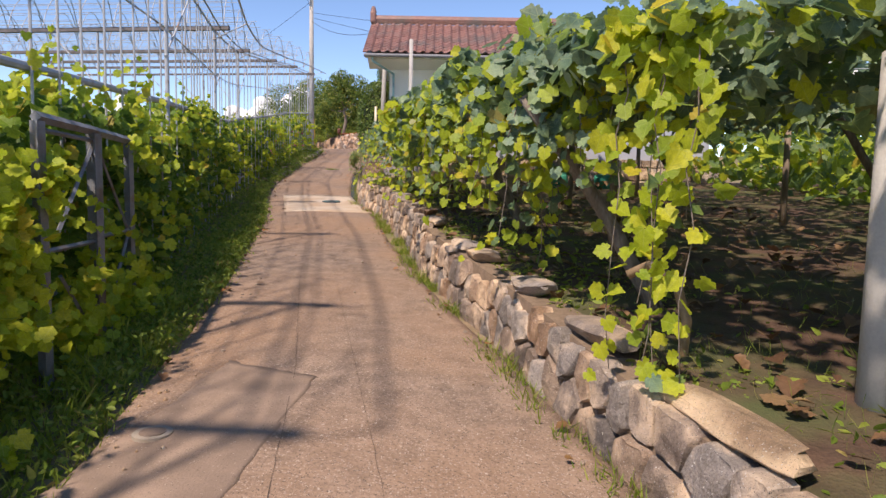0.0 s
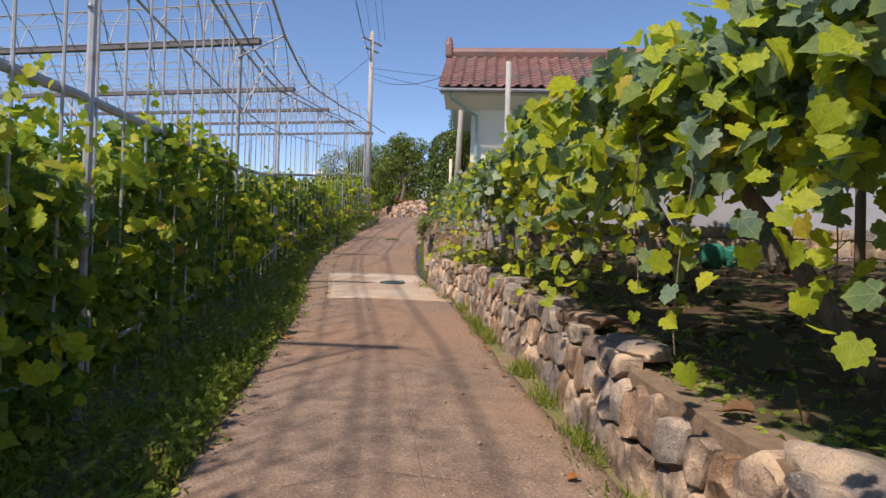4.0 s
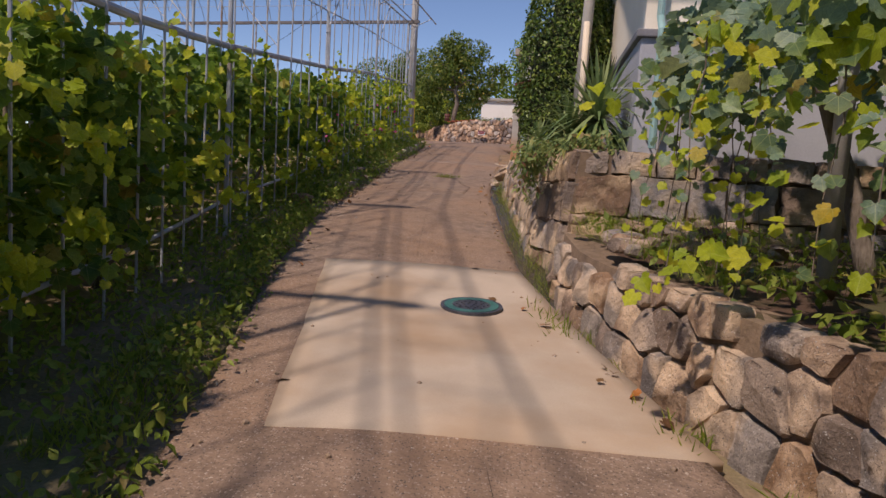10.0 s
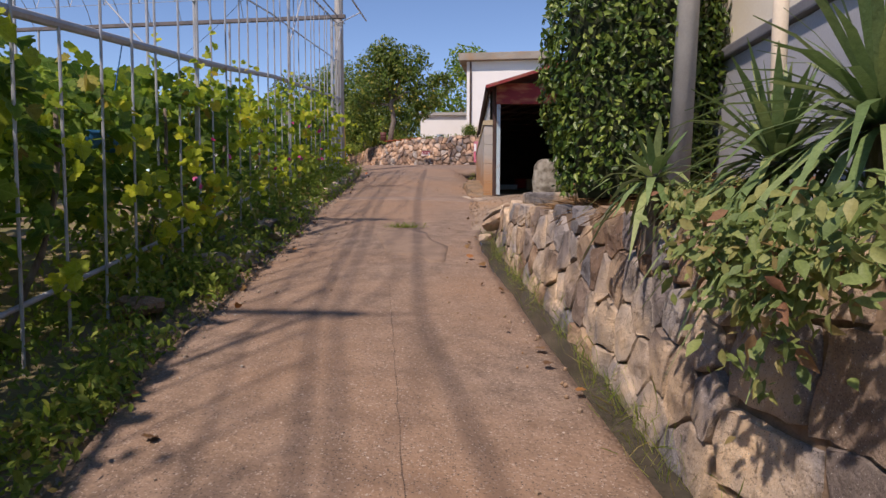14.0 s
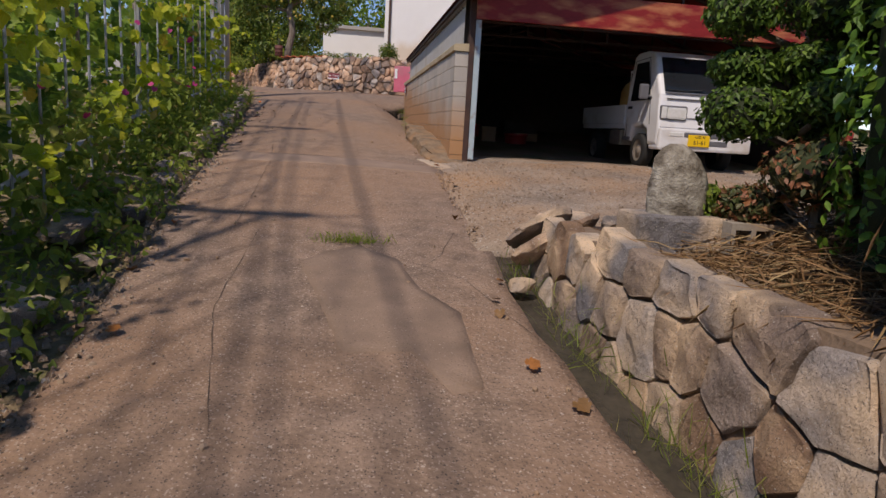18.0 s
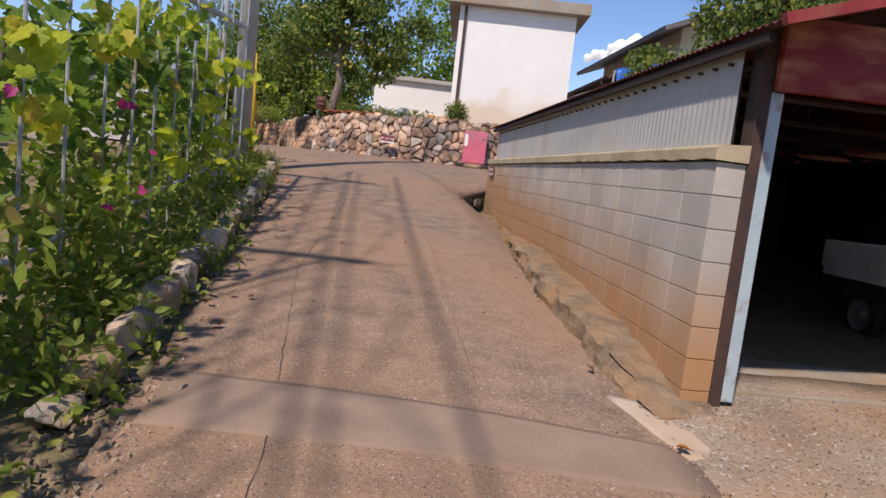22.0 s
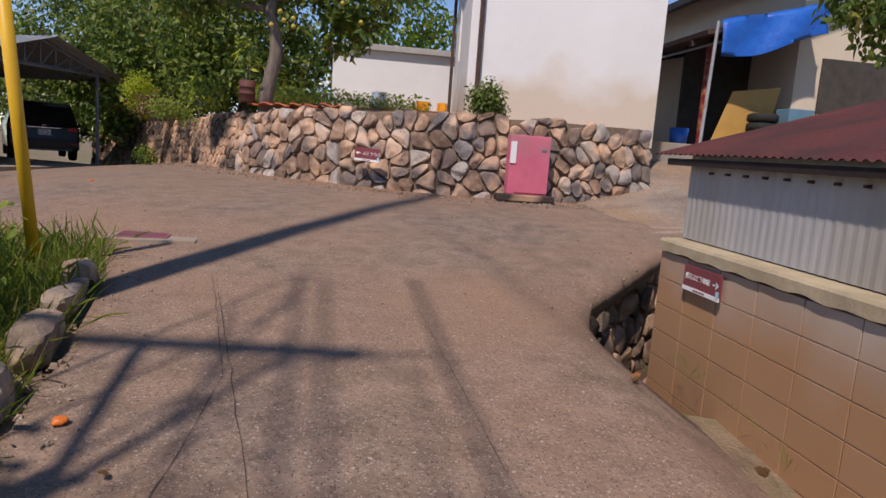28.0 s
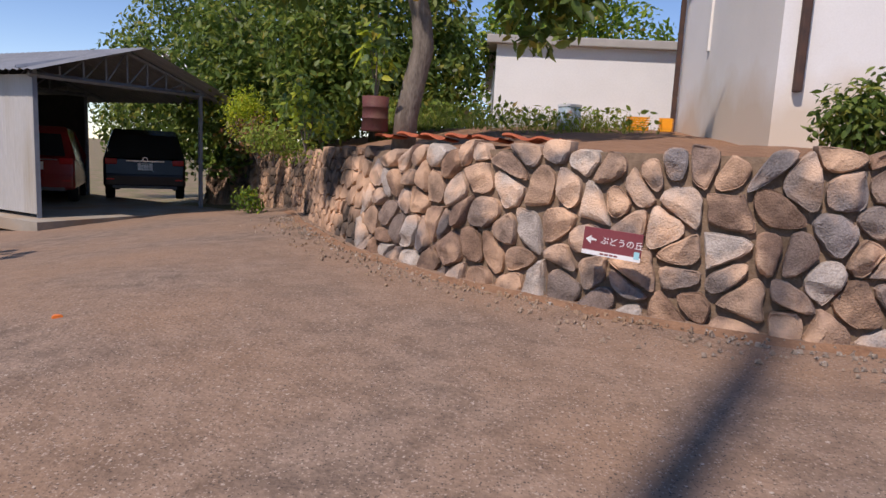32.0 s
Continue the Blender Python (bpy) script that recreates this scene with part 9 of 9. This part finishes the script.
part("scaffold_pipe", tube([(1.62, 51.3, 5.5), (1.72, 51.3, 8.6)], 0.035, 8), M["pipe"], lt)
# dark panel added in place of the lean-to's shaded depth
part("back_boards", boxm(2.3, 4.0, 53.6, 53.7, 6.1, 8.6), M["darkinside"], lt, "dark panel added for the shaded inside of the lean-to")
part("scaffold_pipe", tube([(2.1, 51.25, 8.3), (1.1, 55.5, 8.0)], 0.03, 8), M["pipe"], lt)
M["tarp"] = mat("blue_tarpaulin", (0.01, 0.10, 0.48), (0.02, 0.16, 0.58), 4, 0.4, 0.5, 25, dist=0.04)
bm = sheet(lambda u, v: (1.75 + 2.35 * u, 51.22 - 0.05 * math.sin(9 * u + 3 * v) - 0.1 * v, 8.50 + 0.57 * u + 0.12 - (0.72 + 0.1 * math.sin(5 * u)) * v + 0.03 * noise.noise((u * 4, v * 4, 0))), list(np.linspace(0, 1, 24)), list(np.linspace(0, 1, 8)), 0.01)
part("tarpaulin", bm, M["tarp"], lt, "creased blue tarpaulin over the eave", True)
M["board"] = mat("ochre_plywood", (0.50, 0.28, 0.07), (0.58, 0.34, 0.10), 4, 0.6, 0.1, 40)
tagged(link_bm("plywood_board", slab((1.62, 51.55, 6.1), (3.0, 51.75, 6.1), (3.4, 51.95, 7.5), (2.15, 51.75, 7.3), 0.02), M["board"]), "large ochre board leaning against the wall", "board")
for x, n in ((2.66, 4), (3.36, 3)):
    for k in range(n):
        t = thing("tyre", "worn black car tyre in a stack", "tyre", (x, 51.35, 6.1 + 0.09 + 0.185 * k), group="stacked tyres")
        bm = bmesh.new()
        ring_y(bm, [(-0.07, 0.19), (-0.09, 0.26), (-0.06, 0.31), (0.06, 0.31), (0.09, 0.26), (0.07, 0.19), (-0.07, 0.19)], 24)
        bmesh.ops.transform(bm, matrix=pose(0, 0, 0, 0, 90, 0), verts=bm.verts)
        part("rubber", bm, M["black"], t, smooth=True)
M["tealcrate"] = mat("dull_blue_plastic", (0.10, 0.22, 0.32), (0.15, 0.28, 0.38), 5, 0.5, 0.1)
tagged(link_bm("blue_crate", boxm(3.08, 3.66, 51.1, 51.55, 6.66, 6.98, bevel=0.02), M["tealcrate"]), "stack of pale blue plastic crates on tyres", "crate")
tagged(link_bm("bucket", tube([(1.15, 52.0, 6.1), (1.15, 52.0, 6.45)], 0.17, 16, 0.21), M["tarp"], smooth=True), "bright blue plastic bucket", "bucket")
for k in range(6):
    rock("garden_rock", (2.9 + 0.36 * k, 51.15, 6.12 + 0.05 * (k % 2)), (0.45, 0.35, 0.32), 120 + k, "granite", 20 * k, "rounded garden rock on the platform edge", "rock", "rocks on the platform")
fence = thing("mesh_fence", "pale blue steel frame fence with diamond mesh", "fence", (0, 0, 0))
part("post", boxm(2.75, 2.85, 47.45, 47.55, 5.0, 6.85), M["steelpaint"], fence)
part("post", boxm(6.5, 6.6, 47.45, 47.55, 5.0, 6.85), M["steelpaint"], fence)
part("rail", boxm(2.85, 6.5, 47.48, 47.52, 6.75, 6.8), M["steelpaint"], fence)
bm = bmesh.new()
for k in range(40):
    x = 2.9 + 0.12 * k - 1.0
    for d in (-1, 1):
        a, b = (x, 6.0), (x + 0.75, 6.75)
        if d < 0:
            a, b = (x, 6.75), (x + 0.75, 6.0)
        if a[0] > 2.85 and b[0] < 6.5:
            tube_into(bm, [(a[0], 47.5, a[1]), (b[0], 47.5, b[1])], 0.004, 4, cap=False)
o = part("wire_mesh", bm, M["signwhite"], fence)

# ---------------------------------------------------------------- downpipes of the storehouse, stain
part("downpipe", boxm(-3.62, -3.54, 4.9, 4.98, 6.3, 9.7, wm, bevel=0.02), M["rustdark"], wb, "brown corner downpipe")
part("conduit", boxm(-3.535, -3.50, 3.0, 3.08, 7.6, 8.9, wm, bevel=0.01), M["white"], wb)

# ---------------------------------------------------------------- pipes and cables
def cable(a, b, sag, r=0.012):
    pts = [Vector(a).lerp(Vector(b), i / 24) - Vector((0, 0, sag * 4 * (i / 24) * (1 - i / 24))) for i in range(25)]
    o = part("cable", tube(pts, r, 5), M["black"], pole)
    o.matrix_parent_inverse = pole.matrix_world.inverted()


bpy.context.view_layer.update()
pt = zb + 10.45
for dx in (-0.45, 0.0, 0.45, 0.75):
    cable((-8.28 + dx, 42.3, pt), (2.5 + dx, -32, 10.2), 0.5, 0.009)
cable((-8.28, 42.3, zb + 9.0), (2.0, -32, 8.6), 0.6, 0.012)
cable((-8.28, 42.3, zb + 8.4), (-2.0, 25.4, 8.0), 0.5)
cable((-8.28, 42.3, zb + 8.6), (12, 48, 11.5), 0.6)
cable((-8.28, 42.3, zb + 8.9), (14, 40, 11.5), 0.5)
cable((-8.28, 42.3, zb + 9.6), (-28, 70, 13), 0.8)
for z in (zb + 1.3, zb + 2.4, zb + 3.6, zb + 5.0):
    part("band", tube([(0, 0, z), (0, 0, z + 0.03)], 0.178 - 0.006 * (z - zb), 14), M["pipe"], pole)
for k in range(5):
    part("insulator", tube([(0.12 * k - 0.5, 0, zb + 10.5), (0.12 * k - 0.5, 0, zb + 10.62)], 0.03, 6), M["signwhite"], pole)

# ---------------------------------------------------------------- clouds far off
M["cloud"] = mat("cloud_white", (0.42, 0.43, 0.45), (0.48, 0.48, 0.50), 0.02, 1.0, 0.0, 0.1)
# a slight glow is added, which evens out the shade on the undersides
cb = M["cloud"].node_tree.nodes["Principled BSDF"]
cb.inputs["Emission Color"].default_value, cb.inputs["Emission Strength"].default_value = (0.9, 0.94, 1.0, 1), 0.36
rc = random.Random(4)
for az, el, w, n in ((19.5, 11.0, 130, 14), (26, 9.0, 170, 16), (12, 6, 130, 10), (-12, 5.0, 200, 10), (-24, 4.0, 170, 10), (38, 14, 220, 14), (48, 15, 200, 12), (1, 5.0, 110, 8)):
    D = 1700
    c = Vector((D * math.sin(radians(az)), D * math.cos(radians(az)), D * math.tan(radians(el))))
    bm = bmesh.new()
    for k in range(n * 4):
        f = rc.uniform(-1, 1)
        rr = w * rc.uniform(0.07, 0.2) * (1 - 0.55 * abs(f))
        p = c + Vector((math.cos(radians(az)) * w * f, -math.sin(radians(az)) * w * f + rc.uniform(-1, 1) * w * 0.2, rr * 0.4 + w * 0.34 * rc.random() * (1 - f * f)))
        g = bmesh.ops.create_icosphere(bm, subdivisions=3, radius=rr, matrix=Matrix.Translation(p))
        for v in g["verts"]:
            q = v.co - p
            v.co = p + q * (1 + 0.35 * noise.noise(v.co * 0.025) + 0.2 * noise.noise(v.co * 0.08))
    tagged(link_bm("cloud", bm, M["cloud"], smooth=True), "white cumulus cloud low over the horizon", "cloud", kind="structure")
